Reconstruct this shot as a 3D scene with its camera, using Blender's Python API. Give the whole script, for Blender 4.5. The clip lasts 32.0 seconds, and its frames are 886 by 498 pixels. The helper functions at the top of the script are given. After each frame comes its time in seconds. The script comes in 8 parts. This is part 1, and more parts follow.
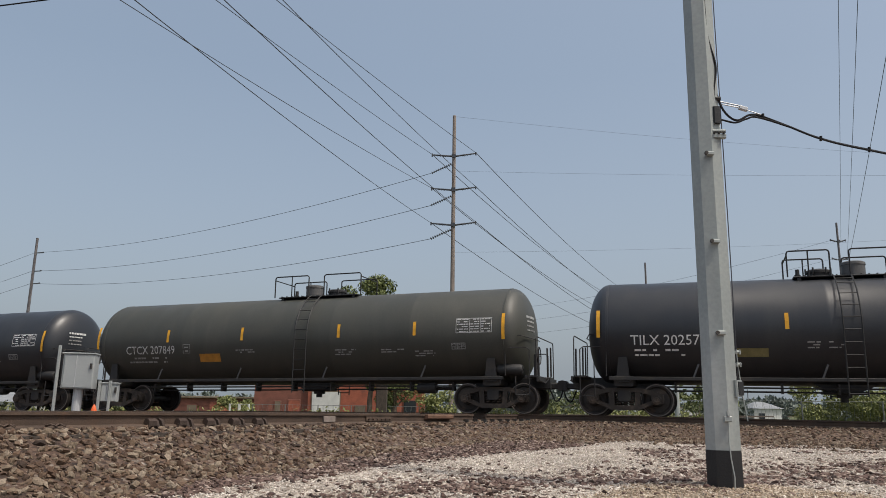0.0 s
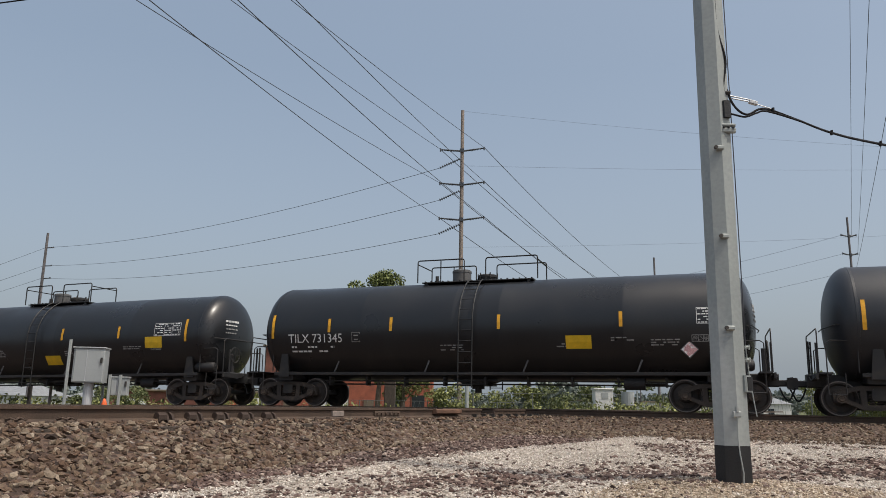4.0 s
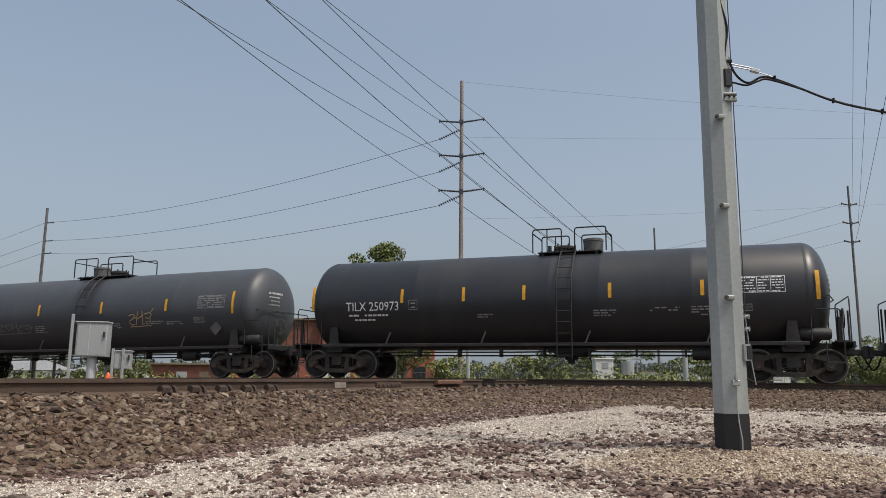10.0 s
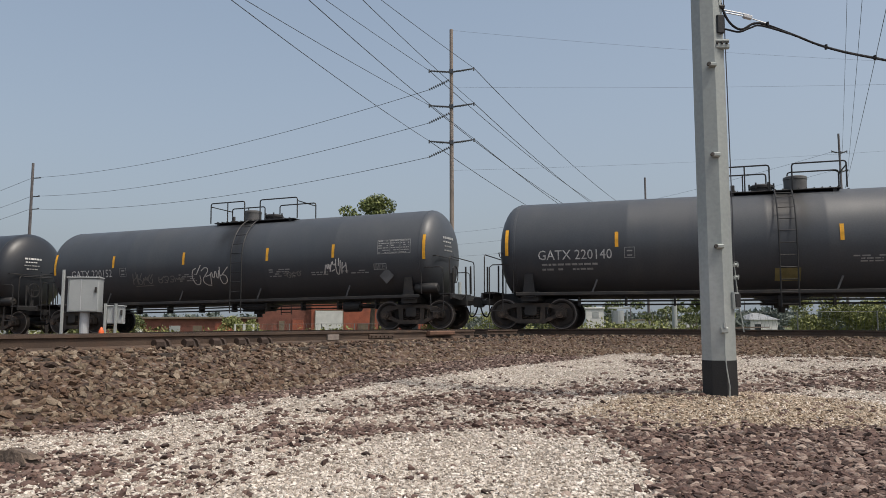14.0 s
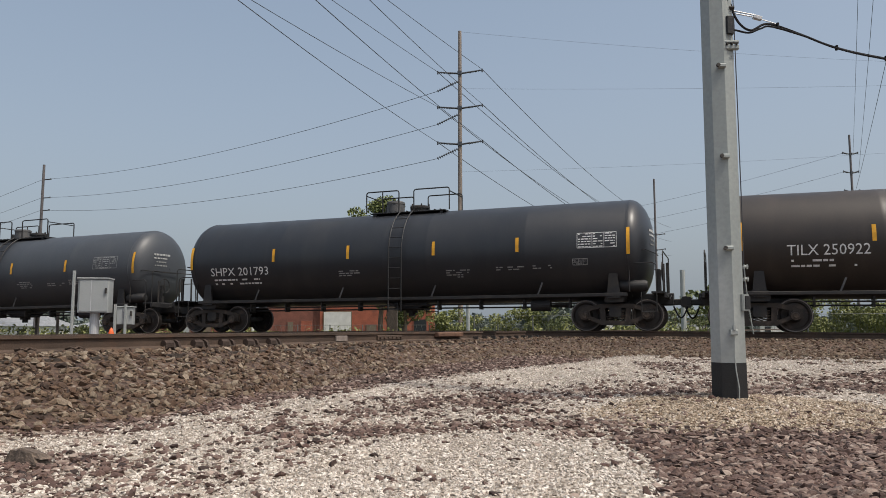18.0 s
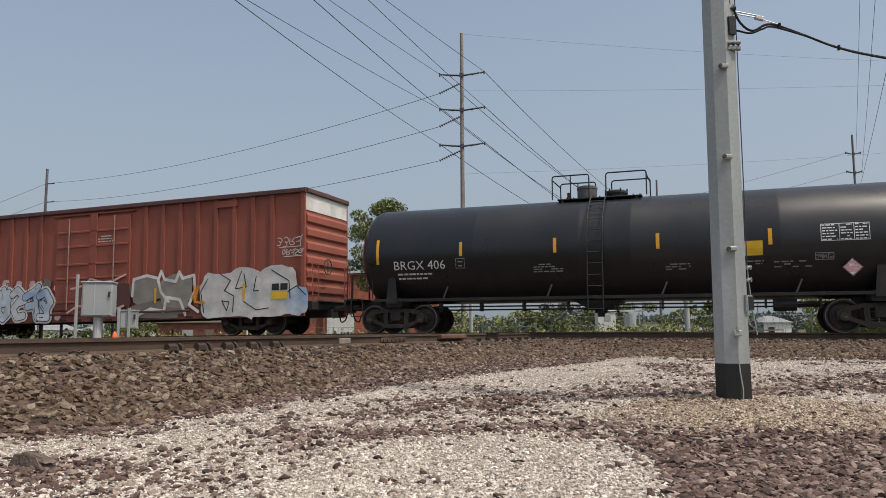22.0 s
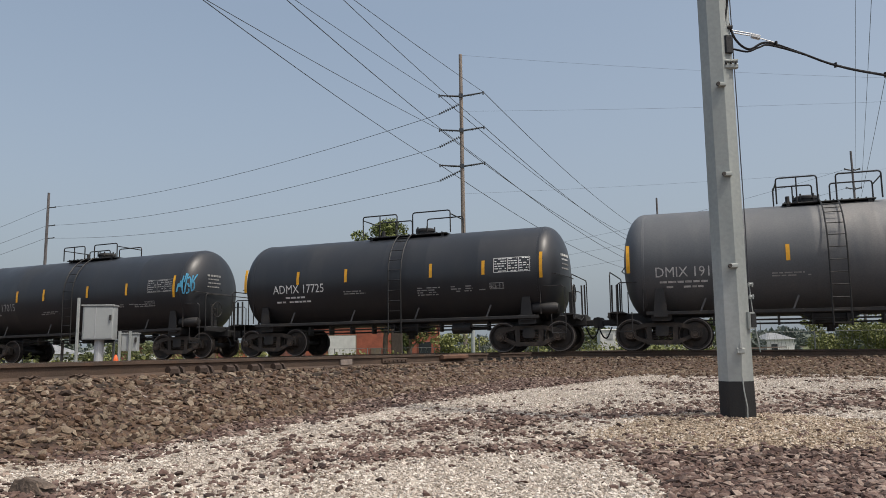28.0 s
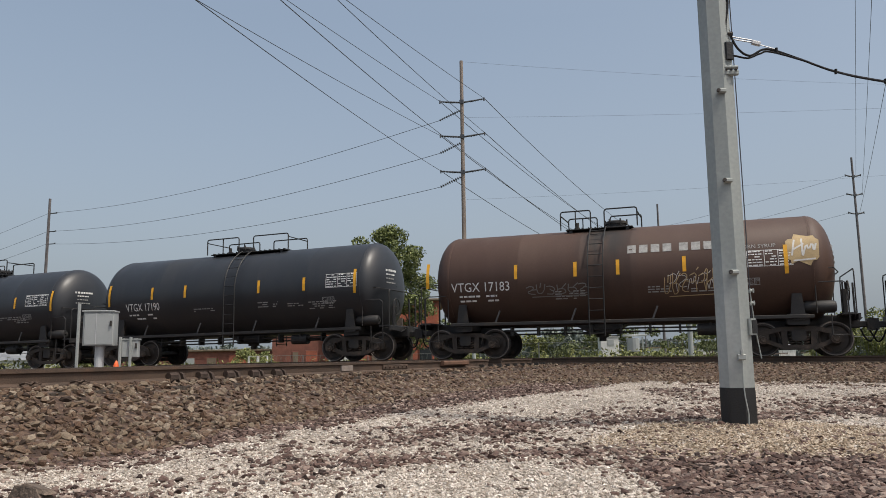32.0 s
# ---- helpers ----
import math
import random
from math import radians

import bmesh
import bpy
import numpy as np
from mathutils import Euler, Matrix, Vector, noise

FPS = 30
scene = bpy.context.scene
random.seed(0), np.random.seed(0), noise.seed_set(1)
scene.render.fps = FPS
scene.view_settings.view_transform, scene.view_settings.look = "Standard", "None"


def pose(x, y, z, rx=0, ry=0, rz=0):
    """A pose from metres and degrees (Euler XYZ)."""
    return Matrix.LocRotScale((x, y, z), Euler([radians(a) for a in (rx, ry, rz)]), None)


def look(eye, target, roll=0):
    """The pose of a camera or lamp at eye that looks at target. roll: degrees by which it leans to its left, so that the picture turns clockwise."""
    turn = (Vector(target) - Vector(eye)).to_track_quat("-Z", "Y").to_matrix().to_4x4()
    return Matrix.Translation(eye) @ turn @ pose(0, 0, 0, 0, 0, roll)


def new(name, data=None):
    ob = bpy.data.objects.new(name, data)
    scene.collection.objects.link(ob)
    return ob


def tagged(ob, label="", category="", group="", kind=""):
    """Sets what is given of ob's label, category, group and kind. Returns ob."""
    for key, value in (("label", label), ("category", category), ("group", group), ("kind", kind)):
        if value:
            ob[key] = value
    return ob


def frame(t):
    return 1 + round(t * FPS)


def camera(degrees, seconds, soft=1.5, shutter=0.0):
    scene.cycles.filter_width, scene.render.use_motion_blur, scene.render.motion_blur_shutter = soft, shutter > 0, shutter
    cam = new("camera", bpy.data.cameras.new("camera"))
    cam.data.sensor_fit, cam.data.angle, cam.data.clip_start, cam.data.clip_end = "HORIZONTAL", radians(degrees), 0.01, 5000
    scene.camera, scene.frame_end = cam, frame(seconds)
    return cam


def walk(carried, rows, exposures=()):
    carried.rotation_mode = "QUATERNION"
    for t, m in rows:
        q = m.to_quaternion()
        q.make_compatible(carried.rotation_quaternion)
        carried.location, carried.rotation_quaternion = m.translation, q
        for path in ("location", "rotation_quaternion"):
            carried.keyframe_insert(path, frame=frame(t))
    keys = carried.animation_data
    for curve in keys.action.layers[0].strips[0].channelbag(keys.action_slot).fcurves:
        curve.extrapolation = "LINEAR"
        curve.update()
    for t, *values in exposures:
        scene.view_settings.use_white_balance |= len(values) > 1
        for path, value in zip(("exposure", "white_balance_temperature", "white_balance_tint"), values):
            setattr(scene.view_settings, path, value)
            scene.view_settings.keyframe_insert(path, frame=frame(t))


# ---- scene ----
# camera: nearly still, slowly tilting and leaning; rows of seconds, tilt, turn to the right, lean (degrees)
EYE = 1.0
LENS = 61.04
TURNS = [
    (0.0, 12.13, 0.74, -0.87), (0.5, 12.15, 0.63, -1.05), (1.0, 12.14, 0.45, -1.13), (1.5, 12.12, 0.32, -1.21),
    (2.0, 12.05, 0.25, -1.25), (2.5, 12.06, 0.20, -1.14), (3.0, 11.93, 0.21, -1.11), (3.5, 11.81, 0.16, -1.05),
    (5.5, 11.42, 0.04, -0.96), (6.0, 11.21, 0.04, -0.96), (6.5, 10.94, 0.02, -0.97), (7.0, 10.68, 0.00, -0.93),
    (7.5, 10.42, -0.01, -0.99), (8.0, 10.39, -0.01, -1.01), (8.5, 10.27, 0.06, -0.98), (9.0, 9.90, 0.04, -0.99),
    (9.5, 9.57, 0.08, -0.77), (10.0, 9.59, 0.12, -0.54), (10.5, 7.94, 0.21, -0.52), (11.0, 6.87, 0.34, -0.51),
    (11.5, 6.47, 0.44, -0.46), (12.0, 6.04, 0.55, -0.54), (12.5, 5.86, 0.70, -0.54), (13.0, 5.85, 0.77, -0.35),
    (13.5, 5.78, 0.76, -0.04), (14.0, 5.92, 0.82, 0.13), (14.5, 6.03, 0.90, 0.13), (16.5, 5.59, 0.49, 0.08),
    (17.0, 5.72, 0.41, 0.13), (17.5, 5.93, 0.22, 0.04), (18.0, 6.03, 0.18, 0.00), (18.5, 5.97, 0.13, -0.00),
    (19.0, 5.98, 0.05, -0.03), (19.5, 6.04, 0.01, -0.05), (20.0, 6.01, 0.00, 0.00), (20.5, 6.01, -0.02, 0.02),
    (21.0, 6.05, -0.04, 0.10), (21.5, 6.09, -0.04, 0.15), (22.0, 6.19, -0.03, 0.26), (22.5, 6.27, -0.05, 0.40),
    (23.0, 6.36, -0.06, 0.41), (23.5, 6.54, -0.06, 0.44), (24.0, 6.74, -0.05, 0.52), (24.5, 7.00, -0.06, 0.55),
    (25.0, 7.27, -0.02, 0.60), (25.5, 7.42, -0.04, 0.65), (27.5, 7.69, -0.10, 0.77), (28.0, 7.71, -0.09, 0.80),
    (28.5, 7.64, -0.10, 0.78), (29.0, 7.70, -0.12, 0.75), (29.5, 7.70, -0.13, 0.71), (30.0, 7.76, -0.16, 0.71),
    (30.5, 7.81, -0.14, 0.71), (31.0, 7.91, -0.15, 0.72), (31.5, 8.06, -0.15, 0.74), (32.0, 8.17, -0.14, 0.76)]
cam = camera(LENS, 32.0, soft=0.7)
walk(cam, [(t, pose(0, 0, EYE, 90 + tilt, 0, -turn) @ pose(0, 0, 0, 0, 0, -lean)) for t, tilt, turn, lean in TURNS],
     exposures=[(0.0, 0.41, 6600, 10), (32.0, 0.41, 6600, 10)])

# ---- light: hazy midday sun and sky ----
SUN_ELEVATION, SUN_AZIMUTH = 62.0, 125.0     # azimuth clockwise from +y
world = bpy.data.worlds.new("sky")
scene.world = world
world.use_nodes = True
wn = world.node_tree
wn.nodes.clear()
sky = wn.nodes.new("ShaderNodeTexSky")
sky.sky_type, sky.sun_disc = "NISHITA", False
sky.sun_elevation, sky.sun_rotation = radians(SUN_ELEVATION), radians(SUN_AZIMUTH)
sky.air_density, sky.dust_density, sky.ozone_density = 1.0, 8.0, 1.0
bg = wn.nodes.new("ShaderNodeBackground")
bg.inputs["Strength"].default_value = 0.15
wo = wn.nodes.new("ShaderNodeOutputWorld")
haze = wn.nodes.new("ShaderNodeMix")         # even summer haze over the whole sky
haze.data_type = "RGBA"
haze.inputs["Factor"].default_value = 0.55
way = wn.nodes.new("ShaderNodeTexCoord")     # the haze is paler towards the horizon
height = wn.nodes.new("ShaderNodeSeparateXYZ")
pale = wn.nodes.new("ShaderNodeMapRange")
pale.inputs[1].default_value, pale.inputs[2].default_value = 0.42, 0.0
tint = wn.nodes.new("ShaderNodeMix")
tint.data_type = "RGBA"
tint.inputs["A"].default_value, tint.inputs["B"].default_value = (1.56, 2.00, 2.48, 1), (2.40, 2.78, 3.16, 1)
wn.links.new(way.outputs["Generated"], height.inputs[0])
wn.links.new(height.outputs[2], pale.inputs[0])
wn.links.new(pale.outputs[0], tint.inputs["Factor"])
wn.links.new(tint.outputs["Result"], haze.inputs["B"])
wn.links.new(sky.outputs[0], haze.inputs["A"])
wn.links.new(haze.outputs["Result"], bg.inputs[0])
wn.links.new(bg.outputs[0], wo.inputs[0])
sun = new("sun", bpy.data.lights.new("sun", "SUN"))
sun.data.energy, sun.data.angle, sun.data.color = 1.95, radians(2.5), (1.0, 0.95, 0.87)
az, el = radians(SUN_AZIMUTH), radians(SUN_ELEVATION)
sun.matrix_world = look((0, 0, 60), (-math.sin(az) * math.cos(el), -math.cos(az) * math.cos(el), 60 - math.sin(el)))

# ---- mesh tools ----
class Geo:
    """Collects vertices and faces of one part."""
    def __init__(self):
        self.v, self.f, self.smooth = [], [], False

    def add(self, verts, faces, m=None):
        n = len(self.v)
        self.v += [tuple(m @ Vector(p)) for p in verts] if m else [tuple(p) for p in verts]
        self.f += [tuple(n + i for i in face) for face in faces]
        return self

    def box(self, c, s, m=None):
        x, y, z = (a / 2 for a in s)
        vs = [(c[0] + i * x, c[1] + j * y, c[2] + k * z) for i in (-1, 1) for j in (-1, 1) for k in (-1, 1)]
        return self.add(vs, [(0, 1, 3, 2), (4, 6, 7, 5), (0, 4, 5, 1), (2, 3, 7, 6), (0, 2, 6, 4), (1, 5, 7, 3)], m)

    def bar(self, c, s, b, axis=0, m=None):
        """A box with its four long edges chamfered by b; axis: the long one."""
        o = [i for i in range(3) if i != axis]
        p, q = s[o[0]] / 2, s[o[1]] / 2
        ring = [(p - b, q), (p, q - b), (p, b - q), (p - b, -q), (b - p, -q), (-p, b - q), (-p, q - b), (b - p, q)]
        poly = []
        for e in (-1, 1):
            for a, d in ring:
                pt = [0, 0, 0]
                pt[axis], pt[o[0]], pt[o[1]] = c[axis] + e * s[axis] / 2, c[o[0]] + a, c[o[1]] + d
                poly.append(pt)
        fs = [(i, (i + 1) % 8, 8 + (i + 1) % 8, 8 + i) for i in range(8)] + [tuple(range(7, -1, -1)), tuple(range(8, 16))]
        return self.add(poly, fs, m)

    def tube(self, p, q, r, n=8, r2=None, caps=True):
        p, q = Vector(p), Vector(q)
        d = (q - p).normalized()
        a = d.orthogonal().normalized()
        b = d.cross(a)
        r2 = r if r2 is None else r2
        vs = []
        for e, rr in ((p, r), (q, r2)):
            vs += [e + rr * (a * math.cos(2 * math.pi * i / n) + b * math.sin(2 * math.pi * i / n)) for i in range(n)]
        fs = [(i, (i + 1) % n, n + (i + 1) % n, n + i) for i in range(n)]
        if caps:
            fs += [tuple(range(n - 1, -1, -1)), tuple(range(n, 2 * n))]
        return self.add(vs, fs)

    def path(self, pts, r, n=6, closed=False):
        """A round bar along a line of points, with smooth joints."""
        pts = [Vector(p) for p in pts]
        k = len(pts)
        vs, up = [], None
        for i, p in enumerate(pts):
            d = (pts[min(i + 1, k - 1)] - pts[max(i - 1, 0)]).normalized()
            up = d.orthogonal() if up is None else up - d * up.dot(d)
            if up.length < 1e-5:
                up = d.orthogonal()
            up.normalize()
            b = d.cross(up)
            vs += [p + r * (up * math.cos(2 * math.pi * j / n) + b * math.sin(2 * math.pi * j / n)) for j in range(n)]
        fs = [(i * n + j, i * n + (j + 1) % n, (i + 1) * n + (j + 1) % n, (i + 1) * n + j) for i in range(k - 1) for j in range(n)]
        fs += [tuple(range(n - 1, -1, -1)), tuple(range((k - 1) * n, k * n))]
        return self.add(vs, fs)

    def lathe(self, prof, n=32, m=None, arc=(0, 2 * math.pi)):
        """Turns (x, r) pairs round the x axis."""
        full = abs(arc[1] - arc[0] - 2 * math.pi) < 1e-6
        w = n if full else n + 1
        vs = [(x, r * math.cos(arc[0] + (arc[1] - arc[0]) * i / n), r * math.sin(arc[0] + (arc[1] - arc[0]) * i / n)) for x, r in prof for i in range(w)]
        fs = [(k * w + i, (k + 1) * w + i, (k + 1) * w + (i + 1) % w, k * w + (i + 1) % w) for k in range(len(prof) - 1) for i in range(n)]
        return self.add(vs, fs, m)

    def prism(self, poly, depth, m=None):
        """A polygon in x, z pulled along y from -depth/2 to depth/2."""
        n = len(poly)
        vs = [(x, -depth / 2, z) for x, z in poly] + [(x, depth / 2, z) for x, z in poly]
        fs = [tuple(range(n)), tuple(range(2 * n - 1, n - 1, -1))] + [(i, n + i, n + (i + 1) % n, (i + 1) % n) for i in range(n)]
        return self.add(vs, fs, m)

    def mesh(self, name, smooth=0):
        me = bpy.data.meshes.new(name)
        me.from_pydata(self.v, [], self.f)
        bm = bmesh.new()
        bm.from_mesh(me)
        bmesh.ops.recalc_face_normals(bm, faces=bm.faces)
        if smooth:
            for e in bm.edges:
                e.smooth = len(e.link_faces) == 2 and e.calc_face_angle(0) < radians(smooth)
            for fc in bm.faces:
                fc.smooth = True
        bm.to_mesh(me)
        bm.free()
        return me


# lettering too small to pick apart
FINE_PRINT = ("weight_lettering", "stencilled_notice", "data_panel", "test_stencil", "sign_lettering", "end_lettering", "stencil_block", "stencil_lines", "door_lettering", "sill_lettering")


def part(name, geo, material, parent=None, label="", at=None, smooth=0):
    """One mesh object, from a Geo or a finished mesh, under a thing or a part."""
    me = geo.mesh(name, smooth) if isinstance(geo, Geo) else geo
    if material and not me.materials:
        me.materials.append(material)
    ob = new(name, me)
    if parent:
        ob.parent = parent
    if at is not None:
        ob.matrix_basis = at
    return tagged(ob, label, kind="stuff" if name in FINE_PRINT else "")


def thing(name, label, category, at=None, group="", kind=""):
    ob = tagged(new(name), label, category, group, kind)
    ob.empty_display_size = 0.2
    if at is not None:
        ob.matrix_basis = at
    return ob


def material(name, color, rough=0.7, metal=0.0, vary=0.25, scale=3.0, bump=0.15, bump_scale=40.0, second=None, second_at=0.55, stretch=(1, 1, 1), obj_vary=0.0, spread=0.12):
    """A surface with colour that varies at two scales and fine relief; second: a stain or dust colour that covers patches."""
    mt = bpy.data.materials.new(name)
    mt.use_nodes = True
    nt = mt.node_tree
    b = nt.nodes["Principled BSDF"]
    tc = nt.nodes.new("ShaderNodeTexCoord")
    mp = nt.nodes.new("ShaderNodeMapping")
    mp.inputs["Scale"].default_value = stretch
    nt.links.new(tc.outputs["Object"], mp.inputs[0])
    big, fine = nt.nodes.new("ShaderNodeTexNoise"), nt.nodes.new("ShaderNodeTexNoise")
    big.inputs["Scale"].default_value, big.inputs["Detail"].default_value = scale, 6
    fine.inputs["Scale"].default_value, fine.inputs["Detail"].default_value = bump_scale, 4
    nt.links.new(mp.outputs[0], big.inputs[0])
    nt.links.new(tc.outputs["Object"], fine.inputs[0])
    ramp = nt.nodes.new("ShaderNodeMapRange")
    ramp.inputs[1].default_value, ramp.inputs[2].default_value = 0.3, 0.7
    ramp.inputs[3].default_value, ramp.inputs[4].default_value = 1 - vary, 1 + vary
    nt.links.new(big.outputs[0], ramp.inputs[0])
    ramp2 = nt.nodes.new("ShaderNodeMapRange")
    ramp2.inputs[1].default_value, ramp2.inputs[2].default_value = 0.3, 0.7
    ramp2.inputs[3].default_value, ramp2.inputs[4].default_value = 1 - vary * 0.6, 1 + vary * 0.6
    nt.links.new(fine.outputs[0], ramp2.inputs[0])
    mul = nt.nodes.new("ShaderNodeMath")
    mul.operation = "MULTIPLY"
    nt.links.new(ramp.outputs[0], mul.inputs[0])
    nt.links.new(ramp2.outputs[0], mul.inputs[1])
    last = mul.outputs[0]
    if obj_vary:
        oi = nt.nodes.new("ShaderNodeObjectInfo")
        r3 = nt.nodes.new("ShaderNodeMapRange")
        r3.inputs[3].default_value, r3.inputs[4].default_value = 1 - obj_vary, 1 + obj_vary
        nt.links.new(oi.outputs["Random"], r3.inputs[0])
        m2 = nt.nodes.new("ShaderNodeMath")
        m2.operation = "MULTIPLY"
        nt.links.new(last, m2.inputs[0])
        nt.links.new(r3.outputs[0], m2.inputs[1])
        last = m2.outputs[0]
    sc = nt.nodes.new("ShaderNodeVectorMath")
    sc.operation = "SCALE"
    nt.links.new(last, sc.inputs["Scale"])
    if second:
        st = nt.nodes.new("ShaderNodeTexNoise")
        st.inputs["Scale"].default_value, st.inputs["Detail"].default_value = scale * 0.6, 8
        mp2 = nt.nodes.new("ShaderNodeMapping")
        mp2.inputs["Scale"].default_value = stretch
        mp2.inputs["Location"].default_value = (7.3, 2.1, 4.4)
        nt.links.new(tc.outputs["Object"], mp2.inputs[0])
        nt.links.new(mp2.outputs[0], st.inputs[0])
        sr = nt.nodes.new("ShaderNodeMapRange")
        sr.inputs[1].default_value, sr.inputs[2].default_value = second_at, second_at + spread
        nt.links.new(st.outputs[0], sr.inputs[0])
        mx = nt.nodes.new("ShaderNodeMix")
        mx.data_type = "RGBA"
        mx.inputs["A"].default_value, mx.inputs["B"].default_value = (*color, 1), (*second, 1)
        nt.links.new(sr.outputs[0], mx.inputs["Factor"])
        nt.links.new(mx.outputs["Result"], sc.inputs[0])
    else:
        sc.inputs[0].default_value = color
    nt.links.new(sc.outputs[0], b.inputs["Base Color"])
    b.inputs["Metallic"].default_value = metal
    rr = nt.nodes.new("ShaderNodeMapRange")
    rr.inputs[1].default_value, rr.inputs[2].default_value = 0.3, 0.7
    rr.inputs[3].default_value, rr.inputs[4].default_value = max(rough - 0.1, 0.02), min(rough + 0.1, 1)
    nt.links.new(big.outputs[0], rr.inputs[0])
    nt.links.new(rr.outputs[0], b.inputs["Roughness"])
    if bump:
        bp = nt.nodes.new("ShaderNodeBump")
        bp.inputs["Strength"].default_value, bp.inputs["Distance"].default_value = bump, 0.02
        nt.links.new(fine.outputs[0], bp.inputs["Height"])
        nt.links.new(bp.outputs[0], b.inputs["Normal"])
    return mt


def flat_paint(name, color, rough=0.6):
    return material(name, color, rough, 0, 0.12, 6.0, 0.03, 60.0)


# ---- the line of the tracks ----
TRACK_X, TRACK_Y = 0.9379, -0.3470            # way of the train, to the right and slightly nearer
TRACK_MID = Vector((0.0, 25.1, 0))            # where its middle line passes the middle of the view
TRAIN_SPEED = 15.113
HUMP = [(-60, -0.55), (-30, -0.42), (-16, -0.26), (-11, -0.17), (-5, -0.10), (0, -0.07), (4, -0.065), (8, -0.085), (12, -0.12), (20, -0.2), (40, -0.35), (70, -0.4)]


RAIL_TABLE = [float(np.mean([np.interp(x + o, [a for a, _ in HUMP], [b for _, b in HUMP]) for o in (-3, -1.5, 0, 1.5, 3)])) for x in np.arange(-80, 80.5, 0.5)]


def rail_z(s):
    """Height of the rail's top along the train's track."""
    f = min(max((s * TRACK_X + 80) * 2, 0), 319.99)
    i = int(f)
    return EYE + RAIL_TABLE[i] + (RAIL_TABLE[i + 1] - RAIL_TABLE[i]) * (f - i)


def track_pose(s, side=0.0, up=0.0):
    slope = (rail_z(s + 4) - rail_z(s - 4)) / 8
    return Matrix.Translation((TRACK_MID.x + s * TRACK_X - side * TRACK_Y, TRACK_MID.y + s * TRACK_Y + side * TRACK_X, rail_z(s) + up)) @ \
        pose(0, 0, 0, 0, -math.degrees(math.atan(slope)), math.degrees(math.atan2(TRACK_Y, TRACK_X)))


# the crossing track, from near on the one hand to far on the other
NEAR_A = Vector((-4.65, 7.9, 0))               # on its near rail
NEAR_D = Vector((3.05 + 4.65, 23.1 - 7.9, 0)).normalized()
NEAR_Z = EYE - 0.08
NEAR_N = Vector((NEAR_D.y, -NEAR_D.x, 0))      # towards the camera's side
NEAR_MID = NEAR_A - NEAR_N * 0.755


def near_pose(s, side=0.0, up=0.0):
    p = NEAR_MID + NEAR_D * s - NEAR_N * side
    return Matrix.Translation((p.x, p.y, NEAR_Z + up)) @ pose(0, 0, 0, 0, 0, math.degrees(math.atan2(NEAR_D.y, NEAR_D.x)))


def smoothstep(a, b, x):
    t = min(max((x - a) / (b - a), 0), 1)
    return t * t * (3 - 2 * t)


def ground_z(x, y):
    """The ground: a low yard, rising to the ballast shoulders of both tracks."""
    z = EYE - 0.93 + 0.33 * smoothstep(4, 15, y) + 0.05 * noise.noise((x * 0.25, y * 0.25, 3)) + 0.02 * noise.noise((x * 0.9, y * 0.9, 5))
    z += 0.13 * math.exp(-((x - 2.9) ** 2 + (y - 7.6) ** 2) / 1.6)
    s = (x - TRACK_MID.x) * TRACK_X + (y - TRACK_MID.y) * TRACK_Y
    dt = abs(-(x - TRACK_MID.x) * TRACK_Y + (y - TRACK_MID.y) * TRACK_X)
    if dt < 9:
        z = max(z, rail_z(s) - 0.20 - max(dt - 1.7, 0) * 0.16)
    dn = abs((Vector((x, y, 0)) - NEAR_MID).dot(NEAR_N))
    if dn < 6:
        z = max(z, NEAR_Z - 0.215 - max(dn - 1.15, 0) * 0.42)
    beyond = smoothstep(5, 16, -(x - TRACK_MID.x) * TRACK_Y + (y - TRACK_MID.y) * TRACK_X) * smoothstep(2.5, 9, dn)
    z = z * (1 - beyond) + (EYE - 1.9) * beyond
    far = smoothstep(60, 160, math.hypot(x, y))
    return z * (1 - far) + (EYE - 1.9) * far


# ---- materials ----
STEEL_DARK = material("grimy_steel", (0.04, 0.036, 0.033), 0.75, 0.0, 0.35, 4, 0.3, 50, second=(0.075, 0.055, 0.04), second_at=0.56)
WHEEL = material("worn_wheel_steel", (0.034, 0.029, 0.026), 0.6, 0.2, 0.3, 5, 0.2, 60, second=(0.07, 0.05, 0.038))
TREAD = material("polished_tread", (0.20, 0.175, 0.16), 0.5, 0.6, 0.2, 8, 0.05, 60)
RAIL_RUST = material("rail_rust", (0.075, 0.05, 0.036), 0.85, 0.0, 0.3, 3, 0.4, 60, second=(0.10, 0.058, 0.037), second_at=0.6)
RAIL_HEAD = material("rail_head", (0.16, 0.14, 0.125), 0.5, 0.5, 0.2, 6, 0.1, 60)
TIE_WOOD = material("creosoted_tie", (0.06, 0.047, 0.038), 0.95, 0, 0.35, 6, 0.6, 30, stretch=(6, 1, 1))
GALV = material("galvanised_steel", (0.30, 0.325, 0.315), 0.55, 0.2, 0.12, 1.6, 0.05, 25, second=(0.40, 0.42, 0.41), second_at=0.52, stretch=(1, 1, 0.3))
BLACK_COAT = material("black_coating", (0.012, 0.012, 0.013), 0.55, 0, 0.3, 4, 0.15, 60)
CABLE = material("black_cable", (0.007, 0.007, 0.009), 0.85, 0, 0.2, 10, 0.1, 60)
WIRE = material("dull_wire", (0.05, 0.052, 0.06), 0.6, 0.3, 0.1, 1, 0, 60)
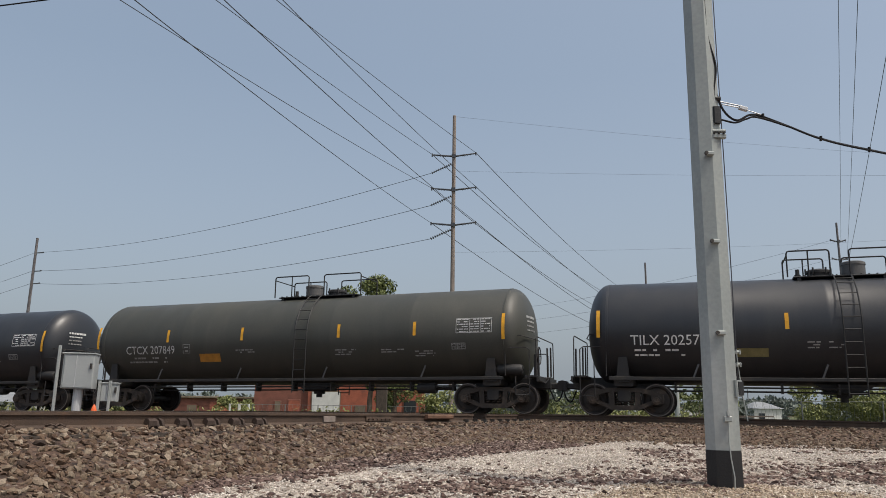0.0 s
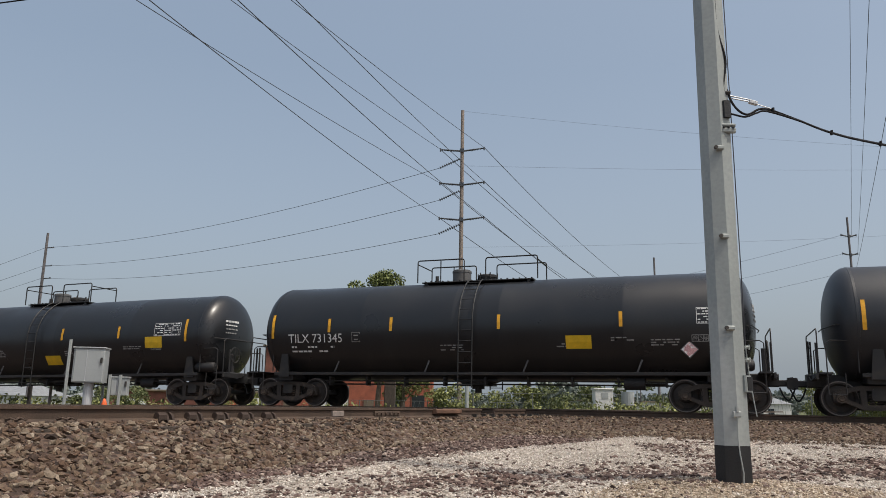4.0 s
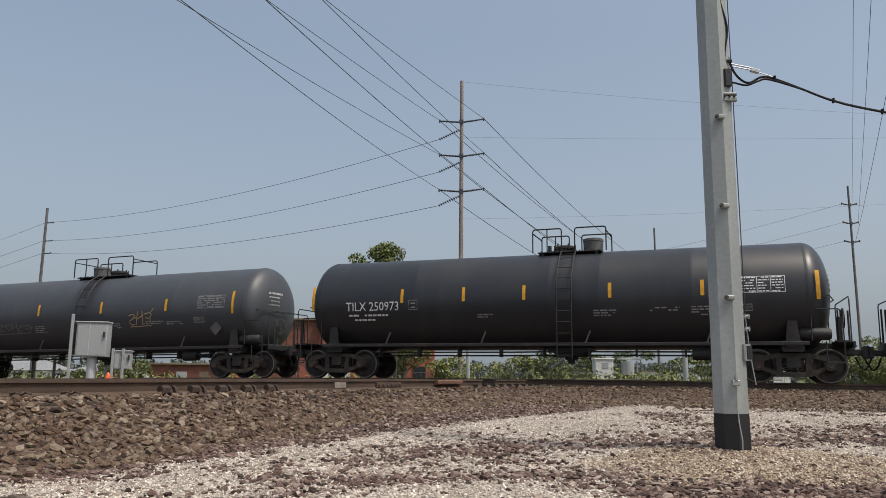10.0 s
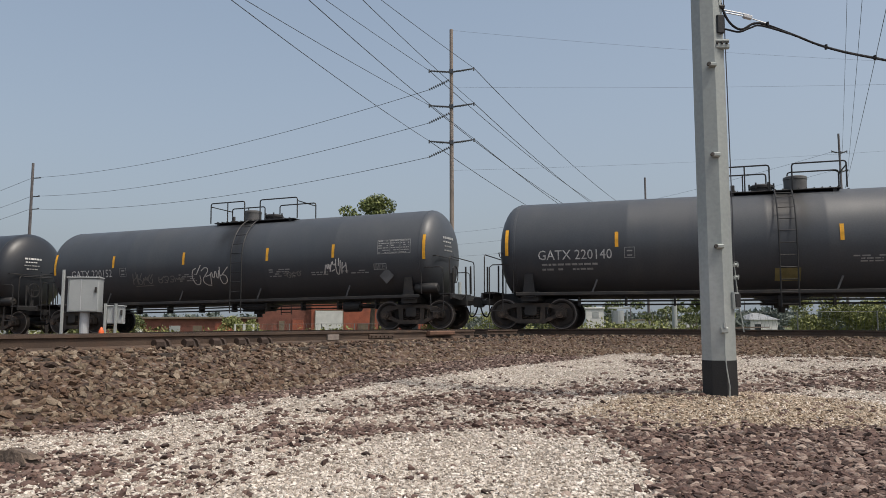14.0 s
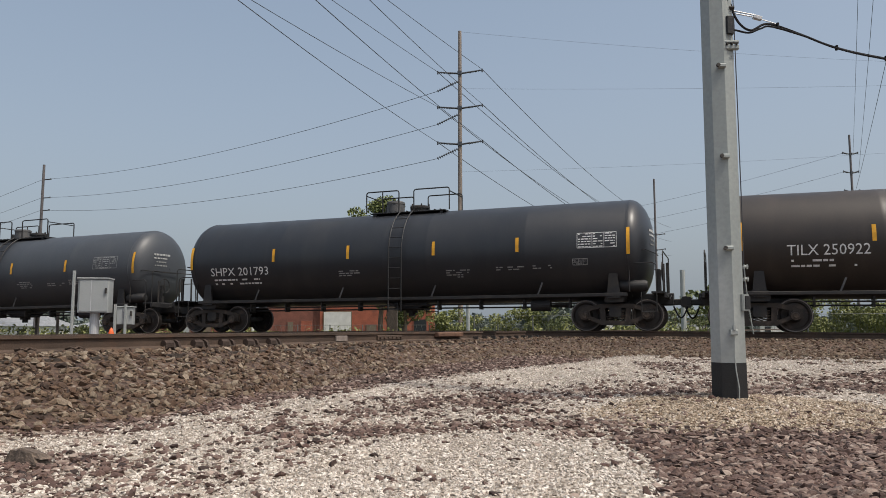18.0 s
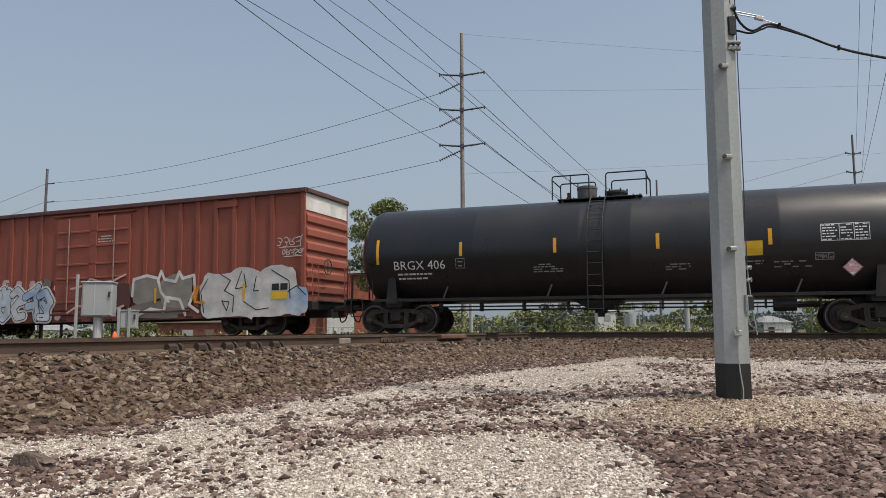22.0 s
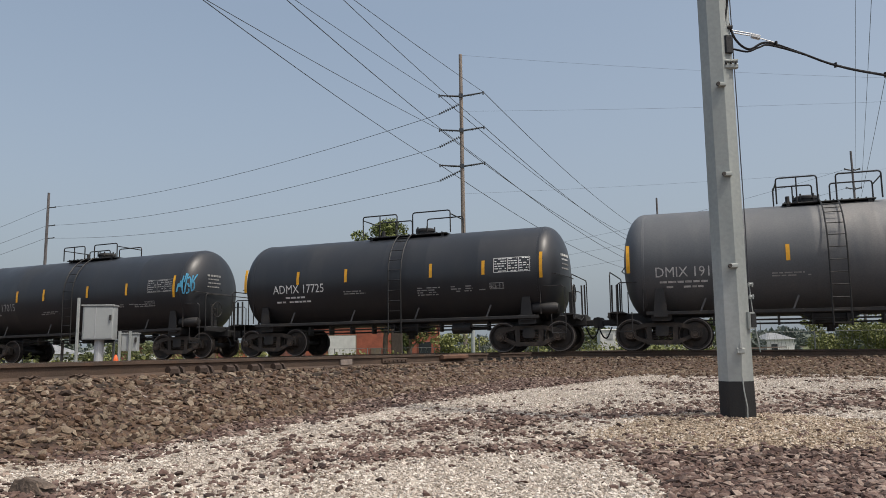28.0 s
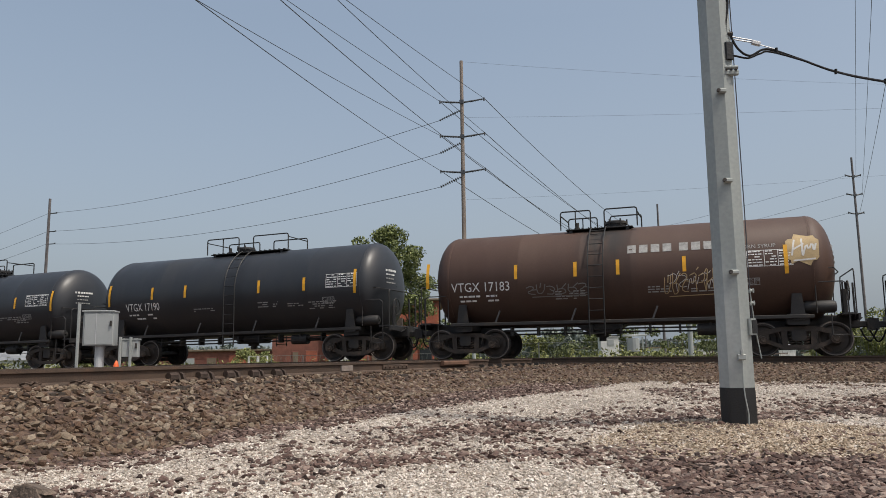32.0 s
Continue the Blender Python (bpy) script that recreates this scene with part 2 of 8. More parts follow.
POLE_WOOD = material("weathered_pole_wood", (0.245, 0.205, 0.18), 0.9, 0, 0.25, 2, 0.4, 30, second=(0.15, 0.12, 0.105), stretch=(3, 3, 0.3))
POLE_GREY = material("grey_pole_wood", (0.13, 0.12, 0.125), 0.9, 0, 0.25, 2, 0.4, 30)
CABINET = material("grey_cabinet_paint", (0.35, 0.37, 0.37), 0.5, 0.1, 0.06, 3, 0.02, 40)
ALU = material("bright_aluminium", (0.50, 0.51, 0.52), 0.55, 0.3, 0.1, 6, 0.05, 60)
YELLOW = material("reflective_yellow", (0.72, 0.36, 0.02), 0.4, 0, 0.15, 5, 0.02, 60)
LETTER = material("white_lettering", (0.72, 0.72, 0.70), 0.6, 0, 0.22, 9, 0.03, 60)
LETTER_SOFT = material("weathered_white_lettering", (0.50, 0.50, 0.49), 0.65, 0, 0.3, 9, 0.03, 60)
LETTER_GREY = material("faded_lettering", (0.30, 0.30, 0.29), 0.7, 0, 0.3, 9, 0.03, 60)
LETTER_BLACK = material("black_lettering", (0.02, 0.02, 0.02), 0.6, 0, 0.2, 9, 0.03, 60)
INSULATOR = material("insulator", (0.06, 0.065, 0.075), 0.4, 0, 0.1, 9, 0, 60)


def soil_material():
    """Ballast and white gravel, told apart by the ground's own share of white stone."""
    mt = bpy.data.materials.new("ballast_ground")
    mt.use_nodes = True
    nt = mt.node_tree
    b = nt.nodes["Principled BSDF"]
    b.inputs["Roughness"].default_value = 0.95
    geo = nt.nodes.new("ShaderNodeNewGeometry")
    at = nt.nodes.new("ShaderNodeAttribute")
    at.attribute_name = "white_share"
    gr = nt.nodes.new("ShaderNodeAttribute")
    gr.attribute_name = "grass_share"
    vor = nt.nodes.new("ShaderNodeTexVoronoi")
    vor.inputs["Scale"].default_value = 19
    n1 = nt.nodes.new("ShaderNodeTexNoise")
    n1.inputs["Scale"].default_value, n1.inputs["Detail"].default_value = 0.7, 8
    for nd in (vor, n1):
        nt.links.new(geo.outputs["Position"], nd.inputs[0])

    def ramp(cols):
        r = nt.nodes.new("ShaderNodeValToRGB")
        r.color_ramp.elements[0].color, r.color_ramp.elements[1].color = (*cols[0], 1), (*cols[-1], 1)
        for i, c in enumerate(cols[1:-1]):
            e = r.color_ramp.elements.new((i + 1) / (len(cols) - 1))
            e.color = (*c, 1)
        return r
    sep = nt.nodes.new("ShaderNodeSeparateColor")
    nt.links.new(vor.outputs["Color"], sep.inputs[0])
    brown = ramp([(0.024, 0.014, 0.010), (0.074, 0.044, 0.030), (0.125, 0.083, 0.058)])
    white = ramp([(0.17, 0.14, 0.112), (0.33, 0.285, 0.235), (0.46, 0.41, 0.355)])
    nt.links.new(sep.outputs[0], brown.inputs[0])
    nt.links.new(sep.outputs[1], white.inputs[0])
    # white share sharpened stone by stone
    th = nt.nodes.new("ShaderNodeMath")
    th.operation = "SUBTRACT"
    nt.links.new(at.outputs["Fac"], th.inputs[0])
    nt.links.new(sep.outputs[2], th.inputs[1])
    sh = nt.nodes.new("ShaderNodeMapRange")
    sh.inputs[1].default_value, sh.inputs[2].default_value = -0.12, 0.12
    nt.links.new(th.outputs[0], sh.inputs[0])
    sand = ramp([(0.15, 0.105, 0.068), (0.28, 0.215, 0.15), (0.39, 0.315, 0.235)])
    nt.links.new(sep.outputs[1], sand.inputs[0])
    ts = nt.nodes.new("ShaderNodeAttribute")
    ts.attribute_name = "tan_share"
    pale = nt.nodes.new("ShaderNodeMix")
    pale.data_type = "RGBA"
    nt.links.new(ts.outputs["Fac"], pale.inputs["Factor"])
    nt.links.new(white.outputs[0], pale.inputs["A"])
    nt.links.new(sand.outputs[0], pale.inputs["B"])
    mx = nt.nodes.new("ShaderNodeMix")
    mx.data_type = "RGBA"
    nt.links.new(sh.outputs[0], mx.inputs["Factor"])
    nt.links.new(brown.outputs[0], mx.inputs["A"])
    nt.links.new(pale.outputs["Result"], mx.inputs["B"])
    green = ramp([(0.045, 0.06, 0.02), (0.09, 0.1, 0.035), (0.16, 0.14, 0.07)])
    nt.links.new(n1.outputs[0], green.inputs[0])
    mg = nt.nodes.new("ShaderNodeMix")
    mg.data_type = "RGBA"
    nt.links.new(gr.outputs["Fac"], mg.inputs["Factor"])
    nt.links.new(mx.outputs["Result"], mg.inputs["A"])
    nt.links.new(green.outputs[0], mg.inputs["B"])
    tone = nt.nodes.new("ShaderNodeMapRange")
    tone.inputs[1].default_value, tone.inputs[2].default_value = 0.3, 0.7
    tone.inputs[3].default_value, tone.inputs[4].default_value = 0.8, 1.2
    nt.links.new(n1.outputs[0], tone.inputs[0])
    sc = nt.nodes.new("ShaderNodeVectorMath")
    sc.operation = "SCALE"
    nt.links.new(mg.outputs["Result"], sc.inputs[0])
    nt.links.new(tone.outputs[0], sc.inputs["Scale"])
    nt.links.new(sc.outputs[0], b.inputs["Base Color"])
    bp = nt.nodes.new("ShaderNodeBump")
    bp.inputs["Strength"].default_value, bp.inputs["Distance"].default_value = 0.8, 0.03
    nt.links.new(vor.outputs["Distance"], bp.inputs["Height"])
    nt.links.new(bp.outputs[0], b.inputs["Normal"])
    return mt


SOIL = soil_material()

# ---- ground ----
def tan_share(x, y):
    """How much sandy tan gravel lies at a place: a low heap spread round the steel pole."""
    n = 0.5 * noise.noise((x * 0.9, y * 0.9, 21)) + 0.3 * noise.noise((x * 2.3, y * 2.3, 22))
    d = math.hypot((x - 3.4) / 2.0, (y - 7.25) / 1.2) + 0.4 * n
    return smoothstep(1.15, 0.75, d)


def white_share(x, y):
    """How much pale gravel lies at a place, 0 to 1."""
    n = 0.5 * noise.noise((x * 0.6, y * 0.6, 11)) + 0.35 * noise.noise((x * 1.9, y * 1.9, 12))
    f = noise.noise((x * 3.1, y * 3.1, 14))
    rel = Vector((x, y, 0)) - NEAR_A
    dn, sn = rel.dot(NEAR_N) + 0.755, rel.dot(NEAR_D)
    edge = 2.72 + 0.16 * min(max(sn, -1.5), 12)
    w = smoothstep(edge - 0.22, edge + 0.28, dn + 0.32 * n)
    # drifts of brown stone across the pale gravel, everywhere but on the clean heap in front
    heap = smoothstep(1.28, 0.85, math.hypot((x - 0.15) / 1.25, (y - 4.9) / 1.5) + 0.18 * n)
    drift = 0.62 * math.exp(-((y - (6.72 + 0.06 * x)) / 0.36) ** 2) * smoothstep(-2.2, -0.2, x)
    drift += 0.42 * math.exp(-((y - (8.4 + 0.35 * x)) / 0.9) ** 2) * smoothstep(-1.8, 0.0, x)
    drift += 0.26 * smoothstep(-0.7, -1.6, x) * smoothstep(6.6, 5.4, y + n)
    drift += 0.45 * smoothstep(0.02, 0.36, noise.noise((x * 0.9, y * 0.9, 31)) + 0.25 * f)
    w *= 1 - min(drift * (1 + 0.7 * n + 0.5 * f), 0.85) * (1 - heap)
    # the dark fan of ballast
    fan = smoothstep(1.12, 1.42, x - 0.1 * (y - 4) + 0.2 * n + 0.1 * f) * smoothstep(6.45, 6.02, y + 0.3 * n - 0.06 * x)
    w *= 1 - fan
    w = max(w, 0.9 * tan_share(x, y) * (1 - fan))
    dt = (x - TRACK_MID.x) * TRACK_Y - (y - TRACK_MID.y) * TRACK_X
    w *= smoothstep(5.2, 8.0, dt + 2.0 * n)
    return min(max(w * 0.96, 0), 0.96)


def build_ground():
    xs = list(np.concatenate([-np.geomspace(2500, 14, 26), np.arange(-13, 16, 0.16), np.geomspace(16.5, 2500, 26)]))
    ys = list(np.concatenate([-np.geomspace(2000, 3, 14), np.arange(-2, 2, 0.5), np.arange(2, 27, 0.16), np.geomspace(27.5, 4000, 34)]))
    vs = [(x, y, ground_z(x, y)) for y in ys for x in xs]
    w = len(xs)
    fs = [(j * w + i, j * w + i + 1, (j + 1) * w + i + 1, (j + 1) * w + i) for j in range(len(ys) - 1) for i in range(w - 1)]
    me = bpy.data.meshes.new("ground")
    me.from_pydata(vs, [], fs)
    a = me.attributes.new("white_share", "FLOAT", "POINT")
    a.data.foreach_set("value", [white_share(x, y) if abs(x) < 40 and -20 < y < 30 else 0.0 for x, y, _ in vs])
    a = me.attributes.new("tan_share", "FLOAT", "POINT")
    a.data.foreach_set("value", [tan_share(x, y) if abs(x) < 20 and 0 < y < 20 else 0.0 for x, y, _ in vs])
    g = me.attributes.new("grass_share", "FLOAT", "POINT")
    g.data.foreach_set("value", [smoothstep(2.6, 4.5, -(x - TRACK_MID.x) * TRACK_Y + (y - TRACK_MID.y) * TRACK_X + 1.5 * noise.noise((x * 0.2, y * 0.2, 7))) for x, y, _ in vs])
    me.polygons.foreach_set("use_smooth", [True] * len(fs))
    return part("ground", me, SOIL)


ground = tagged(build_ground(), "railway yard ground of brown ballast and white limestone gravel", "ground", kind="structure")


# ---- tracks ----
RAIL_PROFILE = [(-0.037, 0.0), (0.037, 0.0), (0.037, -0.035), (0.012, -0.05), (0.009, -0.145), (0.072, -0.17), (0.076, -0.186),
                (-0.076, -0.186), (-0.072, -0.17), (-0.009, -0.145), (-0.012, -0.05), (-0.037, -0.035)]


def rail_mesh(poses, name):
    g = Geo()
    n = len(RAIL_PROFILE)
    for k, m in enumerate(poses):
        g.v += [tuple(m @ Vector((0, y, z))) for y, z in RAIL_PROFILE]
        if k:
            g.f += [((k - 1) * n + i, (k - 1) * n + (i + 1) % n, k * n + (i + 1) % n, k * n + i) for i in range(n)]
    g.f += [tuple(range(n)), tuple(range((len(poses) - 1) * n, len(poses) * n))]
    return g


def rail_object(poses, parent):
    r = part("rail", rail_mesh(poses, "rail"), RAIL_RUST, parent)
    g = Geo()
    for k, m in enumerate(poses):
        g.v += [tuple(m @ Vector(p)) for p in ((0, -0.03, 0.003), (0, 0.03, 0.003))]
        if k:
            g.f.append((2 * k - 2, 2 * k - 1, 2 * k + 1, 2 * k))
    part("running_surface", g, RAIL_HEAD, r, "worn bright top of the rail")
    return r


main_track = thing("main_track", "straight railway track with rusty rails on wooden ties", "track", kind="structure")
for side in (-0.755, 0.755):
    rail_object([track_pose(s, side) for s in [-900, -500, -250, -120, *range(-60, 62, 3), 120, 250, 500, 900]], main_track)
cross_track = thing("crossing_track", "second railway track with tall rusty rails crossing the main line", "track", kind="structure")
for side in (-0.755, 0.755):
    for a, b in ((-40, 12.6), (13.45, 15.7), (17.1, 18.4), (19.3, 600)):
        rail_object([near_pose(s, side) for s in np.linspace(a, b, 6)], cross_track)


def tie_mesh():
    return Geo().bar((0, 0, 0), (0.23, 2.6, 0.18), 0.015, 1).mesh("tie")


TIE = tie_mesh()
for s in np.arange(-45, 40, 0.55):
    part("tie", TIE, TIE_WOOD, main_track, at=track_pose(s, 0, -0.275))
for s in np.arange(-9, 36, 0.55):
    part("tie", TIE, TIE_WOOD, cross_track, at=near_pose(s, random.uniform(-0.03, 0.03), -0.325))

# ---- loose stones: too many to count, one object for each kind ----
def stone_field(name, label, mat, count, size, keep, area, seed, flat=0.6, tumbled=1.0, small=False):
    """Angular stones strewn over the ground where keep(x, y) allows; tumbled: how far they stand on edge; small: fewer facets."""
    rnd = np.random.RandomState(seed)
    # a block with its corners knocked off: twelve points, twenty facets; a chip: six points, eight facets
    g = (1 + 5 ** 0.5) / 2
    if small:
        block = np.array([(1, 0, 0), (-1, 0, 0), (0, 1, 0), (0, -1, 0), (0, 0, 1), (0, 0, -1)]) * 1.05
        facets = np.array([(0, 2, 4), (2, 1, 4), (1, 3, 4), (3, 0, 4), (2, 0, 5), (1, 2, 5), (3, 1, 5), (0, 3, 5)])
    else:
        block = np.array([(-1, g, 0), (1, g, 0), (-1, -g, 0), (1, -g, 0), (0, -1, g), (0, 1, g), (0, -1, -g), (0, 1, -g), (g, 0, -1), (g, 0, 1), (-g, 0, -1), (-g, 0, 1)]) / g
        facets = np.array([(0, 11, 5), (0, 5, 1), (0, 1, 7), (0, 7, 10), (0, 10, 11), (1, 5, 9), (5, 11, 4), (11, 10, 2), (10, 7, 6), (7, 1, 8),
                           (3, 9, 4), (3, 4, 2), (3, 2, 6), (3, 6, 8), (3, 8, 9), (4, 9, 5), (2, 4, 11), (6, 2, 10), (8, 6, 7), (9, 8, 1)])
    k = len(block)
    spots = []
    while len(spots) < count:
        # more of them near the eye, where they can be told apart
        d = area[2] + (area[3] - area[2]) * rnd.rand() ** 1.6
        x, y = (area[0] + (area[1] - area[0]) * rnd.rand()) * max(d / area[3], 0.35), d
        if rnd.rand() > keep(x, y):
            continue
        spots.append((x, y, ground_z(x, y)))
    c = np.array(spots)
    n = len(c)
    s = size * (0.45 + 0.8 * rnd.rand(n) ** 2) * 0.5
    v = block[None] * (0.5 + 0.75 * rnd.rand(n, k, 1)) * (s * 1.35)[:, None, None] * np.array([1.0, 0.78, flat])
    a, b, h = rnd.normal(size=n) * 0.9 * tumbled, rnd.normal(size=n) * 0.9 * tumbled, rnd.rand(n) * 6.28
    for ang, i, j in ((a, 1, 2), (b, 0, 2), (h, 0, 1)):
        co, si = np.cos(ang)[:, None], np.sin(ang)[:, None]
        p, q = v[:, :, i].copy(), v[:, :, j].copy()
        v[:, :, i], v[:, :, j] = p * co - q * si, p * si + q * co
    v[:, :, 2] *= 0.8
    v += c[:, None, :]
    v[:, :, 2] += (s * 0.25 * (0.6 + 0.4 * tumbled))[:, None]
    v = v.reshape(-1, 3)
    f = (facets[None] + k * np.arange(n)[:, None, None]).reshape(-1, 3)
    me = bpy.data.meshes.new(name)
    me.vertices.add(len(v))
    me.vertices.foreach_set("co", v.ravel())
    me.loops.add(f.size)
    me.loops.foreach_set("vertex_index", f.ravel())
    me.polygons.add(len(f))
    me.polygons.foreach_set("loop_start", np.arange(0, f.size, 3))
    me.update(calc_edges=True)
    me.polygons.foreach_set("use_smooth", [False] * len(f))
    me.update()
    return tagged(part(name, me, mat), label, "stones", kind="stuff")


def stone_material(name, cols, rough=0.9):
    mt = bpy.data.materials.new(name)
    mt.use_nodes = True
    nt = mt.node_tree
    b = nt.nodes["Principled BSDF"]
    geo = nt.nodes.new("ShaderNodeNewGeometry")
    r = nt.nodes.new("ShaderNodeValToRGB")
    r.color_ramp.elements[0].color, r.color_ramp.elements[1].color = (*cols[0], 1), (*cols[-1], 1)
    for i, c in enumerate(cols[1:-1]):
        r.color_ramp.elements.new((i + 1) / (len(cols) - 1)).color = (*c, 1)
    nt.links.new(geo.outputs["Random Per Island"], r.inputs[0])
    n = nt.nodes.new("ShaderNodeTexNoise")
    n.inputs["Scale"].default_value, n.inputs["Detail"].default_value = 60, 5
    nt.links.new(geo.outputs["Position"], n.inputs[0])
    mr = nt.nodes.new("ShaderNodeMapRange")
    mr.inputs[1].default_value, mr.inputs[2].default_value, mr.inputs[3].default_value, mr.inputs[4].default_value = 0.3, 0.7, 0.75, 1.25
    nt.links.new(n.outputs[0], mr.inputs[0])
    sc = nt.nodes.new("ShaderNodeVectorMath")
    sc.operation = "SCALE"
    nt.links.new(r.outputs[0], sc.inputs[0])
    nt.links.new(mr.outputs[0], sc.inputs["Scale"])
    nt.links.new(sc.outputs[0], b.inputs["Base Color"])
    b.inputs["Roughness"].default_value = rough
    bp = nt.nodes.new("ShaderNodeBump")
    bp.inputs["Strength"].default_value, bp.inputs["Distance"].default_value = 0.5, 0.01
    nt.links.new(n.outputs[0], bp.inputs["Height"])
    nt.links.new(bp.outputs[0], b.inputs["Normal"])
    return mt


BALLAST = stone_material("ballast_stone", [(0.03, 0.018, 0.012), (0.095, 0.055, 0.034), (0.125, 0.083, 0.054), (0.15, 0.113, 0.078), (0.25, 0.20, 0.15)])
LIMESTONE = stone_material("limestone_chips", [(0.25, 0.21, 0.17), (0.42, 0.365, 0.31), (0.54, 0.485, 0.425), (0.72, 0.665, 0.60)])


def on_rails(x, y):
    rel = Vector((x, y, 0)) - NEAR_MID
    dn = abs(rel.dot(NEAR_N))
    dt = abs(-(x - TRACK_MID.x) * TRACK_Y + (y - TRACK_MID.y) * TRACK_X)
    return abs(dn - 0.755) < 0.09 or abs(dt - 0.755) < 0.09


RED_STONE = stone_material("reddish_stone", [(0.028, 0.017, 0.014), (0.088, 0.052, 0.042), (0.118, 0.074, 0.060), (0.155, 0.107, 0.088), (0.33, 0.26, 0.215)])


def on_shoulder(x, y):
    """1 on the tracks' shoulders, 0 out in the yard."""
    dn = (Vector((x, y, 0)) - NEAR_MID).dot(NEAR_N)
    dt = (x - TRACK_MID.x) * TRACK_Y - (y - TRACK_MID.y) * TRACK_X
    return max(smoothstep(2.75, 2.3, dn + 0.5 * noise.noise((x * 0.8, y * 0.8, 3))), smoothstep(8.5, 6.5, dt))


SAND_STONE = stone_material("tan_gravel", [(0.16, 0.11, 0.072), (0.30, 0.235, 0.165), (0.40, 0.325, 0.245), (0.56, 0.49, 0.40)])
stone_field("ballast_stones", "loose angular tan and grey ballast stones", BALLAST, 33000, 0.075,
            lambda x, y: 0 if on_rails(x, y) else (1 - white_share(x, y)) ** 2.0 * on_shoulder(x, y), (-17, 17, 3.2, 25), 5)
stone_field("yard_stones", "loose flat reddish brown stones scattered over the yard", RED_STONE, 32000, 0.058,
            lambda x, y: (1 - white_share(x, y)) ** 1.25 * (1 - on_shoulder(x, y)), (-12, 16, 3.0, 21), 7, 0.5, 0.5)
stone_field("limestone_chips", "small white limestone chips", LIMESTONE, 68000, 0.032,
            lambda x, y: white_share(x, y) ** 1.4 * (1 - 0.92 * tan_share(x, y)) * (1 if y < 11 else 0.8), (-12, 14, 3.2, 17), 6, 0.6, 0.8, True)
stone_field("tan_gravel", "sandy tan gravel heaped round the pole", SAND_STONE, 12000, 0.034,
            lambda x, y: tan_share(x, y) * white_share(x, y), (1.0, 10, 5.8, 9.6), 8, 0.6, 0.8, True)
# one long split stone
ROCK = material("dark_split_rock", (0.12, 0.092, 0.072), 0.95, 0, 0.4, 9, 0.8, 40, second=(0.06, 0.045, 0.036), second_at=0.5)
rock = Geo()
blk = [(-0.16, -0.05, 0), (0.15, -0.06, 0), (0.17, 0.05, 0), (-0.14, 0.06, 0), (-0.12, -0.03, 0.09), (0.08, -0.04, 0.075), (0.11, 0.03, 0.06), (-0.1, 0.04, 0.085)]
rock.add(blk, [(0, 1, 5, 4), (1, 2, 6, 5), (2, 3, 7, 6), (3, 0, 4, 7), (4, 5, 6, 7), (3, 2, 1, 0)])
rock.add([(x * 0.8 + 0.05, y * 0.9 + 0.01, z * 0.4 + 0.055 - 0.12 * x) for x, y, z in blk], [(0, 1, 5, 4), (1, 2, 6, 5), (2, 3, 7, 6), (3, 0, 4, 7), (4, 5, 6, 7), (3, 2, 1, 0)])
tagged(part("split_rock", rock, ROCK, at=pose(-2.9, 5.4, ground_z(-2.9, 5.4) + 0.005, 0, 0, -18)), "grey-brown split rock lying on the gravel", "rock")

# ---- the steel pole in the yard ----
def ring_prism(g, base, top, r0, r1, n=8, turn=0.0):
    vs = []
    for p, r in ((base, r0), (top, r1)):
        vs += [(p[0] + r * math.cos(2 * math.pi * (i + turn) / n), p[1] + r * math.sin(2 * math.pi * (i + turn) / n), p[2]) for i in range(n)]
    return g.add(vs, [(i, (i + 1) % n, n + (i + 1) % n, n + i) for i in range(n)] + [tuple(range(n - 1, -1, -1)), tuple(range(n, 2 * n))])


POLE_X, POLE_Y = 2.945, 7.75
POLE_TURN = 0.015


def pole_r(z):
    return 0.179 - 0.0024 * (z - EYE + 0.34)


steel_pole = thing("steel_utility_pole", "galvanised octagonal steel utility pole with black base coating", "utility pole")
z0, z1 = EYE - 0.345, EYE + 8.6
part("shaft", ring_prism(Geo(), (POLE_X, POLE_Y, z0), (POLE_X + 0.03, POLE_Y, z1), pole_r(z0), pole_r(z1), 8, POLE_TURN), GALV, steel_pole)
part("base_sleeve", ring_prism(Geo(), (POLE_X, POLE_Y, EYE - 1.3), (POLE_X, POLE_Y, z0 + 0.002), 0.184, 0.182, 8, POLE_TURN), BLACK_COAT, steel_pole, "matt black ground-line coating")


def on_pole(angle, z, out=0.0):
    """A place on the shaft: angle in degrees, 0 facing the camera, + to the right."""
    a = radians(angle - 90)
    r = pole_r(z) * 0.95 + out
    return Vector((POLE_X + r * math.cos(a), POLE_Y + r * math.sin(a), z))


for dz in (2.72, 1.76, 0.81):
    p = on_pole(-14, EYE + dz)
    lug = part("step_lug", Geo().bar((p.x + 0.02, p.y - 0.02, p.z), (0.075, 0.055, 0.045), 0.01, 0), GALV, steel_pole)
    part("lug_socket", Geo().tube((p.x - 0.022, p.y - 0.03, p.z), (p.x - 0.026, p.y - 0.06, p.z), 0.02, 8), STEEL_DARK, lug)
p = on_pole(-4, EYE - 0.04)
clamp = part("ground_clamp", Geo().bar((p.x, p.y - 0.02, p.z), (0.07, 0.05, 0.06), 0.01, 0).bar((p.x, p.y - 0.04, p.z + 0.05), (0.03, 0.03, 0.05), 0.005, 2), GALV, steel_pole)
pts = [p + Vector((0.0, -0.045, -0.03)), p + Vector((-0.005, -0.035, -0.2)), p + Vector((0.0, -0.05, -0.38)), p + Vector((0.02, -0.06, -0.55)), p + Vector((0.015, -0.055, -0.72))]
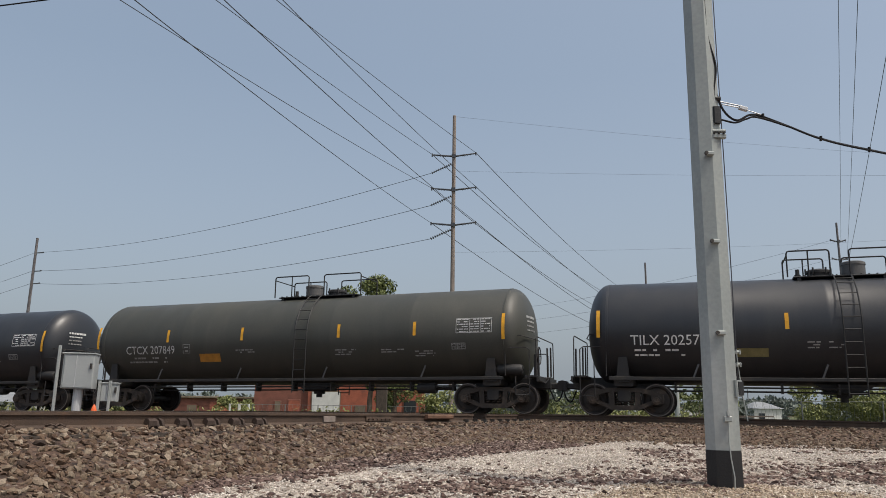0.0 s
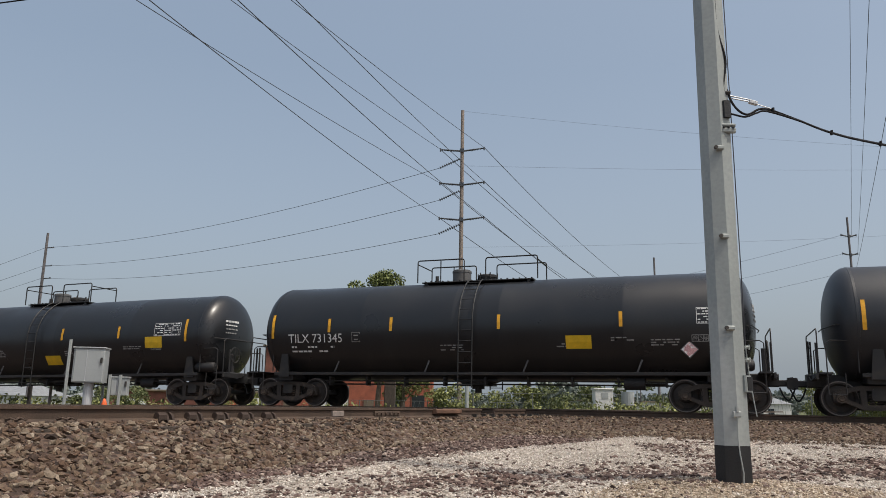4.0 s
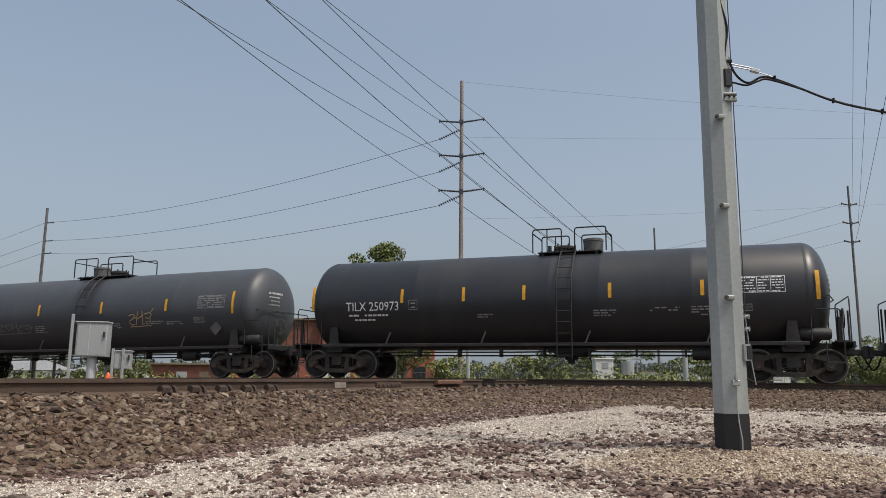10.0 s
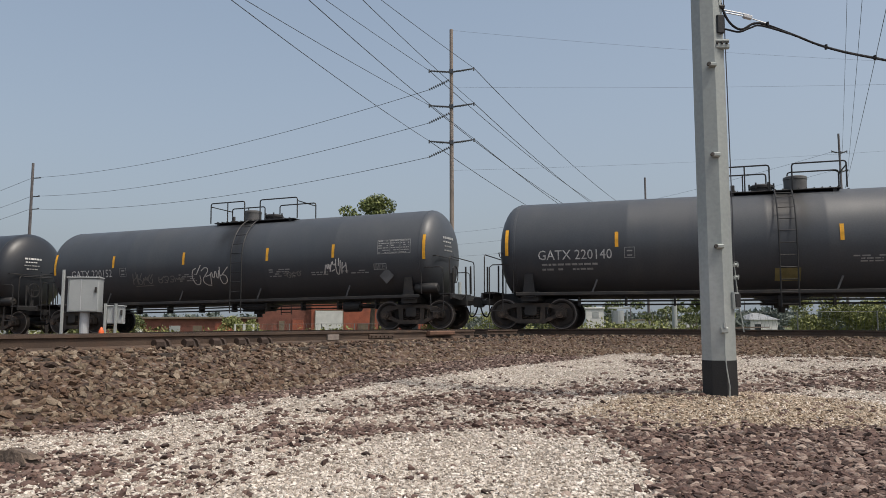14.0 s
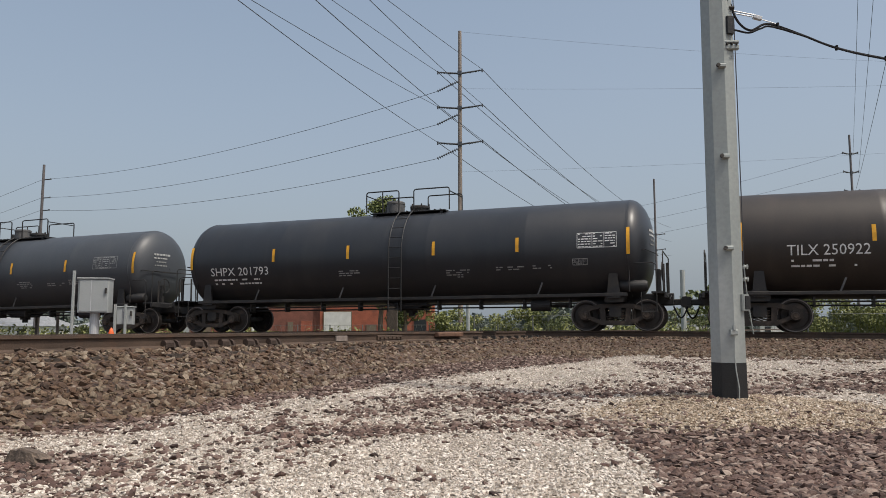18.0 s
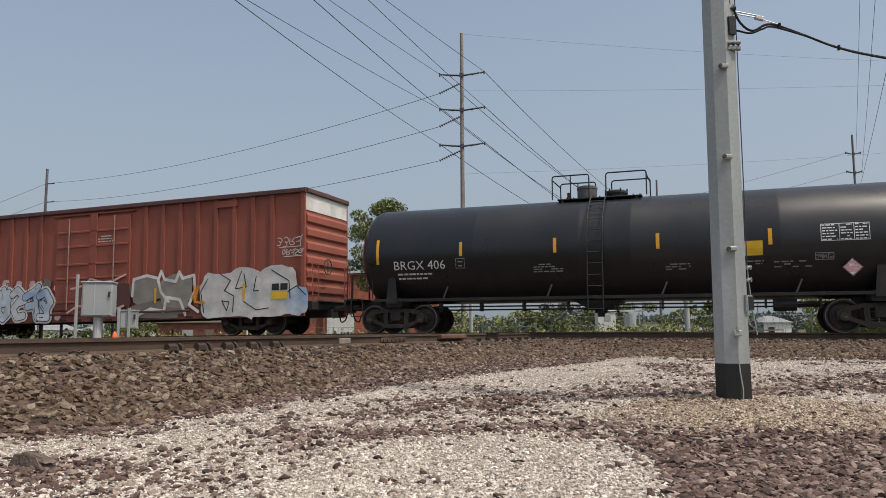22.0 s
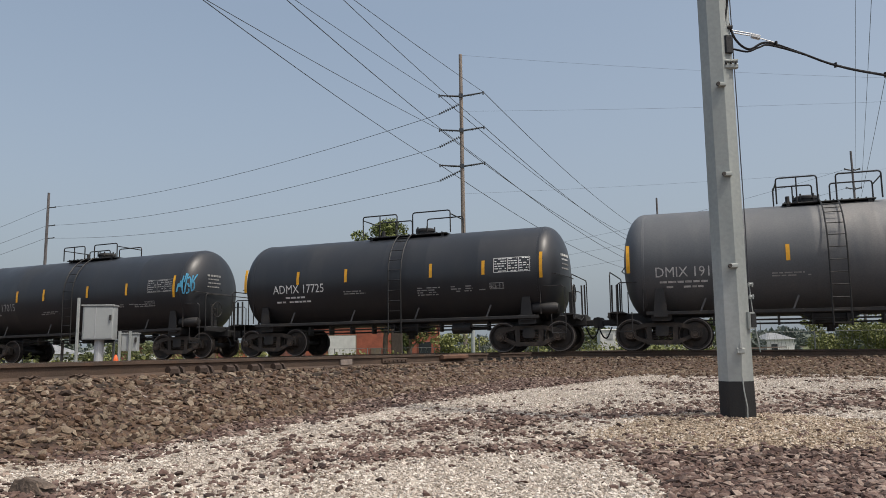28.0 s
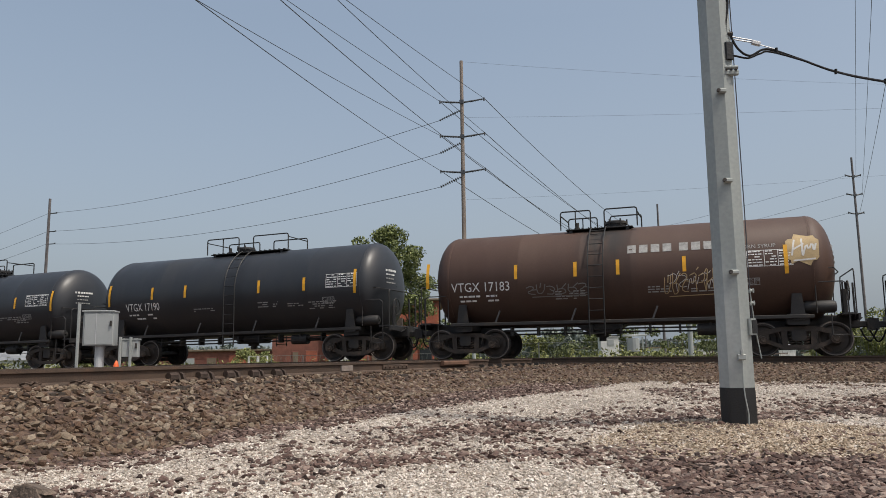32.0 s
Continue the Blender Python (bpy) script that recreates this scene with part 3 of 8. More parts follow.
part("ground_wire", Geo().path(pts, 0.006, 6), GALV, steel_pole, "bare ground wire")
p = on_pole(50, EYE + 0.26, 0.006)
m = Matrix.Translation(p) @ pose(0, 0, 0, 0, 0, 30)
box_part = part("meter_box", Geo().bar((0, -0.01, 0), (0.10, 0.05, 0.165), 0.012, 2, m), GALV, steel_pole)
part("box_face", Geo().box((0.012, -0.036, 0), (0.074, 0.012, 0.135), m), BLACK_COAT, box_part, "black glazed face")
p = on_pole(30, EYE + 2.93)
brk = part("cable_bracket", Geo().bar((p.x + 0.02, p.y, p.z), (0.15, 0.05, 0.05), 0.008, 0).bar((p.x + 0.02, p.y, p.z + 0.06), (0.15, 0.05, 0.03), 0.008, 0), GALV, steel_pole)
for i in range(3):
    part("bracket_bolt", Geo().tube((p.x - 0.03 + 0.05 * i, p.y - 0.02, p.z + 0.03), (p.x - 0.03 + 0.05 * i, p.y - 0.05, p.z + 0.03), 0.013, 6), STEEL_DARK, brk)
p = on_pole(35, EYE + 3.17)
part("splice_box", Geo().bar((p.x, p.y - 0.01, p.z), (0.08, 0.06, 0.19), 0.012, 2), BLACK_COAT, steel_pole)
p = on_pole(40, EYE + 3.37)
part("eye_bolt", Geo().tube(p, p + Vector((0.05, -0.01, 0)), 0.022, 8), STEEL_DARK, steel_pole)

# black service cables that droop to the right, with their dead-end grip
HOOK = Vector((POLE_X + 0.18, POLE_Y - 0.05, EYE + 3.37))


def cable(name, pts, r, label, mat=None, n=8):
    """A smooth cable through the given places."""
    P = [Vector(q) for q in pts]
    P = [2 * P[0] - P[1]] + P + [2 * P[-1] - P[-2]]
    out = []
    for i in range(1, len(P) - 2):
        for j in range(n):
            t = j / n
            a, b, c, d = P[i - 1], P[i], P[i + 1], P[i + 2]
            out.append(0.5 * ((2 * b) + (c - a) * t + (2 * a - 5 * b + 4 * c - d) * t * t + (3 * b - a - 3 * c + d) * t ** 3))
    out.append(P[-2])
    return tagged(part(name, Geo().path(out, r, 6), mat or CABLE), label, "cable")


far_end = Vector((13.5, 7.2, EYE + 1.3))
cable("service_cable", [(3.02, 7.66, EYE + 3.72), (3.07, 7.64, EYE + 3.42), (3.14, 7.63, EYE + 3.22), (3.27, 7.64, EYE + 3.13), (3.42, 7.65, EYE + 3.20), (3.56, 7.67, EYE + 3.195), (3.85, 7.68, EYE + 3.09), (4.2, 7.7, EYE + 2.965), (4.75, 7.7, EYE + 2.84), (6.5, 7.6, EYE + 2.48), far_end], 0.0125, "thick black insulated service cable")
cable("service_cable", [(3.05, 7.66, EYE + 3.15), (3.12, 7.64, EYE + 3.13), (3.25, 7.63, EYE + 3.10), (3.38, 7.64, EYE + 3.15), (3.5, 7.65, EYE + 3.175), (3.85, 7.66, EYE + 3.075), (4.2, 7.68, EYE + 2.95), (4.75, 7.68, EYE + 2.825), (6.5, 7.58, EYE + 2.465), far_end - Vector((0, 0, 0.03))], 0.0105, "thick black insulated service cable")
cable("riser_cable", [(2.97, 7.6, EYE + 6.5), (2.98, 7.6, EYE + 4.6), (3.0, 7.61, EYE + 4.1), (3.07, 7.62, EYE + 3.75), (3.03, 7.62, EYE + 3.45), (3.06, 7.64, EYE + 3.2)], 0.012, "black riser cable running down the pole")
cable("span_cable", [(2.93, 7.68, EYE + 5.68), (-4.0, 9.45, EYE + 5.66), (-14.4, 12.0, EYE + 5.64), (-26, 14.8, EYE + 5.7)], 0.011, "black insulated cable spanning from the steel pole")
grip = thing("dead_end_grip", "bright aluminium dead-end clamp holding the cable", "clamp")
part("bail", Geo().path([HOOK, HOOK + Vector((0.22, 0, -0.045)), HOOK + Vector((0.23, 0, -0.07)), HOOK + Vector((0.02, 0, -0.03))], 0.008, 5), ALU, grip)
part("clamp_body", Geo().bar((0, 0, 0), (0.09, 0.04, 0.05), 0.01, 0, Matrix.Translation(HOOK + Vector((0.25, 0, -0.075))) @ pose(0, 0, 0, 0, 16, 0)), ALU, grip)
part("messenger", Geo().path([HOOK + Vector((0.28, 0, -0.09)), HOOK + Vector((0.45, 0, -0.145))], 0.006, 5), ALU, grip)
for q in ((3.57, 7.66, 3.195), (4.2, 7.69, 2.96), (4.72, 7.69, 2.845)):
    tagged(part("cable_tie", Geo().bar((q[0], q[1], EYE + q[2]), (0.022, 0.035, 0.05), 0.005, 2), CABLE), "small black cable tie on the service cable", "cable tie")
# thin guy wire hanging beside the pole with clips and a loose end
cable("down_lead", [(3.2, 7.9, EYE + 8.0), (3.205, 7.9, EYE + 3.6), (3.205, 7.9, EYE + 1.5), (3.2, 7.9, EYE + 0.62), (3.2, 7.9, EYE + 0.3)], 0.0055, "thin hanging down-lead wire beside the pole", WIRE)
cable("loose_lead", [(3.2, 7.89, EYE + 0.62), (3.215, 7.89, EYE + 0.4), (3.235, 7.89, EYE + 0.2), (3.27, 7.89, EYE - 0.06)], 0.006, "loose grey wire end", GALV)
for z in (0.64, 0.51, 0.22):
    tagged(part("wire_clip", Geo().tube((3.18, 7.88, EYE + z), (3.235, 7.88, EYE + z + 0.012), 0.017, 8).tube((3.19, 7.87, EYE + z - 0.02), (3.19, 7.87, EYE + z + 0.03), 0.008, 6).tube((3.225, 7.87, EYE + z - 0.02), (3.225, 7.87, EYE + z + 0.03), 0.008, 6), GALV), "grey wire rope clip on the lead", "wire clip")


# ---- tall power poles and their wires ----
def transmission_pole(x, y, top, r, label, mat, arms, half=1.75, turn=0.0):
    """top and arms: heights over the eye."""
    zb = ground_z(x, y) - 0.4
    root = thing("transmission_pole", label, "utility pole", pose(x, y, zb, 0, 0, turn))
    h0 = EYE - zb
    part("pole_shaft", Geo().tube((0, 0, 0), (0, 0, h0 + top), r, 14, r * 0.68), mat, root, smooth=40)
    for z in arms:
        for sgn in (-1, 1):
            arm = part("crossarm", Geo().tube((sgn * r * 0.7, 0, h0 + z - 0.12), (sgn * half * 0.55, 0, h0 + z - 0.03), 0.075, 8, 0.07).tube((sgn * half * 0.55, 0, h0 + z - 0.03), (sgn * half, 0, h0 + z + 0.06), 0.065, 8, 0.045), INSULATOR, root)
            for q in np.arange(0.4, 0.95, 0.07):
                part("insulator_shed", Geo().tube((sgn * half * q, 0, h0 + z - 0.20 + 0.26 * q), (sgn * (half * q + 0.03), 0, h0 + z - 0.197 + 0.26 * q), 0.088, 10, 0.08), INSULATOR, arm)
            part("line_clamp", Geo().tube((sgn * half, 0, h0 + z - 0.1), (sgn * half, 0, h0 + z + 0.16), 0.06, 8), INSULATOR, arm)
        part("arm_bracket", Geo().bar((0, -r * 0.75, h0 + z - 0.12), (0.34, 0.1, 0.3), 0.02, 2), INSULATOR, root)
    return root


def insulator_string(a, b, name="insulator_string"):
    a, b = Vector(a), Vector(b)
    d = (b - a)
    L = d.length
    prof = [(0, 0.012)]
    n = 10
    for i in range(n):
        x = L * (i + 0.5) / n
        prof += [(x - 0.05, 0.03), (x - 0.045, 0.11), (x + 0.01, 0.12), (x + 0.03, 0.035)]
    prof.append((L, 0.012))
    m = Matrix.Translation(a) @ d.to_track_quat("X", "Z").to_matrix().to_4x4()
    return tagged(part(name, Geo().lathe(prof, 8, m), INSULATOR), "dark disc insulator string on a dead-end wire", "insulator", "insulator strings")


def wire(a, b, sag, r=0.016, n=28):
    a, b = Vector(a), Vector(b)
    pts = [a.lerp(b, i / n) - Vector((0, 0, 4 * sag * (i / n) * (1 - i / n))) for i in range(n + 1)]
    return tagged(part("overhead_wire", Geo().path(pts, r, 4), WIRE), "thin dark overhead power line wire", "wire", "overhead wires")


TP = Vector((1.5, 57.0, 0))
TP_ARMS = (19.95, 17.15, 14.3)
transmission_pole(TP.x, TP.y, 23.25, 0.2, "tall weathered wooden transmission pole with three pairs of arms", POLE_WOOD, TP_ARMS, turn=-9.0)
LP = Vector((-53.6, 100.0, 0))
LP_TAPS = (20.0, 17.5, 15.8)
far_pole = transmission_pole(LP.x, LP.y, 22.0, 0.24, "distant grey wooden power pole", POLE_GREY, ())
for z in LP_TAPS:
    h = EYE + z - far_pole.location.z
    part("post_insulator", Geo().tube((0.2, 0, h - 0.05), (1.05, 0, h), 0.07, 8).tube((1.0, 0, h - 0.05), (1.0, 0, h + 0.12), 0.1, 8), INSULATOR, far_pole)
MP = Vector((32.3, 112.0, 0))
MP_ARMS = (14.1, 11.8)
transmission_pole(MP.x, MP.y, 22.5, 0.2, "distant grey wooden power pole with two arms", POLE_GREY, MP_ARMS, 1.4)
RP = Vector((48.4, 87.0, 0))
RP_ARMS = (20.6, 18.35, 16.1)
transmission_pole(RP.x, RP.y, 22.8, 0.17, "distant grey wooden power pole with three arms", POLE_GREY, RP_ARMS, 0.9)
# previous pole of the line, beside the yard
PREV = Vector((-25.0, -21.0, 0))
transmission_pole(PREV.x, PREV.y, 23.0, 0.2, "tall weathered wooden transmission pole with three pairs of arms", POLE_WOOD, TP_ARMS)
PREV_X = {(19.95, -1.75): -33.0, (19.95, 1.75): -31.8, (17.15, -1.75): -33.7, (17.15, 1.75): -22.0, (14.3, -1.75): -22.4, (14.3, 1.75): -20.2}
FARP = Vector((44.0, 148.0, 0))
for z in TP_ARMS:
    for sgn in (-1.75, 1.75):
        e = Vector((TP.x + sgn, TP.y - 0.155 * sgn, EYE + z + 0.1))
        wire(e, (PREV_X[(z, sgn)], PREV.y, EYE + z + 0.1), 1.3, 0.018)
        wire(e, (FARP.x + sgn, FARP.y, EYE + z), 2.0, 0.026)
for z, lz in zip((18.4, 15.75, 13.05), LP_TAPS):
    a = Vector((TP.x - 0.15, TP.y - 0.1, EYE + z + 0.75))
    b = Vector((TP.x - 1.8, TP.y + 0.1, EYE + z))
    insulator_string(a, b)
    wire(b, (LP.x, LP.y, EYE + lz), 1.3, 0.02)
    wire((LP.x, LP.y, EYE + lz), (-150, 175, EYE + lz - 5), 1.0, 0.02)
wire((TP.x, TP.y, EYE + 23.2), (75, 66, EYE + 23.5), 0.9, 0.007)
wire((TP.x + 0.1, TP.y, EYE + 18.6), (75, 60, EYE + 21.5), 0.6, 0.007)
wire((TP.x, TP.y, EYE + 12.0), (80, 75, EYE + 21), 0.8, 0.007)
for i, z in enumerate(RP_ARMS):
    wire((RP.x - 0.88, RP.y, EYE + z), (4, 140, EYE + z - 3), 1.5, 0.015)
    wire((RP.x + (0.35, 0.88, 0.4)[i], RP.y, EYE + z), ((-11.8, -11.0, -3.0)[i], (-25, -25, -14.4)[i], EYE + z + 1), 1.0, 0.018)

# ---- signal cabinets between the tracks ----
def cabinet(x, y, w, h, z, leg_w, label, legs):
    base = ground_z(x, y)
    root = thing("signal_cabinet", label, "cabinet", pose(x, y, 0, 0, 0, 8))
    body = part("body", Geo().bar((0, 0, z), (w, w * 0.55, h), 0.012, 2), CABINET, root)
    part("roof", Geo().bar((0, -0.01, z + h / 2 + 0.01), (w + 0.03, w * 0.55 + 0.05, 0.025), 0.006, 0), CABINET, body)
    part("door", Geo().bar((0.02 * w, -w * 0.275 - 0.008, z), (w * 0.93, 0.02, h * 0.94), 0.006, 2), CABINET, body)
    part("door_seam", Geo().box((-w * 0.06, -w * 0.275 - 0.02, z), (0.012, 0.008, h * 0.93)), ALU, body)
    part("latch", Geo().bar((w * 0.42, -w * 0.275 - 0.035, z + h * 0.15), (0.035, 0.04, 0.1), 0.008, 2), STEEL_DARK, body)
    if leg_w:
        part("pedestal", Geo().tube((0, 0, base - 0.1), (0, 0, z - h / 2), leg_w, 14), ALU, root)
    for lx, top in legs:
        part("post", Geo().bar((lx, -w * 0.3 - 0.04, (base - 0.1 + top) / 2), (0.05, 0.05, top - base + 0.1), 0.008, 2), GALV, root)
    return root


cabinet(-6.64, 14.5, 0.56, 0.64, EYE + 0.62, 0.085, "grey steel signal cabinet on a white pedestal", [(-0.34, EYE + 1.09)])
cabinet(-6.13, 14.7, 0.31, 0.33, EYE + 0.24, 0, "small grey steel junction box on two posts", [(-0.16, EYE + 0.46), (0.03, EYE + 0.46)])
CONE_ORANGE = material("orange_marker", (0.75, 0.13, 0.03), 0.5, 0, 0.1, 8, 0.02, 40)
g = Geo().lathe([(-0.7, 0.06), (-0.08, 0.05), (0.0, 0.02), (0.015, 0.004)], 12, pose(-6.18, 14.2, EYE + 0.0, 0, -90, 0))
tagged(part("orange_marker", g, CONE_ORANGE, smooth=40), "small orange marker cone beside the boxes", "marker")

# ---- rail fittings ----
def brace_mesh():
    g = Geo()
    for x in (0.06, 0.15):
        g.add([(x + o, y, z) for o in (-0.02, 0.02) for y, z in ((-0.02, -0.07), (-0.02, -0.2), (-0.13, -0.2), (-0.08, -0.1))], [(0, 1, 2, 3), (7, 6, 5, 4), (0, 3, 7, 4), (3, 2, 6, 7), (2, 1, 5, 6)])
    g.bar((-0.03, -0.06, -0.135), (0.13, 0.1, 0.12), 0.03, 0)
    g.tube((-0.09, -0.10, -0.185), (-0.09, -0.10, -0.14), 0.028, 6)
    return g.mesh("rail_brace")


BRACE = brace_mesh()
BRACE_RUST = material("dark_brace_rust", (0.05, 0.033, 0.025), 0.9, 0, 0.3, 5, 0.3, 50)
CLIP = Geo().path([(-0.05, -0.05, -0.15), (-0.05, -0.14, -0.135), (-0.02, -0.17, -0.15), (0.02, -0.15, -0.13), (0.05, -0.07, -0.145)], 0.014, 5).path([(0.07, -0.05, -0.15), (0.07, -0.14, -0.135), (0.1, -0.17, -0.15), (0.13, -0.09, -0.14)], 0.014, 5).box((0.04, -0.1, -0.18), (0.2, 0.2, 0.02)).mesh("spring_clip")
for i in range(5):
    part("rail_brace", BRACE, BRACE_RUST, cross_track, at=near_pose(2.3 + i * 0.52, -0.755))
for s in (-3.9, -3.1, -2.3, -1.5, -0.7, 0.25, 0.85):
    part("spring_clip", CLIP, RAIL_RUST, cross_track, at=near_pose(s, -0.755))
part("joint_bar", Geo().bar((0, -0.03, -0.1), (0.95, 0.03, 0.09), 0.008, 0, near_pose(8.0, -0.755)), RAIL_RUST, cross_track)
part("insulated_joint", Geo().bar((0, -0.035, -0.1), (0.35, 0.03, 0.1), 0.008, 0, near_pose(6.3, -0.755)), POLE_WOOD, cross_track)
for i in range(6):
    part("joint_bolt", Geo().tube((-0.4 + i * 0.16, -0.045, -0.1), (-0.4 + i * 0.16, -0.075, -0.1), 0.02, 6), RAIL_RUST, cross_track, at=near_pose(8.0, -0.755))
FROG = material("orange_rust_casting", (0.13, 0.07, 0.045), 0.85, 0, 0.3, 4, 0.3, 50)
part("frog_casting", Geo().bar((0, 0, -0.06), (1.3, 0.24, 0.1), 0.02, 0, near_pose(10.6, -0.755)), FROG, cross_track, "orange-rusted crossing casting")
for i in range(9):
    part("rail_anchor", Geo().bar((0, -0.1, -0.16), (0.05, 0.14, 0.09), 0.01, 2), STEEL_DARK, cross_track, at=near_pose(12.0 + i * 0.55, -0.755))

# ---- beyond the tracks: buildings ----
BRICK_MAT = material("red_brick_wall", (0.33, 0.10, 0.06), 0.9, 0, 0.25, 1.5, 0.3, 14, second=(0.25, 0.085, 0.06), obj_vary=0.15)
BRICK_DARK = material("brown_brick_wall", (0.19, 0.075, 0.055), 0.9, 0, 0.25, 1.5, 0.3, 14, obj_vary=0.15)
SIDING = material("white_siding", (0.6, 0.6, 0.58), 0.7, 0, 0.1, 2, 0.05, 20)
ROOF_GREY = material("grey_shingle_roof", (0.22, 0.23, 0.24), 0.9, 0, 0.2, 2, 0.3, 20)
ROOF_TAR = material("tar_roof_edge", (0.16, 0.125, 0.09), 0.8, 0, 0.2, 2, 0.1, 20)
GLASS = material("dark_window_glass", (0.03, 0.035, 0.04), 0.15, 0, 0.1, 2, 0, 20)
WOOD_POST = POLE_WOOD


def building(x0, x1, y, depth, top, label, mat, name="brick_building", openings=(), flat=True, cap=0.2):
    """A long building whose front faces the tracks; openings: x, width, bottom, top over the eye, material."""
    zb = EYE - 2.2
    root = thing(name, label, "building")
    part("wall", Geo().box(((x0 + x1) / 2, y + depth / 2, (zb + EYE + top) / 2), (x1 - x0, depth, EYE + top - zb)), mat, root)
    if flat:
        part("roof", Geo().bar(((x0 + x1) / 2, y + depth / 2 - 0.1, EYE + top + cap / 2), (x1 - x0 + 0.4, depth + 0.4, cap), 0.03, 0), ROOF_TAR, root)
    else:
        xm = (x0 + x1) / 2
        part("roof", Geo().add([(x0 - 0.4, y - 0.4, EYE + top), (x1 + 0.4, y - 0.4, EYE + top), (x1 + 0.4, y + depth + 0.4, EYE + top), (x0 - 0.4, y + depth + 0.4, EYE + top), (x0 + 2, y + depth / 2, EYE + top + cap), (x1 - 2, y + depth / 2, EYE + top + cap)],
                               [(0, 1, 5, 4), (1, 2, 5), (2, 3, 4, 5), (3, 0, 4), (3, 2, 1, 0)]), ROOF_GREY, root)
    for x, w, b, t, om in openings:
        fr = part("opening_frame", Geo().bar((x, y - 0.03, EYE + (b + t) / 2), (w + 0.16, 0.1, t - b + 0.16), 0.02, 0), ROOF_TAR if om is SIDING else BRICK_DARK if name == "brick_building" else SIDING, root)
        part("panel", Geo().box((x, y - 0.09, EYE + (b + t) / 2), (w, 0.03, t - b)), om, fr)
    return root


building(-11.2, -0.6, 70, 14, 5.2, "two-storey orange-red brick building with a white roller door", BRICK_MAT, openings=[(-9.55, 2.5, -2.1, 1.5, SIDING), (-6.4, 0.9, -2.0, 0.3, ROOF_TAR), (-4.0, 1.1, -0.6, 0.8, GLASS), (-1.9, 1.1, -0.6, 0.8, GLASS)])
building(-16.2, -11.25, 70.5, 13, 5.0, "brown brick wing with boarded openings", BRICK_DARK, openings=[(-14.0, 0.5, -2.0, 0.6, ROOF_TAR), (-12.5, 1.0, -0.8, 0.7, BRICK_MAT)])
building(-37.5, -19.5, 85, 12, 0.95, "long low brick building with boarded windows", BRICK_DARK, openings=[(-33.5, 2.3, -1.6, 0.1, SIDING), (-28.8, 1.2, -1.6, 0.2, CABINET), (-26.3, 1.0, -2.0, 0.2, ROOF_TAR), (-22.2, 4.2, -2.1, 0.5, BRICK_MAT)])
building(-66, -54.5, 104, 9, 0.3, "small white house with a grey hipped roof", SIDING, "house", [(-61, 1.2, -1.3, -0.1, GLASS), (-57.5, 1.2, -1.3, -0.1, GLASS)], False, 1.5)
building(-50.5, -41, 104, 9, 0.1, "small white house with a pale hipped roof", SIDING, "house", [(-46, 1.2, -1.3, -0.1, GLASS)], False, 1.3)
building(40, 56, 150, 10, 1.2, "pale metal shed far beyond the tracks", SIDING, "shed", [(45, 3, -2, 0.6, CABINET)])
building(63.5, 69, 150, 8, 1.3, "small white house far beyond the tracks", SIDING, "house", [(65, 1.2, -1.0, 0.4, GLASS)], False, 1.4)
building(22, 28, 120, 8, 1.0, "pale metal shed far beyond the tracks", CABINET, "shed", [(25, 2.4, -2, 0.4, SIDING)])

# pale equipment boxes and a transformer behind the main line
def equipment_box(x, y, w, h, label):
    zb = ground_z(x, y)
    top = EYE + h
    root = thing("equipment_box", label, "cabinet")
    part("body", Geo().bar((x, y, (zb - 0.2 + top) / 2), (w, w * 0.8, top - zb + 0.2), 0.03, 2), SIDING, root)
    part("lid", Geo().bar((x, y, top + 0.04), (w + 0.1, w * 0.8 + 0.1, 0.08), 0.02, 0), SIDING, root)
    part("notice", Geo().box((x + w * 0.05, y - w * 0.4 - 0.012, top - 0.3), (w * 0.35, 0.02, 0.3)), CABINET, root)


equipment_box(8.55, 40, 0.95, 0.92, "white steel equipment box with a grey notice")
tr = thing("pad_transformer", "grey transformer on a steel frame", "transformer")
zb = ground_z(10.1, 40.5)
for dx in (-0.4, 0.4):
    part("frame_leg", Geo().bar((10.1 + dx, 40.5, (zb + EYE + 0.9) / 2), (0.08, 0.08, EYE + 0.9 - zb), 0.01, 2), GALV, tr)
part("tank_body", Geo().tube((10.0, 40.4, EYE + 0.15), (10.0, 40.4, EYE + 0.85), 0.3, 14), CABINET, tr)
part("top_beam", Geo().bar((10.1, 40.5, EYE + 1.0), (1.3, 0.1, 0.1), 0.01, 0), GALV, tr)

# fences
FENCE_METAL = material("fence_steel", (0.16, 0.165, 0.16), 0.5, 0.4, 0.1, 4, 0.05, 40)


def fence(x0, y0, x1, y1, n, h, label):
    root = thing("chain_link_fence", label, "fence")
    for i in range(n + 1):
        t = i / n
        x, y = x0 + (x1 - x0) * t, y0 + (y1 - y0) * t
        zb = ground_z(x, y)
        part("post", Geo().tube((x, y, zb - 0.2), (x, y, EYE + h), 0.035, 8), FENCE_METAL, root)
    for dz in (h - 0.03,):
        part("rail", Geo().tube((x0, y0, EYE + dz), (x1, y1, EYE + dz), 0.014, 6), FENCE_METAL, root)
    L = math.hypot(x1 - x0, y1 - y0)
    g = Geo()
    k = int(L / 0.35)
    for i in range(k):
        for s in (0, 1):
            t0, t1 = (i + s) / k, (i + 1 - s) / k
            g.tube((x0 + (x1 - x0) * t0, y0 + (y1 - y0) * t0, EYE + h - 2.2), (x0 + (x1 - x0) * t1, y0 + (y1 - y0) * t1, EYE + h - 0.03), 0.006, 3, caps=False)
    tagged(part("mesh", g, FENCE_METAL, root), kind="stuff")


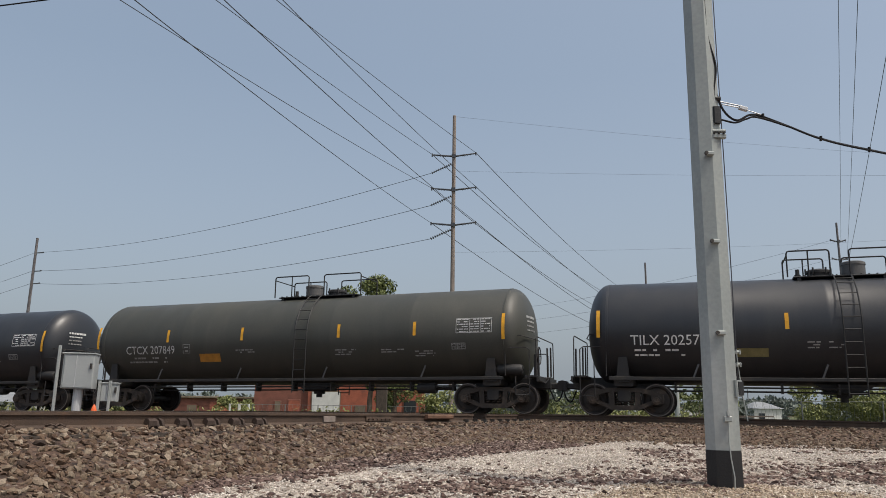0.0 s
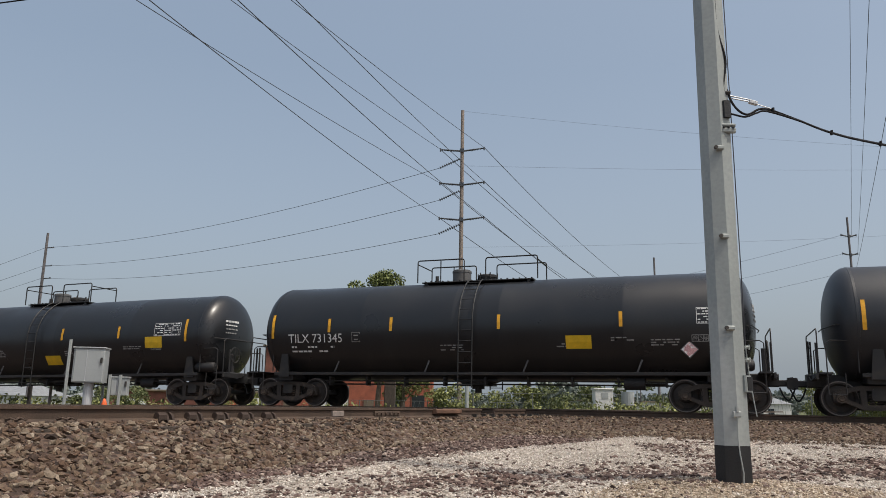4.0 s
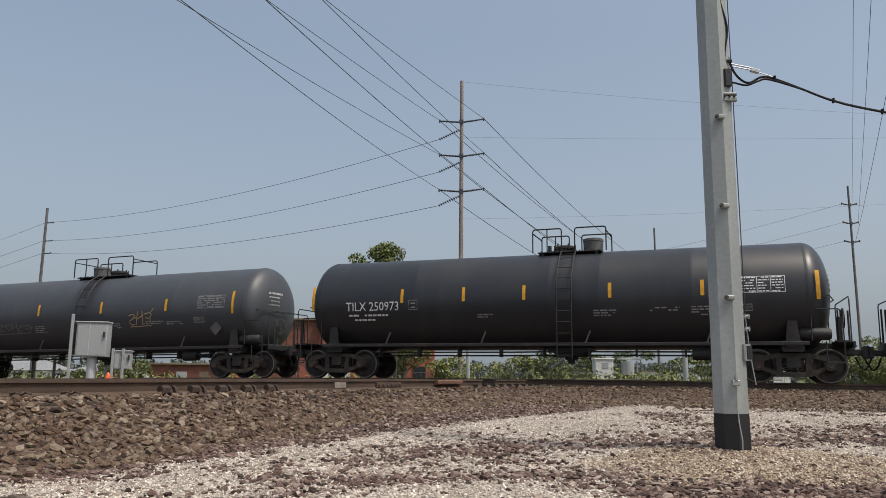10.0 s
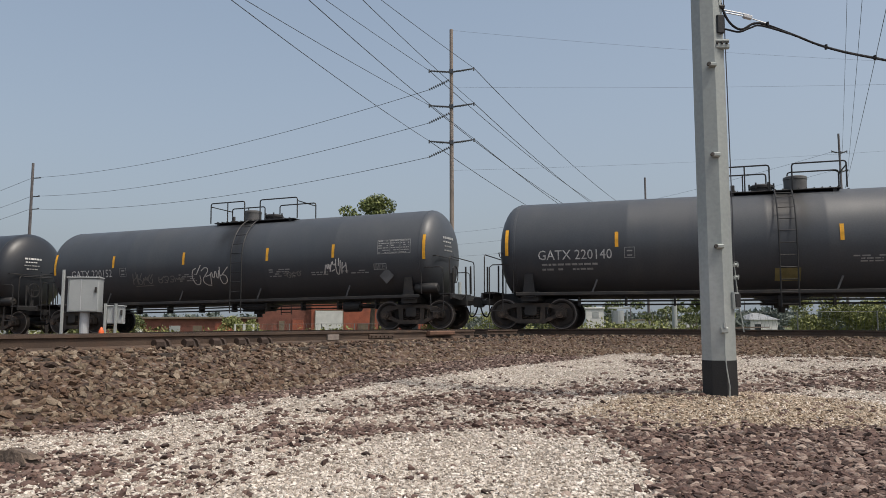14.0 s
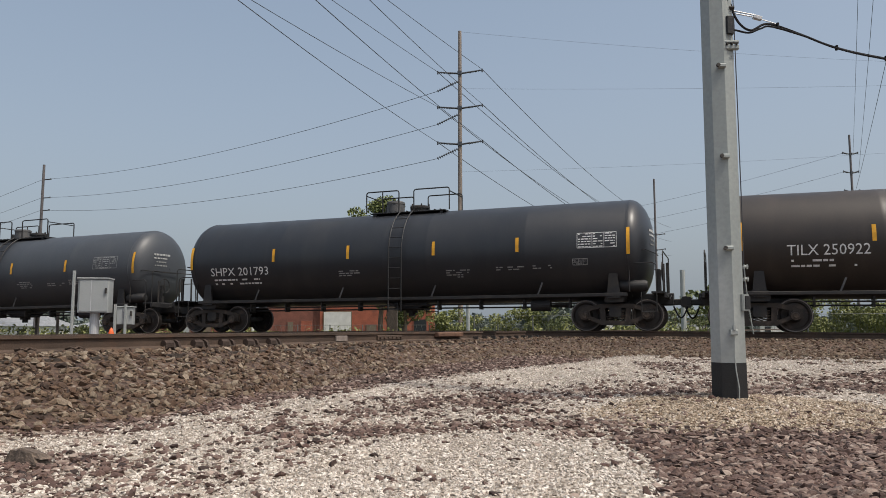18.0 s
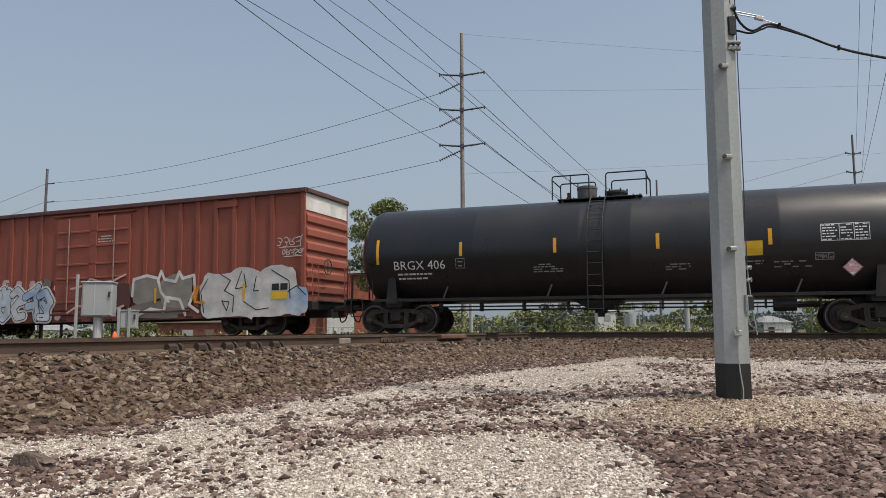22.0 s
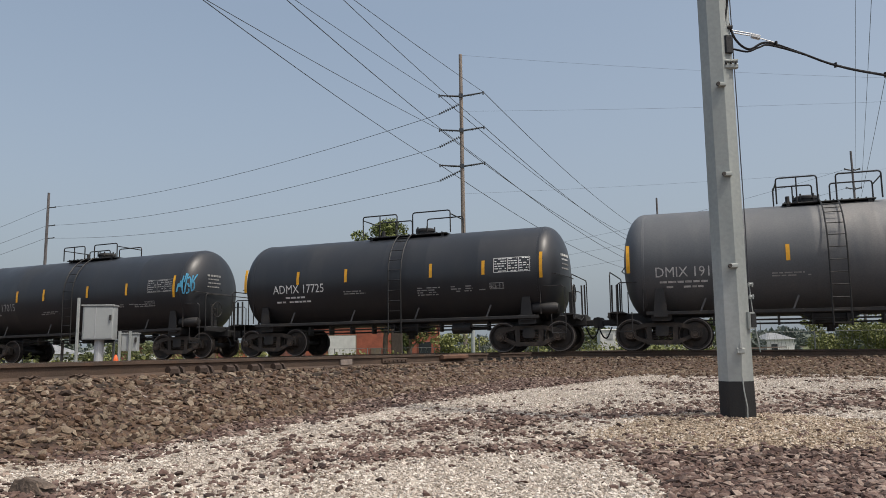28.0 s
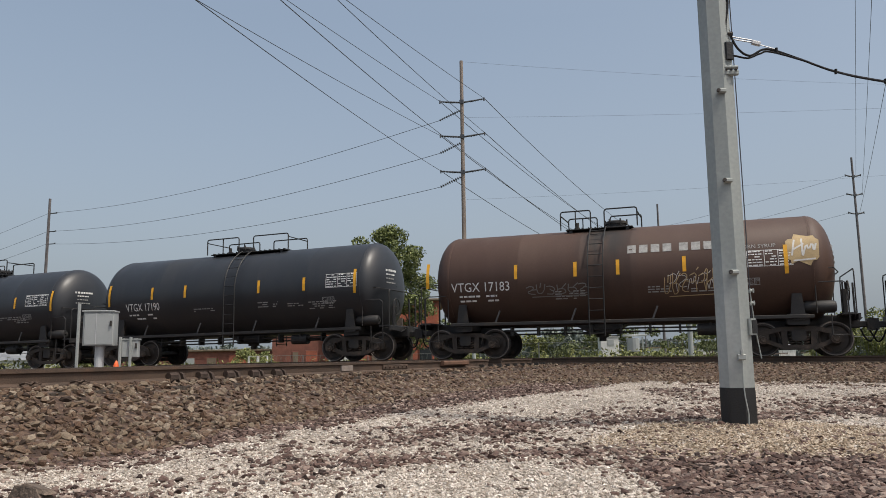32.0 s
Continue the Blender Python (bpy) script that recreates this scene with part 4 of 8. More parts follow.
fence(-12, 52, 6, 49, 8, 0.25, "galvanised chain-link fence in front of the brick building")
fence(2.0, 45, 32, 33, 9, 0.75, "galvanised chain-link fence along the railway")
for x, y, h, r, mat in ((-15.7, 31, 0.62, 0.06, WOOD_POST), (-14.3, 31, 0.75, 0.05, SIDING), (-13.6, 31, 0.7, 0.05, SIDING), (-17.6, 33, 0.6, 0.09, WOOD_POST)):
    zb = ground_z(x, y)
    tagged(part("fence_post", Geo().tube((x, y, zb - 0.2), (x, y, EYE + h), r, 10), mat), "short weathered post beside the track", "post", "short posts")
for x, y, h, r in ((12.9, 40, 1.9, 0.14), (1.6, 44, 1.4, 0.12)):
    zb = ground_z(x, y)
    tagged(part("concrete_post", Geo().tube((x, y, zb - 0.2), (x, y, EYE + h + 1.2), r, 12, r * 0.9), CABINET), "pale round concrete post", "post", "concrete posts")
tank_pole = thing("square_post", "thick dark square timber post by the track", "post")
part("timber", Geo().bar((-2.5, 39, EYE - 0.3), (0.55, 0.5, 4.6), 0.03, 2), TIE_WOOD, tank_pole)
for i, (x, y) in enumerate(((-10.9, 43), (-10.4, 43))):
    g = Geo().path([(x - 0.3, y, EYE - 1.9), (x - 0.3, y, EYE + 0.18), (x + 0.25, y, EYE + 0.18), (x + 0.25, y, EYE - 1.9)], 0.06, 6)
    tagged(part("white_hoop", g, SIDING), "white bent-pipe guard hoop", "guard", "white guard hoops")

# ---- trees and shrubs ----
LEAF = {}


def leaf_material(name, c0, c1):
    mt = stone_material(name, [c0, c1], 0.75)
    b = mt.node_tree.nodes["Principled BSDF"]
    b.inputs["Subsurface Weight"].default_value = 0.0
    return mt


LEAF["oak"] = leaf_material("oak_leaves", (0.07, 0.092, 0.03), (0.215, 0.245, 0.085))
LEAF["scrub"] = leaf_material("scrub_leaves", (0.10, 0.12, 0.035), (0.25, 0.26, 0.09))
LEAF["dark"] = leaf_material("dark_leaves", (0.065, 0.085, 0.03), (0.165, 0.185, 0.072))
# distance haze is mixed into the colour of the far leaves
LEAF["far"] = leaf_material("hazy_far_leaves", (0.10, 0.125, 0.11), (0.16, 0.185, 0.16))
BARK = material("bark", (0.10, 0.075, 0.055), 0.95, 0, 0.3, 5, 0.6, 30)


def leaf_cloud(clumps, per, size, seed, spread=1.0):
    """Many small leaves scattered in clumps: (centre, radius)."""
    rnd = np.random.RandomState(seed)
    vs = []
    for c, r in clumps:
        k = max(8, int(per * r * r))
        d = rnd.normal(size=(k, 3))
        d /= np.linalg.norm(d, axis=1)[:, None]
        p = np.array(c) + d * (r * (0.45 + 0.6 * rnd.rand(k, 1) ** 0.6)) * np.array([1, 1, 0.72])
        a = rnd.normal(size=(k, 3))
        a /= np.linalg.norm(a, axis=1)[:, None]
        b = np.cross(a, rnd.normal(size=(k, 3)))
        b /= np.linalg.norm(b, axis=1)[:, None]
        s = size * (0.6 + 0.8 * rnd.rand(k, 1))
        vs.append(np.stack([p - a * s, p - b * s * 0.5, p + a * s, p + b * s * 0.5], 1))
    v = np.concatenate(vs)
    n = len(v)
    me = bpy.data.meshes.new("crown")
    me.vertices.add(4 * n)
    me.vertices.foreach_set("co", v.ravel())
    me.loops.add(4 * n)
    me.loops.foreach_set("vertex_index", np.arange(4 * n))
    me.polygons.add(n)
    me.polygons.foreach_set("loop_start", np.arange(0, 4 * n, 4))
    me.polygons.foreach_set("use_smooth", [False] * n)
    me.update(calc_edges=True)
    return me


def tree(x, y, top, width, low, leaf, label, seed, clumps=26, per=150, size=0.16):
    """top and low: heights of the crown over the eye."""
    rnd = random.Random(seed)
    zb = ground_z(x, y) - 0.2
    root = thing("tree", label, "tree")
    h = EYE + top - zb
    pts = [(x + 0.12 * math.sin(i * 1.3 + seed), y, zb + h * 0.85 * i / 7) for i in range(8)]
    g = Geo()
    for i in range(7):
        g.tube(pts[i], pts[i + 1], 0.26 * (1 - i / 8.5), 9, 0.26 * (1 - (i + 1) / 8.5), caps=False)
    part("trunk", g, BARK, root, smooth=60)
    cl = []
    for i in range(clumps):
        f = rnd.random()
        z = EYE + low + (top - low) * f
        env = width / 2 * math.sqrt(max(1 - abs(2 * f - 0.95) ** 2.2, 0.1)) * (0.75 + 0.5 * rnd.random())
        a = rnd.uniform(0, 2 * math.pi)
        rr = env * math.sqrt(rnd.random())
        c = (x + rr * math.cos(a), y + rr * math.sin(a) * 0.9, z)
        r = width * rnd.uniform(0.10, 0.19)
        cl.append((c, r))
        if i % 3 == 0:
            k = min(int(7 * max(z - zb, 0) / (h * 0.85) * 0.8), 6)
            limb = Geo().tube(pts[k], c, 0.07, 6, 0.02, caps=False)
            part("limb", limb, BARK, root)
    part("crown", leaf_cloud(cl, per, size, seed), LEAF[leaf], root)
    return root


def shrub(x, y, top, width, leaf, seed, label="loose green shrub beside the fence"):
    rnd = random.Random(seed)
    zb = ground_z(x, y)
    h = EYE + top - zb
    root = thing("shrub", label, "shrub", group="shrubs beyond the tracks")
    cl = []
    for i in range(16):
        f = rnd.random()
        cl.append(((x + rnd.uniform(-0.5, 0.5) * width * (1.1 - 0.5 * f), y + rnd.uniform(-0.3, 0.3) * width, zb + h * (0.1 + 0.85 * f)), h * rnd.uniform(0.12, 0.22)))
    for dx in (0.1, -0.35):
        part("stem", Geo().tube((x, y, zb - 0.1), (x + dx, y, zb + h * 0.6), 0.06, 6, 0.02), BARK, root)
    part("foliage", leaf_cloud(cl, 520, 0.10, seed), LEAF[leaf], root)


tree(-4.7, 60, 10.0, 5.6, 3.6, "oak", "tall green tree with an uneven crown", 3, 46, 420, 0.125)
tree(-2.8, 61, 6.9, 4.8, 0.4, "oak", "green tree with low spreading branches", 8, 40, 380, 0.125)
for i, (x, y, t, w, lf) in enumerate(((-13.8, 54, 0.7, 3.0, "scrub"), (-12.9, 55, 0.6, 2.2, "scrub"), (-0.1, 50, 0.9, 2.0, "scrub"), (1.2, 51, 1.2, 3.0, "scrub"), (3.0, 52, 1.0, 3.4, "scrub"), (5.4, 52, 1.3, 3.4, "scrub"),
                                    (7.6, 53, 1.5, 3.6, "dark"), (10.4, 52, 1.6, 3.0, "dark"), (13.2, 52, 1.7, 3.6, "dark"), (15.8, 51, 1.4, 3.4, "dark"), (18.2, 52, 1.3, 3.0, "dark"),
                                    (26.6, 52, 2.5, 4.2, "scrub"), (29.5, 50, 2.9, 4.6, "scrub"), (32.5, 49, 2.7, 4.6, "scrub"), (35.5, 48, 3.0, 4.8, "scrub"), (38.5, 47, 2.8, 4.8, "scrub"), (-24.5, 62, 1.4, 3.0, "dark"), (-30, 66, 1.9, 3.4, "dark"))):
    shrub(x, y, t, w, lf, 100 + i, "loose green shrub beside the fence" if lf != "scrub" else "yellow-green scrub bush beside the fence")
for i, (x, y, t, w) in enumerate(((44, 120, 7.0, 9), (19, 135, 4.0, 8), (24, 150, 4.6, 9), (33, 170, 4.2, 9), (58, 150, 2.4, 9), (66, 160, 2.6, 9), (74, 165, 3.2, 10), (-75, 140, 5.0, 9), (-62, 150, 3.5, 9))):
    tree(x, y, t, w, -0.8, "far" if y > 130 else "dark", "distant hazy tree near the horizon" if y > 130 else "distant green tree beyond the tracks", 200 + i, 24, 26, 0.5)
# far woods along the horizon
rnd = random.Random(9)
cl = []
for i in range(420):
    a = radians(-44 + 88 * i / 420)
    d = 330 + rnd.uniform(-30, 30)
    cl.append(((d * math.sin(a), d * math.cos(a), EYE - 2 + rnd.uniform(0, 6.5)), rnd.uniform(2.2, 4.2)))
tagged(part("far_woods", leaf_cloud(cl, 6, 1.1, 77), LEAF["far"]), "hazy line of distant woods", "woods", kind="stuff")
# weeds at the foot of the fence
cl = [((rnd.uniform(-22, 34), rnd.uniform(31, 50), 0), 0.5) for _ in range(620)]
cl = [((c[0], c[1], ground_z(c[0], c[1]) + 0.2), rnd.uniform(0.3, 0.75)) for c, _ in cl]
tagged(part("weeds", leaf_cloud(cl, 110, 0.09, 78), LEAF["scrub"]), "ragged yellow-green weeds along the fence", "weeds", kind="stuff")
# thin towers far off
for x, y, h in ((58, 220, 11), (66, 230, 9), (92, 230, 10), (100, 240, 8), (86, 210, 7)):
    tagged(part("far_pole", Geo().tube((x, y, EYE - 3), (x, y, EYE + h), 0.2, 6, 0.12), POLE_GREY), "distant thin grey pole", "utility pole", "far poles")

# ---- the train ----
# where the couplers stand along the track at the clip's start
COUPLERS = [22.27, 4.37, -13.8, -31.87, -49.86, -67.44, -85.67, -106.74, -125.16, -138.63, -156.35, -174.36, -192.15, -209.95, -227.82, -246.02, -264.23, -282.29, -299.7, -317.65,
            -335.95, -356.34, -376.78, -391.06, -404.58, -418.1, -431.23, -444.47, -457.72, -471.12, -484.52, -497.99, -511.19]
# how far the markings and platform of some tanks stand from their plain place
MARKS = {0: -0.23, 1: 0.09, 2: 0.16, 3: 0.57, 4: 0.67, 5: -0.33, 7: -0.3, 8: -0.07, 9: -0.12, 10: -0.32, 11: 0.18, 13: 0.16, 14: -0.35, 15: -0.11, 16: 0.15, 17: -0.07, 19: -0.27, 24: -0.44, 25: -0.14, 26: -0.21, 27: -0.29, 28: -0.32, 29: -0.39}
CARS = []


def car_paint(name, color, dust, rough=0.45, dust_at=0.52, streak=None, streak_at=0.0, streak_width=0.8, streak_from=0.6, low=(0.05, 0.045, 0.04), low_amount=0.5):
    """Weathered paint: streaks that run down, patches of dust, grime thrown up by the wheels, and spilled product below the hatch."""
    mt = bpy.data.materials.new(name)
    mt.use_nodes = True
    nt = mt.node_tree
    b = nt.nodes["Principled BSDF"]
    tc = nt.nodes.new("ShaderNodeTexCoord")

    def tex(scale, stretch, detail=6, loc=(0, 0, 0)):
        mp = nt.nodes.new("ShaderNodeMapping")
        mp.inputs["Scale"].default_value, mp.inputs["Location"].default_value = stretch, loc
        nt.links.new(tc.outputs["Object"], mp.inputs[0])
        n = nt.nodes.new("ShaderNodeTexNoise")
        n.inputs["Scale"].default_value, n.inputs["Detail"].default_value = scale, detail
        nt.links.new(mp.outputs[0], n.inputs[0])
        return n.outputs[0]

    def rng(src, a, c, lo=0.0, hi=1.0):
        r = nt.nodes.new("ShaderNodeMapRange")
        for i, v in enumerate((a, c, lo, hi)):
            r.inputs[i + 1].default_value = v
        nt.links.new(src, r.inputs[0])
        return r.outputs[0]

    def mul(a, c):
        m = nt.nodes.new("ShaderNodeMath")
        m.operation = "MULTIPLY"
        nt.links.new(a, m.inputs[0])
        nt.links.new(c, m.inputs[1])
        return m.outputs[0]

    def mix(fac, a, col):
        m = nt.nodes.new("ShaderNodeMix")
        m.data_type = "RGBA"
        nt.links.new(fac, m.inputs["Factor"])
        if isinstance(a, tuple):
            m.inputs["A"].default_value = (*a, 1)
        else:
            nt.links.new(a, m.inputs["A"])
        m.inputs["B"].default_value = (*col, 1)
        return m.outputs["Result"]
    patch, fine = tex(0.7, (1, 1, 1), 8), tex(26, (1, 1, 1), 5)
    runs = tex(1.1, (1.6, 1, 0.16), 7, (3, 1, 2))
    c = mix(rng(runs, dust_at, dust_at + 0.25, 0, 0.45), color, dust)
    c = mix(rng(patch, 0.55, 0.75, 0, 0.4), c, dust)
    sep = nt.nodes.new("ShaderNodeSeparateXYZ")
    nt.links.new(tc.outputs["Object"], sep.inputs[0])
    grime = mul(rng(sep.outputs[2], 2.1, 0.9), rng(runs, 0.3, 0.65, 0.15, low_amount))
    c = mix(grime, c, low)
    if streak:
        sub = nt.nodes.new("ShaderNodeMath")
        sub.operation = "SUBTRACT"
        sub.inputs[1].default_value = streak_at
        nt.links.new(sep.outputs[0], sub.inputs[0])
        ab = nt.nodes.new("ShaderNodeMath")
        ab.operation = "ABSOLUTE"
        nt.links.new(sub.outputs[0], ab.inputs[0])
        near = rng(ab.outputs[0], streak_width, streak_width * 0.3)
        s2 = tex(1.1, (1.6, 1.0, 0.25), 6, (1, 5, 2))
        c = mix(mul(mul(near, rng(sep.outputs[2], streak_from, streak_from + 1.0)), rng(s2, 0.36, 0.56, 0.1, 0.95)), c, streak)
    tone = rng(fine, 0.3, 0.7, 0.9, 1.1)
    sc = nt.nodes.new("ShaderNodeVectorMath")
    sc.operation = "SCALE"
    nt.links.new(c, sc.inputs[0])
    nt.links.new(tone, sc.inputs["Scale"])
    nt.links.new(sc.outputs[0], b.inputs["Base Color"])
    nt.links.new(rng(patch, 0.3, 0.7, rough - 0.08, min(rough + 0.12, 1)), b.inputs["Roughness"])
    bp = nt.nodes.new("ShaderNodeBump")
    bp.inputs["Strength"].default_value, bp.inputs["Distance"].default_value = 0.25, 0.02
    nt.links.new(patch, bp.inputs["Height"])
    nt.links.new(bp.outputs[0], b.inputs["Normal"])
    return mt


PAINTS = {
    "black": car_paint("black_tank_paint", (0.0225, 0.025, 0.030), (0.045, 0.045, 0.045), 0.40),
    "gloss": car_paint("fresh_black_tank_paint", (0.0146, 0.0159, 0.0183), (0.0268, 0.0268, 0.0268), 0.32, 0.6),
    "charcoal": car_paint("charcoal_tank_paint", (0.051, 0.057, 0.066), (0.078, 0.081, 0.084), 0.48, streak=(0.014, 0.013, 0.013), streak_at=0.3, streak_width=0.8, streak_from=2.2),
    "olive": car_paint("sooty_olive_tank_paint", (0.050, 0.051, 0.043), (0.085, 0.080, 0.066), 0.52),
    "green_black": car_paint("green_black_tank_paint", (0.0244, 0.0293, 0.0207), (0.0427, 0.0427, 0.0342), 0.4),
    "brown_black": car_paint("brown_black_tank_paint", (0.0293, 0.0232, 0.0195), (0.0610, 0.0451, 0.0366), 0.45, 0.5),
    "grey": car_paint("grey_tank_paint", (0.094, 0.101, 0.110), (0.15, 0.152, 0.152), 0.55, 0.5, streak=(0.19, 0.185, 0.18), streak_at=0.4, streak_width=1.3, streak_from=1.8),
    "brown": car_paint("rust_brown_tank_paint", (0.066, 0.034, 0.023), (0.085, 0.05, 0.035), 0.6, 0.5, streak=(0.02, 0.016, 0.014), streak_at=-0.3, streak_width=1.0, streak_from=1.6),
    "cream": car_paint("cream_tank_paint", (0.70, 0.62, 0.47), (0.6, 0.50, 0.36), 0.5, 0.55, streak=(0.47, 0.17, 0.04), streak_at=0.45, streak_width=1.5, low=(0.3, 0.25, 0.19)),
    "tan": car_paint("rusty_tan_hopper_paint", (0.375, 0.33, 0.24), (0.29, 0.225, 0.14), 0.75, 0.54, streak=(0.31, 0.19, 0.095), streak_at=-5.2, streak_width=2.6, streak_from=2.7, low=(0.13, 0.11, 0.085), low_amount=1.0),
    "tan_roof": car_paint("rusty_tan_roof_paint", (0.37, 0.29, 0.19), (0.28, 0.18, 0.10), 0.8, 0.45),
    "light": car_paint("light_grey_hopper_paint", (0.50, 0.475, 0.44), (0.38, 0.34, 0.30), 0.7, 0.52, low=(0.22, 0.185, 0.155), low_amount=0.9),
    "red": car_paint("oxide_red_boxcar_paint", (0.275, 0.078, 0.049), (0.19, 0.058, 0.040), 0.7, 0.45, low=(0.07, 0.03, 0.022), low_amount=0.6),
}
CAR_IRON = material("sooty_black_ironwork", (0.021, 0.02, 0.02), 0.62, 0, 0.3, 3, 0.2, 40, second=(0.04, 0.034, 0.028))
CREAM_IRON = material("stained_cream_ironwork", (0.6, 0.54, 0.43), 0.6, 0, 0.25, 3, 0.1, 40, second=(0.3, 0.14, 0.06))
SIGN_YELLOW = material("yellow_sign", (0.75, 0.47, 0.02), 0.5, 0, 0.12, 5, 0.02, 60)
SIGN_DULL = material("dull_olive_sign", (0.2, 0.17, 0.07), 0.6, 0, 0.2, 5, 0.02, 60)
SIGN_ORANGE = material("orange_stencil", (0.45, 0.2, 0.03), 0.6, 0, 0.2, 5, 0.02, 60)
PLACARD = material("pink_white_placard", (0.55, 0.3, 0.3), 0.5, 0, 0.25, 18, 0.02, 60, second=(0.7, 0.68, 0.66), second_at=0.5)
# plain grey fittings; on the hopper slope sheets it also paints in shade
PLATE_GREY = material("soot_and_shade_plate", (0.09, 0.09, 0.09), 0.6, 0, 0.25, 4, 0.1, 40)


RAIL_BLACK = material("black_rail_paint", (0.012, 0.012, 0.012), 0.6, 0, 0.2, 3, 0.05, 40)
TRUCK_IRON = material("dusty_truck_casting", (0.042, 0.034, 0.028), 0.8, 0, 0.35, 4, 0.3, 50, second=(0.10, 0.074, 0.055), second_at=0.52)


def wheel_mesh():
    prof = [(-0.07, 0.10), (-0.075, 0.16), (-0.03, 0.2), (-0.02, 0.34), (-0.066, 0.385), (-0.068, 0.445), (-0.06, 0.457), (0.045, 0.457), (0.05, 0.482), (0.062, 0.482), (0.067, 0.46),
            (0.062, 0.39), (0.02, 0.34), (0.03, 0.2), (0.08, 0.16), (0.08, 0.10)]
    return Geo().lathe(prof, 28, pose(0, 0, 0, 0, 0, 90)).mesh("wheel", 35)


def side_frame_mesh():
    g = Geo()
    # upper chord, lower chord, columns and ends leave the three windows open
    g.prism([(-1.06, 0.60), (-0.86, 0.70), (-0.45, 0.79), (0.45, 0.79), (0.86, 0.70), (1.06, 0.60), (1.0, 0.5), (0.8, 0.58), (0.43, 0.67), (-0.43, 0.67), (-0.8, 0.58), (-1.0, 0.5)], 0.15)
    g.prism([(-0.80, 0.46), (-0.40, 0.30), (0.40, 0.30), (0.80, 0.46), (0.86, 0.37), (0.40, 0.17), (-0.40, 0.17), (-0.86, 0.37)], 0.17)
    for s in (-1, 1):
        g.prism([(s * 0.28, 0.28), (s * 0.42, 0.28), (s * 0.45, 0.70), (s * 0.30, 0.70)], 0.13)
        g.prism([(s * 0.74, 0.36), (s * 1.08, 0.36), (s * 1.08, 0.61), (s * 0.74, 0.61)], 0.14)
    return g.mesh("side_frame")


def spring_mesh():
    g = Geo()
    for x in (-0.18, 0.0, 0.18):
        pts = [(x + 0.075 * math.cos(a), 0.075 * math.sin(a), 0.30 + 0.0115 * a) for a in np.arange(0, 25, 0.6)]
        g.path(pts, 0.016, 4)
    return g.mesh("spring_nest")


def bearing_mesh():
    return Geo().lathe([(-0.11, 0.01), (-0.115, 0.07), (-0.09, 0.085), (-0.09, 0.125), (0.05, 0.13), (0.05, 0.01)], 16, pose(0, 0, 0, 0, 0, 90)).mesh("bearing_cap", 35)


def bolster_mesh():
    return Geo().bar((0, 0, 0.56), (0.36, 2.2, 0.3), 0.05, 1).tube((0, 0, 0.6), (0, 0, 0.86), 0.2, 16).mesh("truck")


WHEEL_ME, FRAME_ME, SPRING_ME, BEARING_ME, BOLSTER_ME = wheel_mesh(), side_frame_mesh(), spring_mesh(), bearing_mesh(), bolster_mesh()
RIM_ME = Geo().lathe([(0.0, 0.425), (-0.006, 0.43), (-0.006, 0.45), (0.0, 0.456)], 32, pose(0, 0, 0, 0, 0, 90)).mesh("wheel_rim", 35)
AXLE_ME = Geo().tube((0, -0.95, 0), (0, 0.95, 0), 0.08, 10).mesh("axle")
BEAM_ME = Geo().bar((0, 0, 0.4), (0.12, 1.9, 0.14), 0.02, 1).mesh("brake_beam")


def truck(car, x):
    t = part("truck", BOLSTER_ME, CAR_IRON, car, at=pose(x, 0, 0))
    for sy in (-1, 1):
        part("side_frame", FRAME_ME, TRUCK_IRON, t, at=pose(0, sy * 1.0, 0))
        part("spring_nest", SPRING_ME, TRUCK_IRON, t, at=pose(0, sy * 1.0, 0))
        for wx in (-0.89, 0.89):
            part("wheel", WHEEL_ME, WHEEL, t, at=pose(wx, sy * 0.755, 0.457, 0, 0, 0 if sy < 0 else 180))
            if sy < 0:
                part("wheel_rim", RIM_ME, TREAD, t, at=pose(wx, -0.825, 0.457))
            part("bearing_cap", BEARING_ME, TRUCK_IRON, t, at=pose(wx, sy * 1.08, 0.457, 0, 0, 0 if sy < 0 else 180))
    for wx in (-0.89, 0.89):
        part("axle", AXLE_ME, STEEL_DARK, t, at=pose(wx, 0, 0.457))
        part("brake_beam", BEAM_ME, STEEL_DARK, t, at=pose(wx * 0.45, 0, 0))
    return t


def coupler_mesh():
    g = Geo()
    g.bar((-0.3, 0, 0.85), (0.7, 0.16, 0.18), 0.03, 0)
    g.prism([(0.02, 0.70), (0.02, 1.0), (0.16, 1.02), (0.16, 0.68)], 0.34)
    g.prism([(0.1, 0.72), (0.1, 0.98), (0.3, 0.96), (0.3, 0.74)], 0.13, pose(0, 0.1, 0))
    g.tube((0.2, -0.09, 0.70), (0.2, -0.09, 1.0), 0.07, 10)
    return g.mesh("coupler")


COUPLER_ME = coupler_mesh()
HOSE_ME = Geo().path([(0.05 + 0.4 * i / 10, -0.28 + 0.05 * math.sin(i), 0.72 - 0.34 * math.sin(math.pi * i / 10)) for i in range(11)], 0.024, 6).mesh("air_hose")


def draft_gear(car, L, iron):
    for s in (-1, 1):
        part("coupler", COUPLER_ME, CAR_IRON, car, at=pose(s * (L / 2 - 0.14), 0, 0, 0, 0, 0 if s > 0 else 180))
        part("air_hose", HOSE_ME, CABLE, car, at=pose(s * (L / 2 - 0.4), 0, 0, 0, 0, 0 if s > 0 else 180))


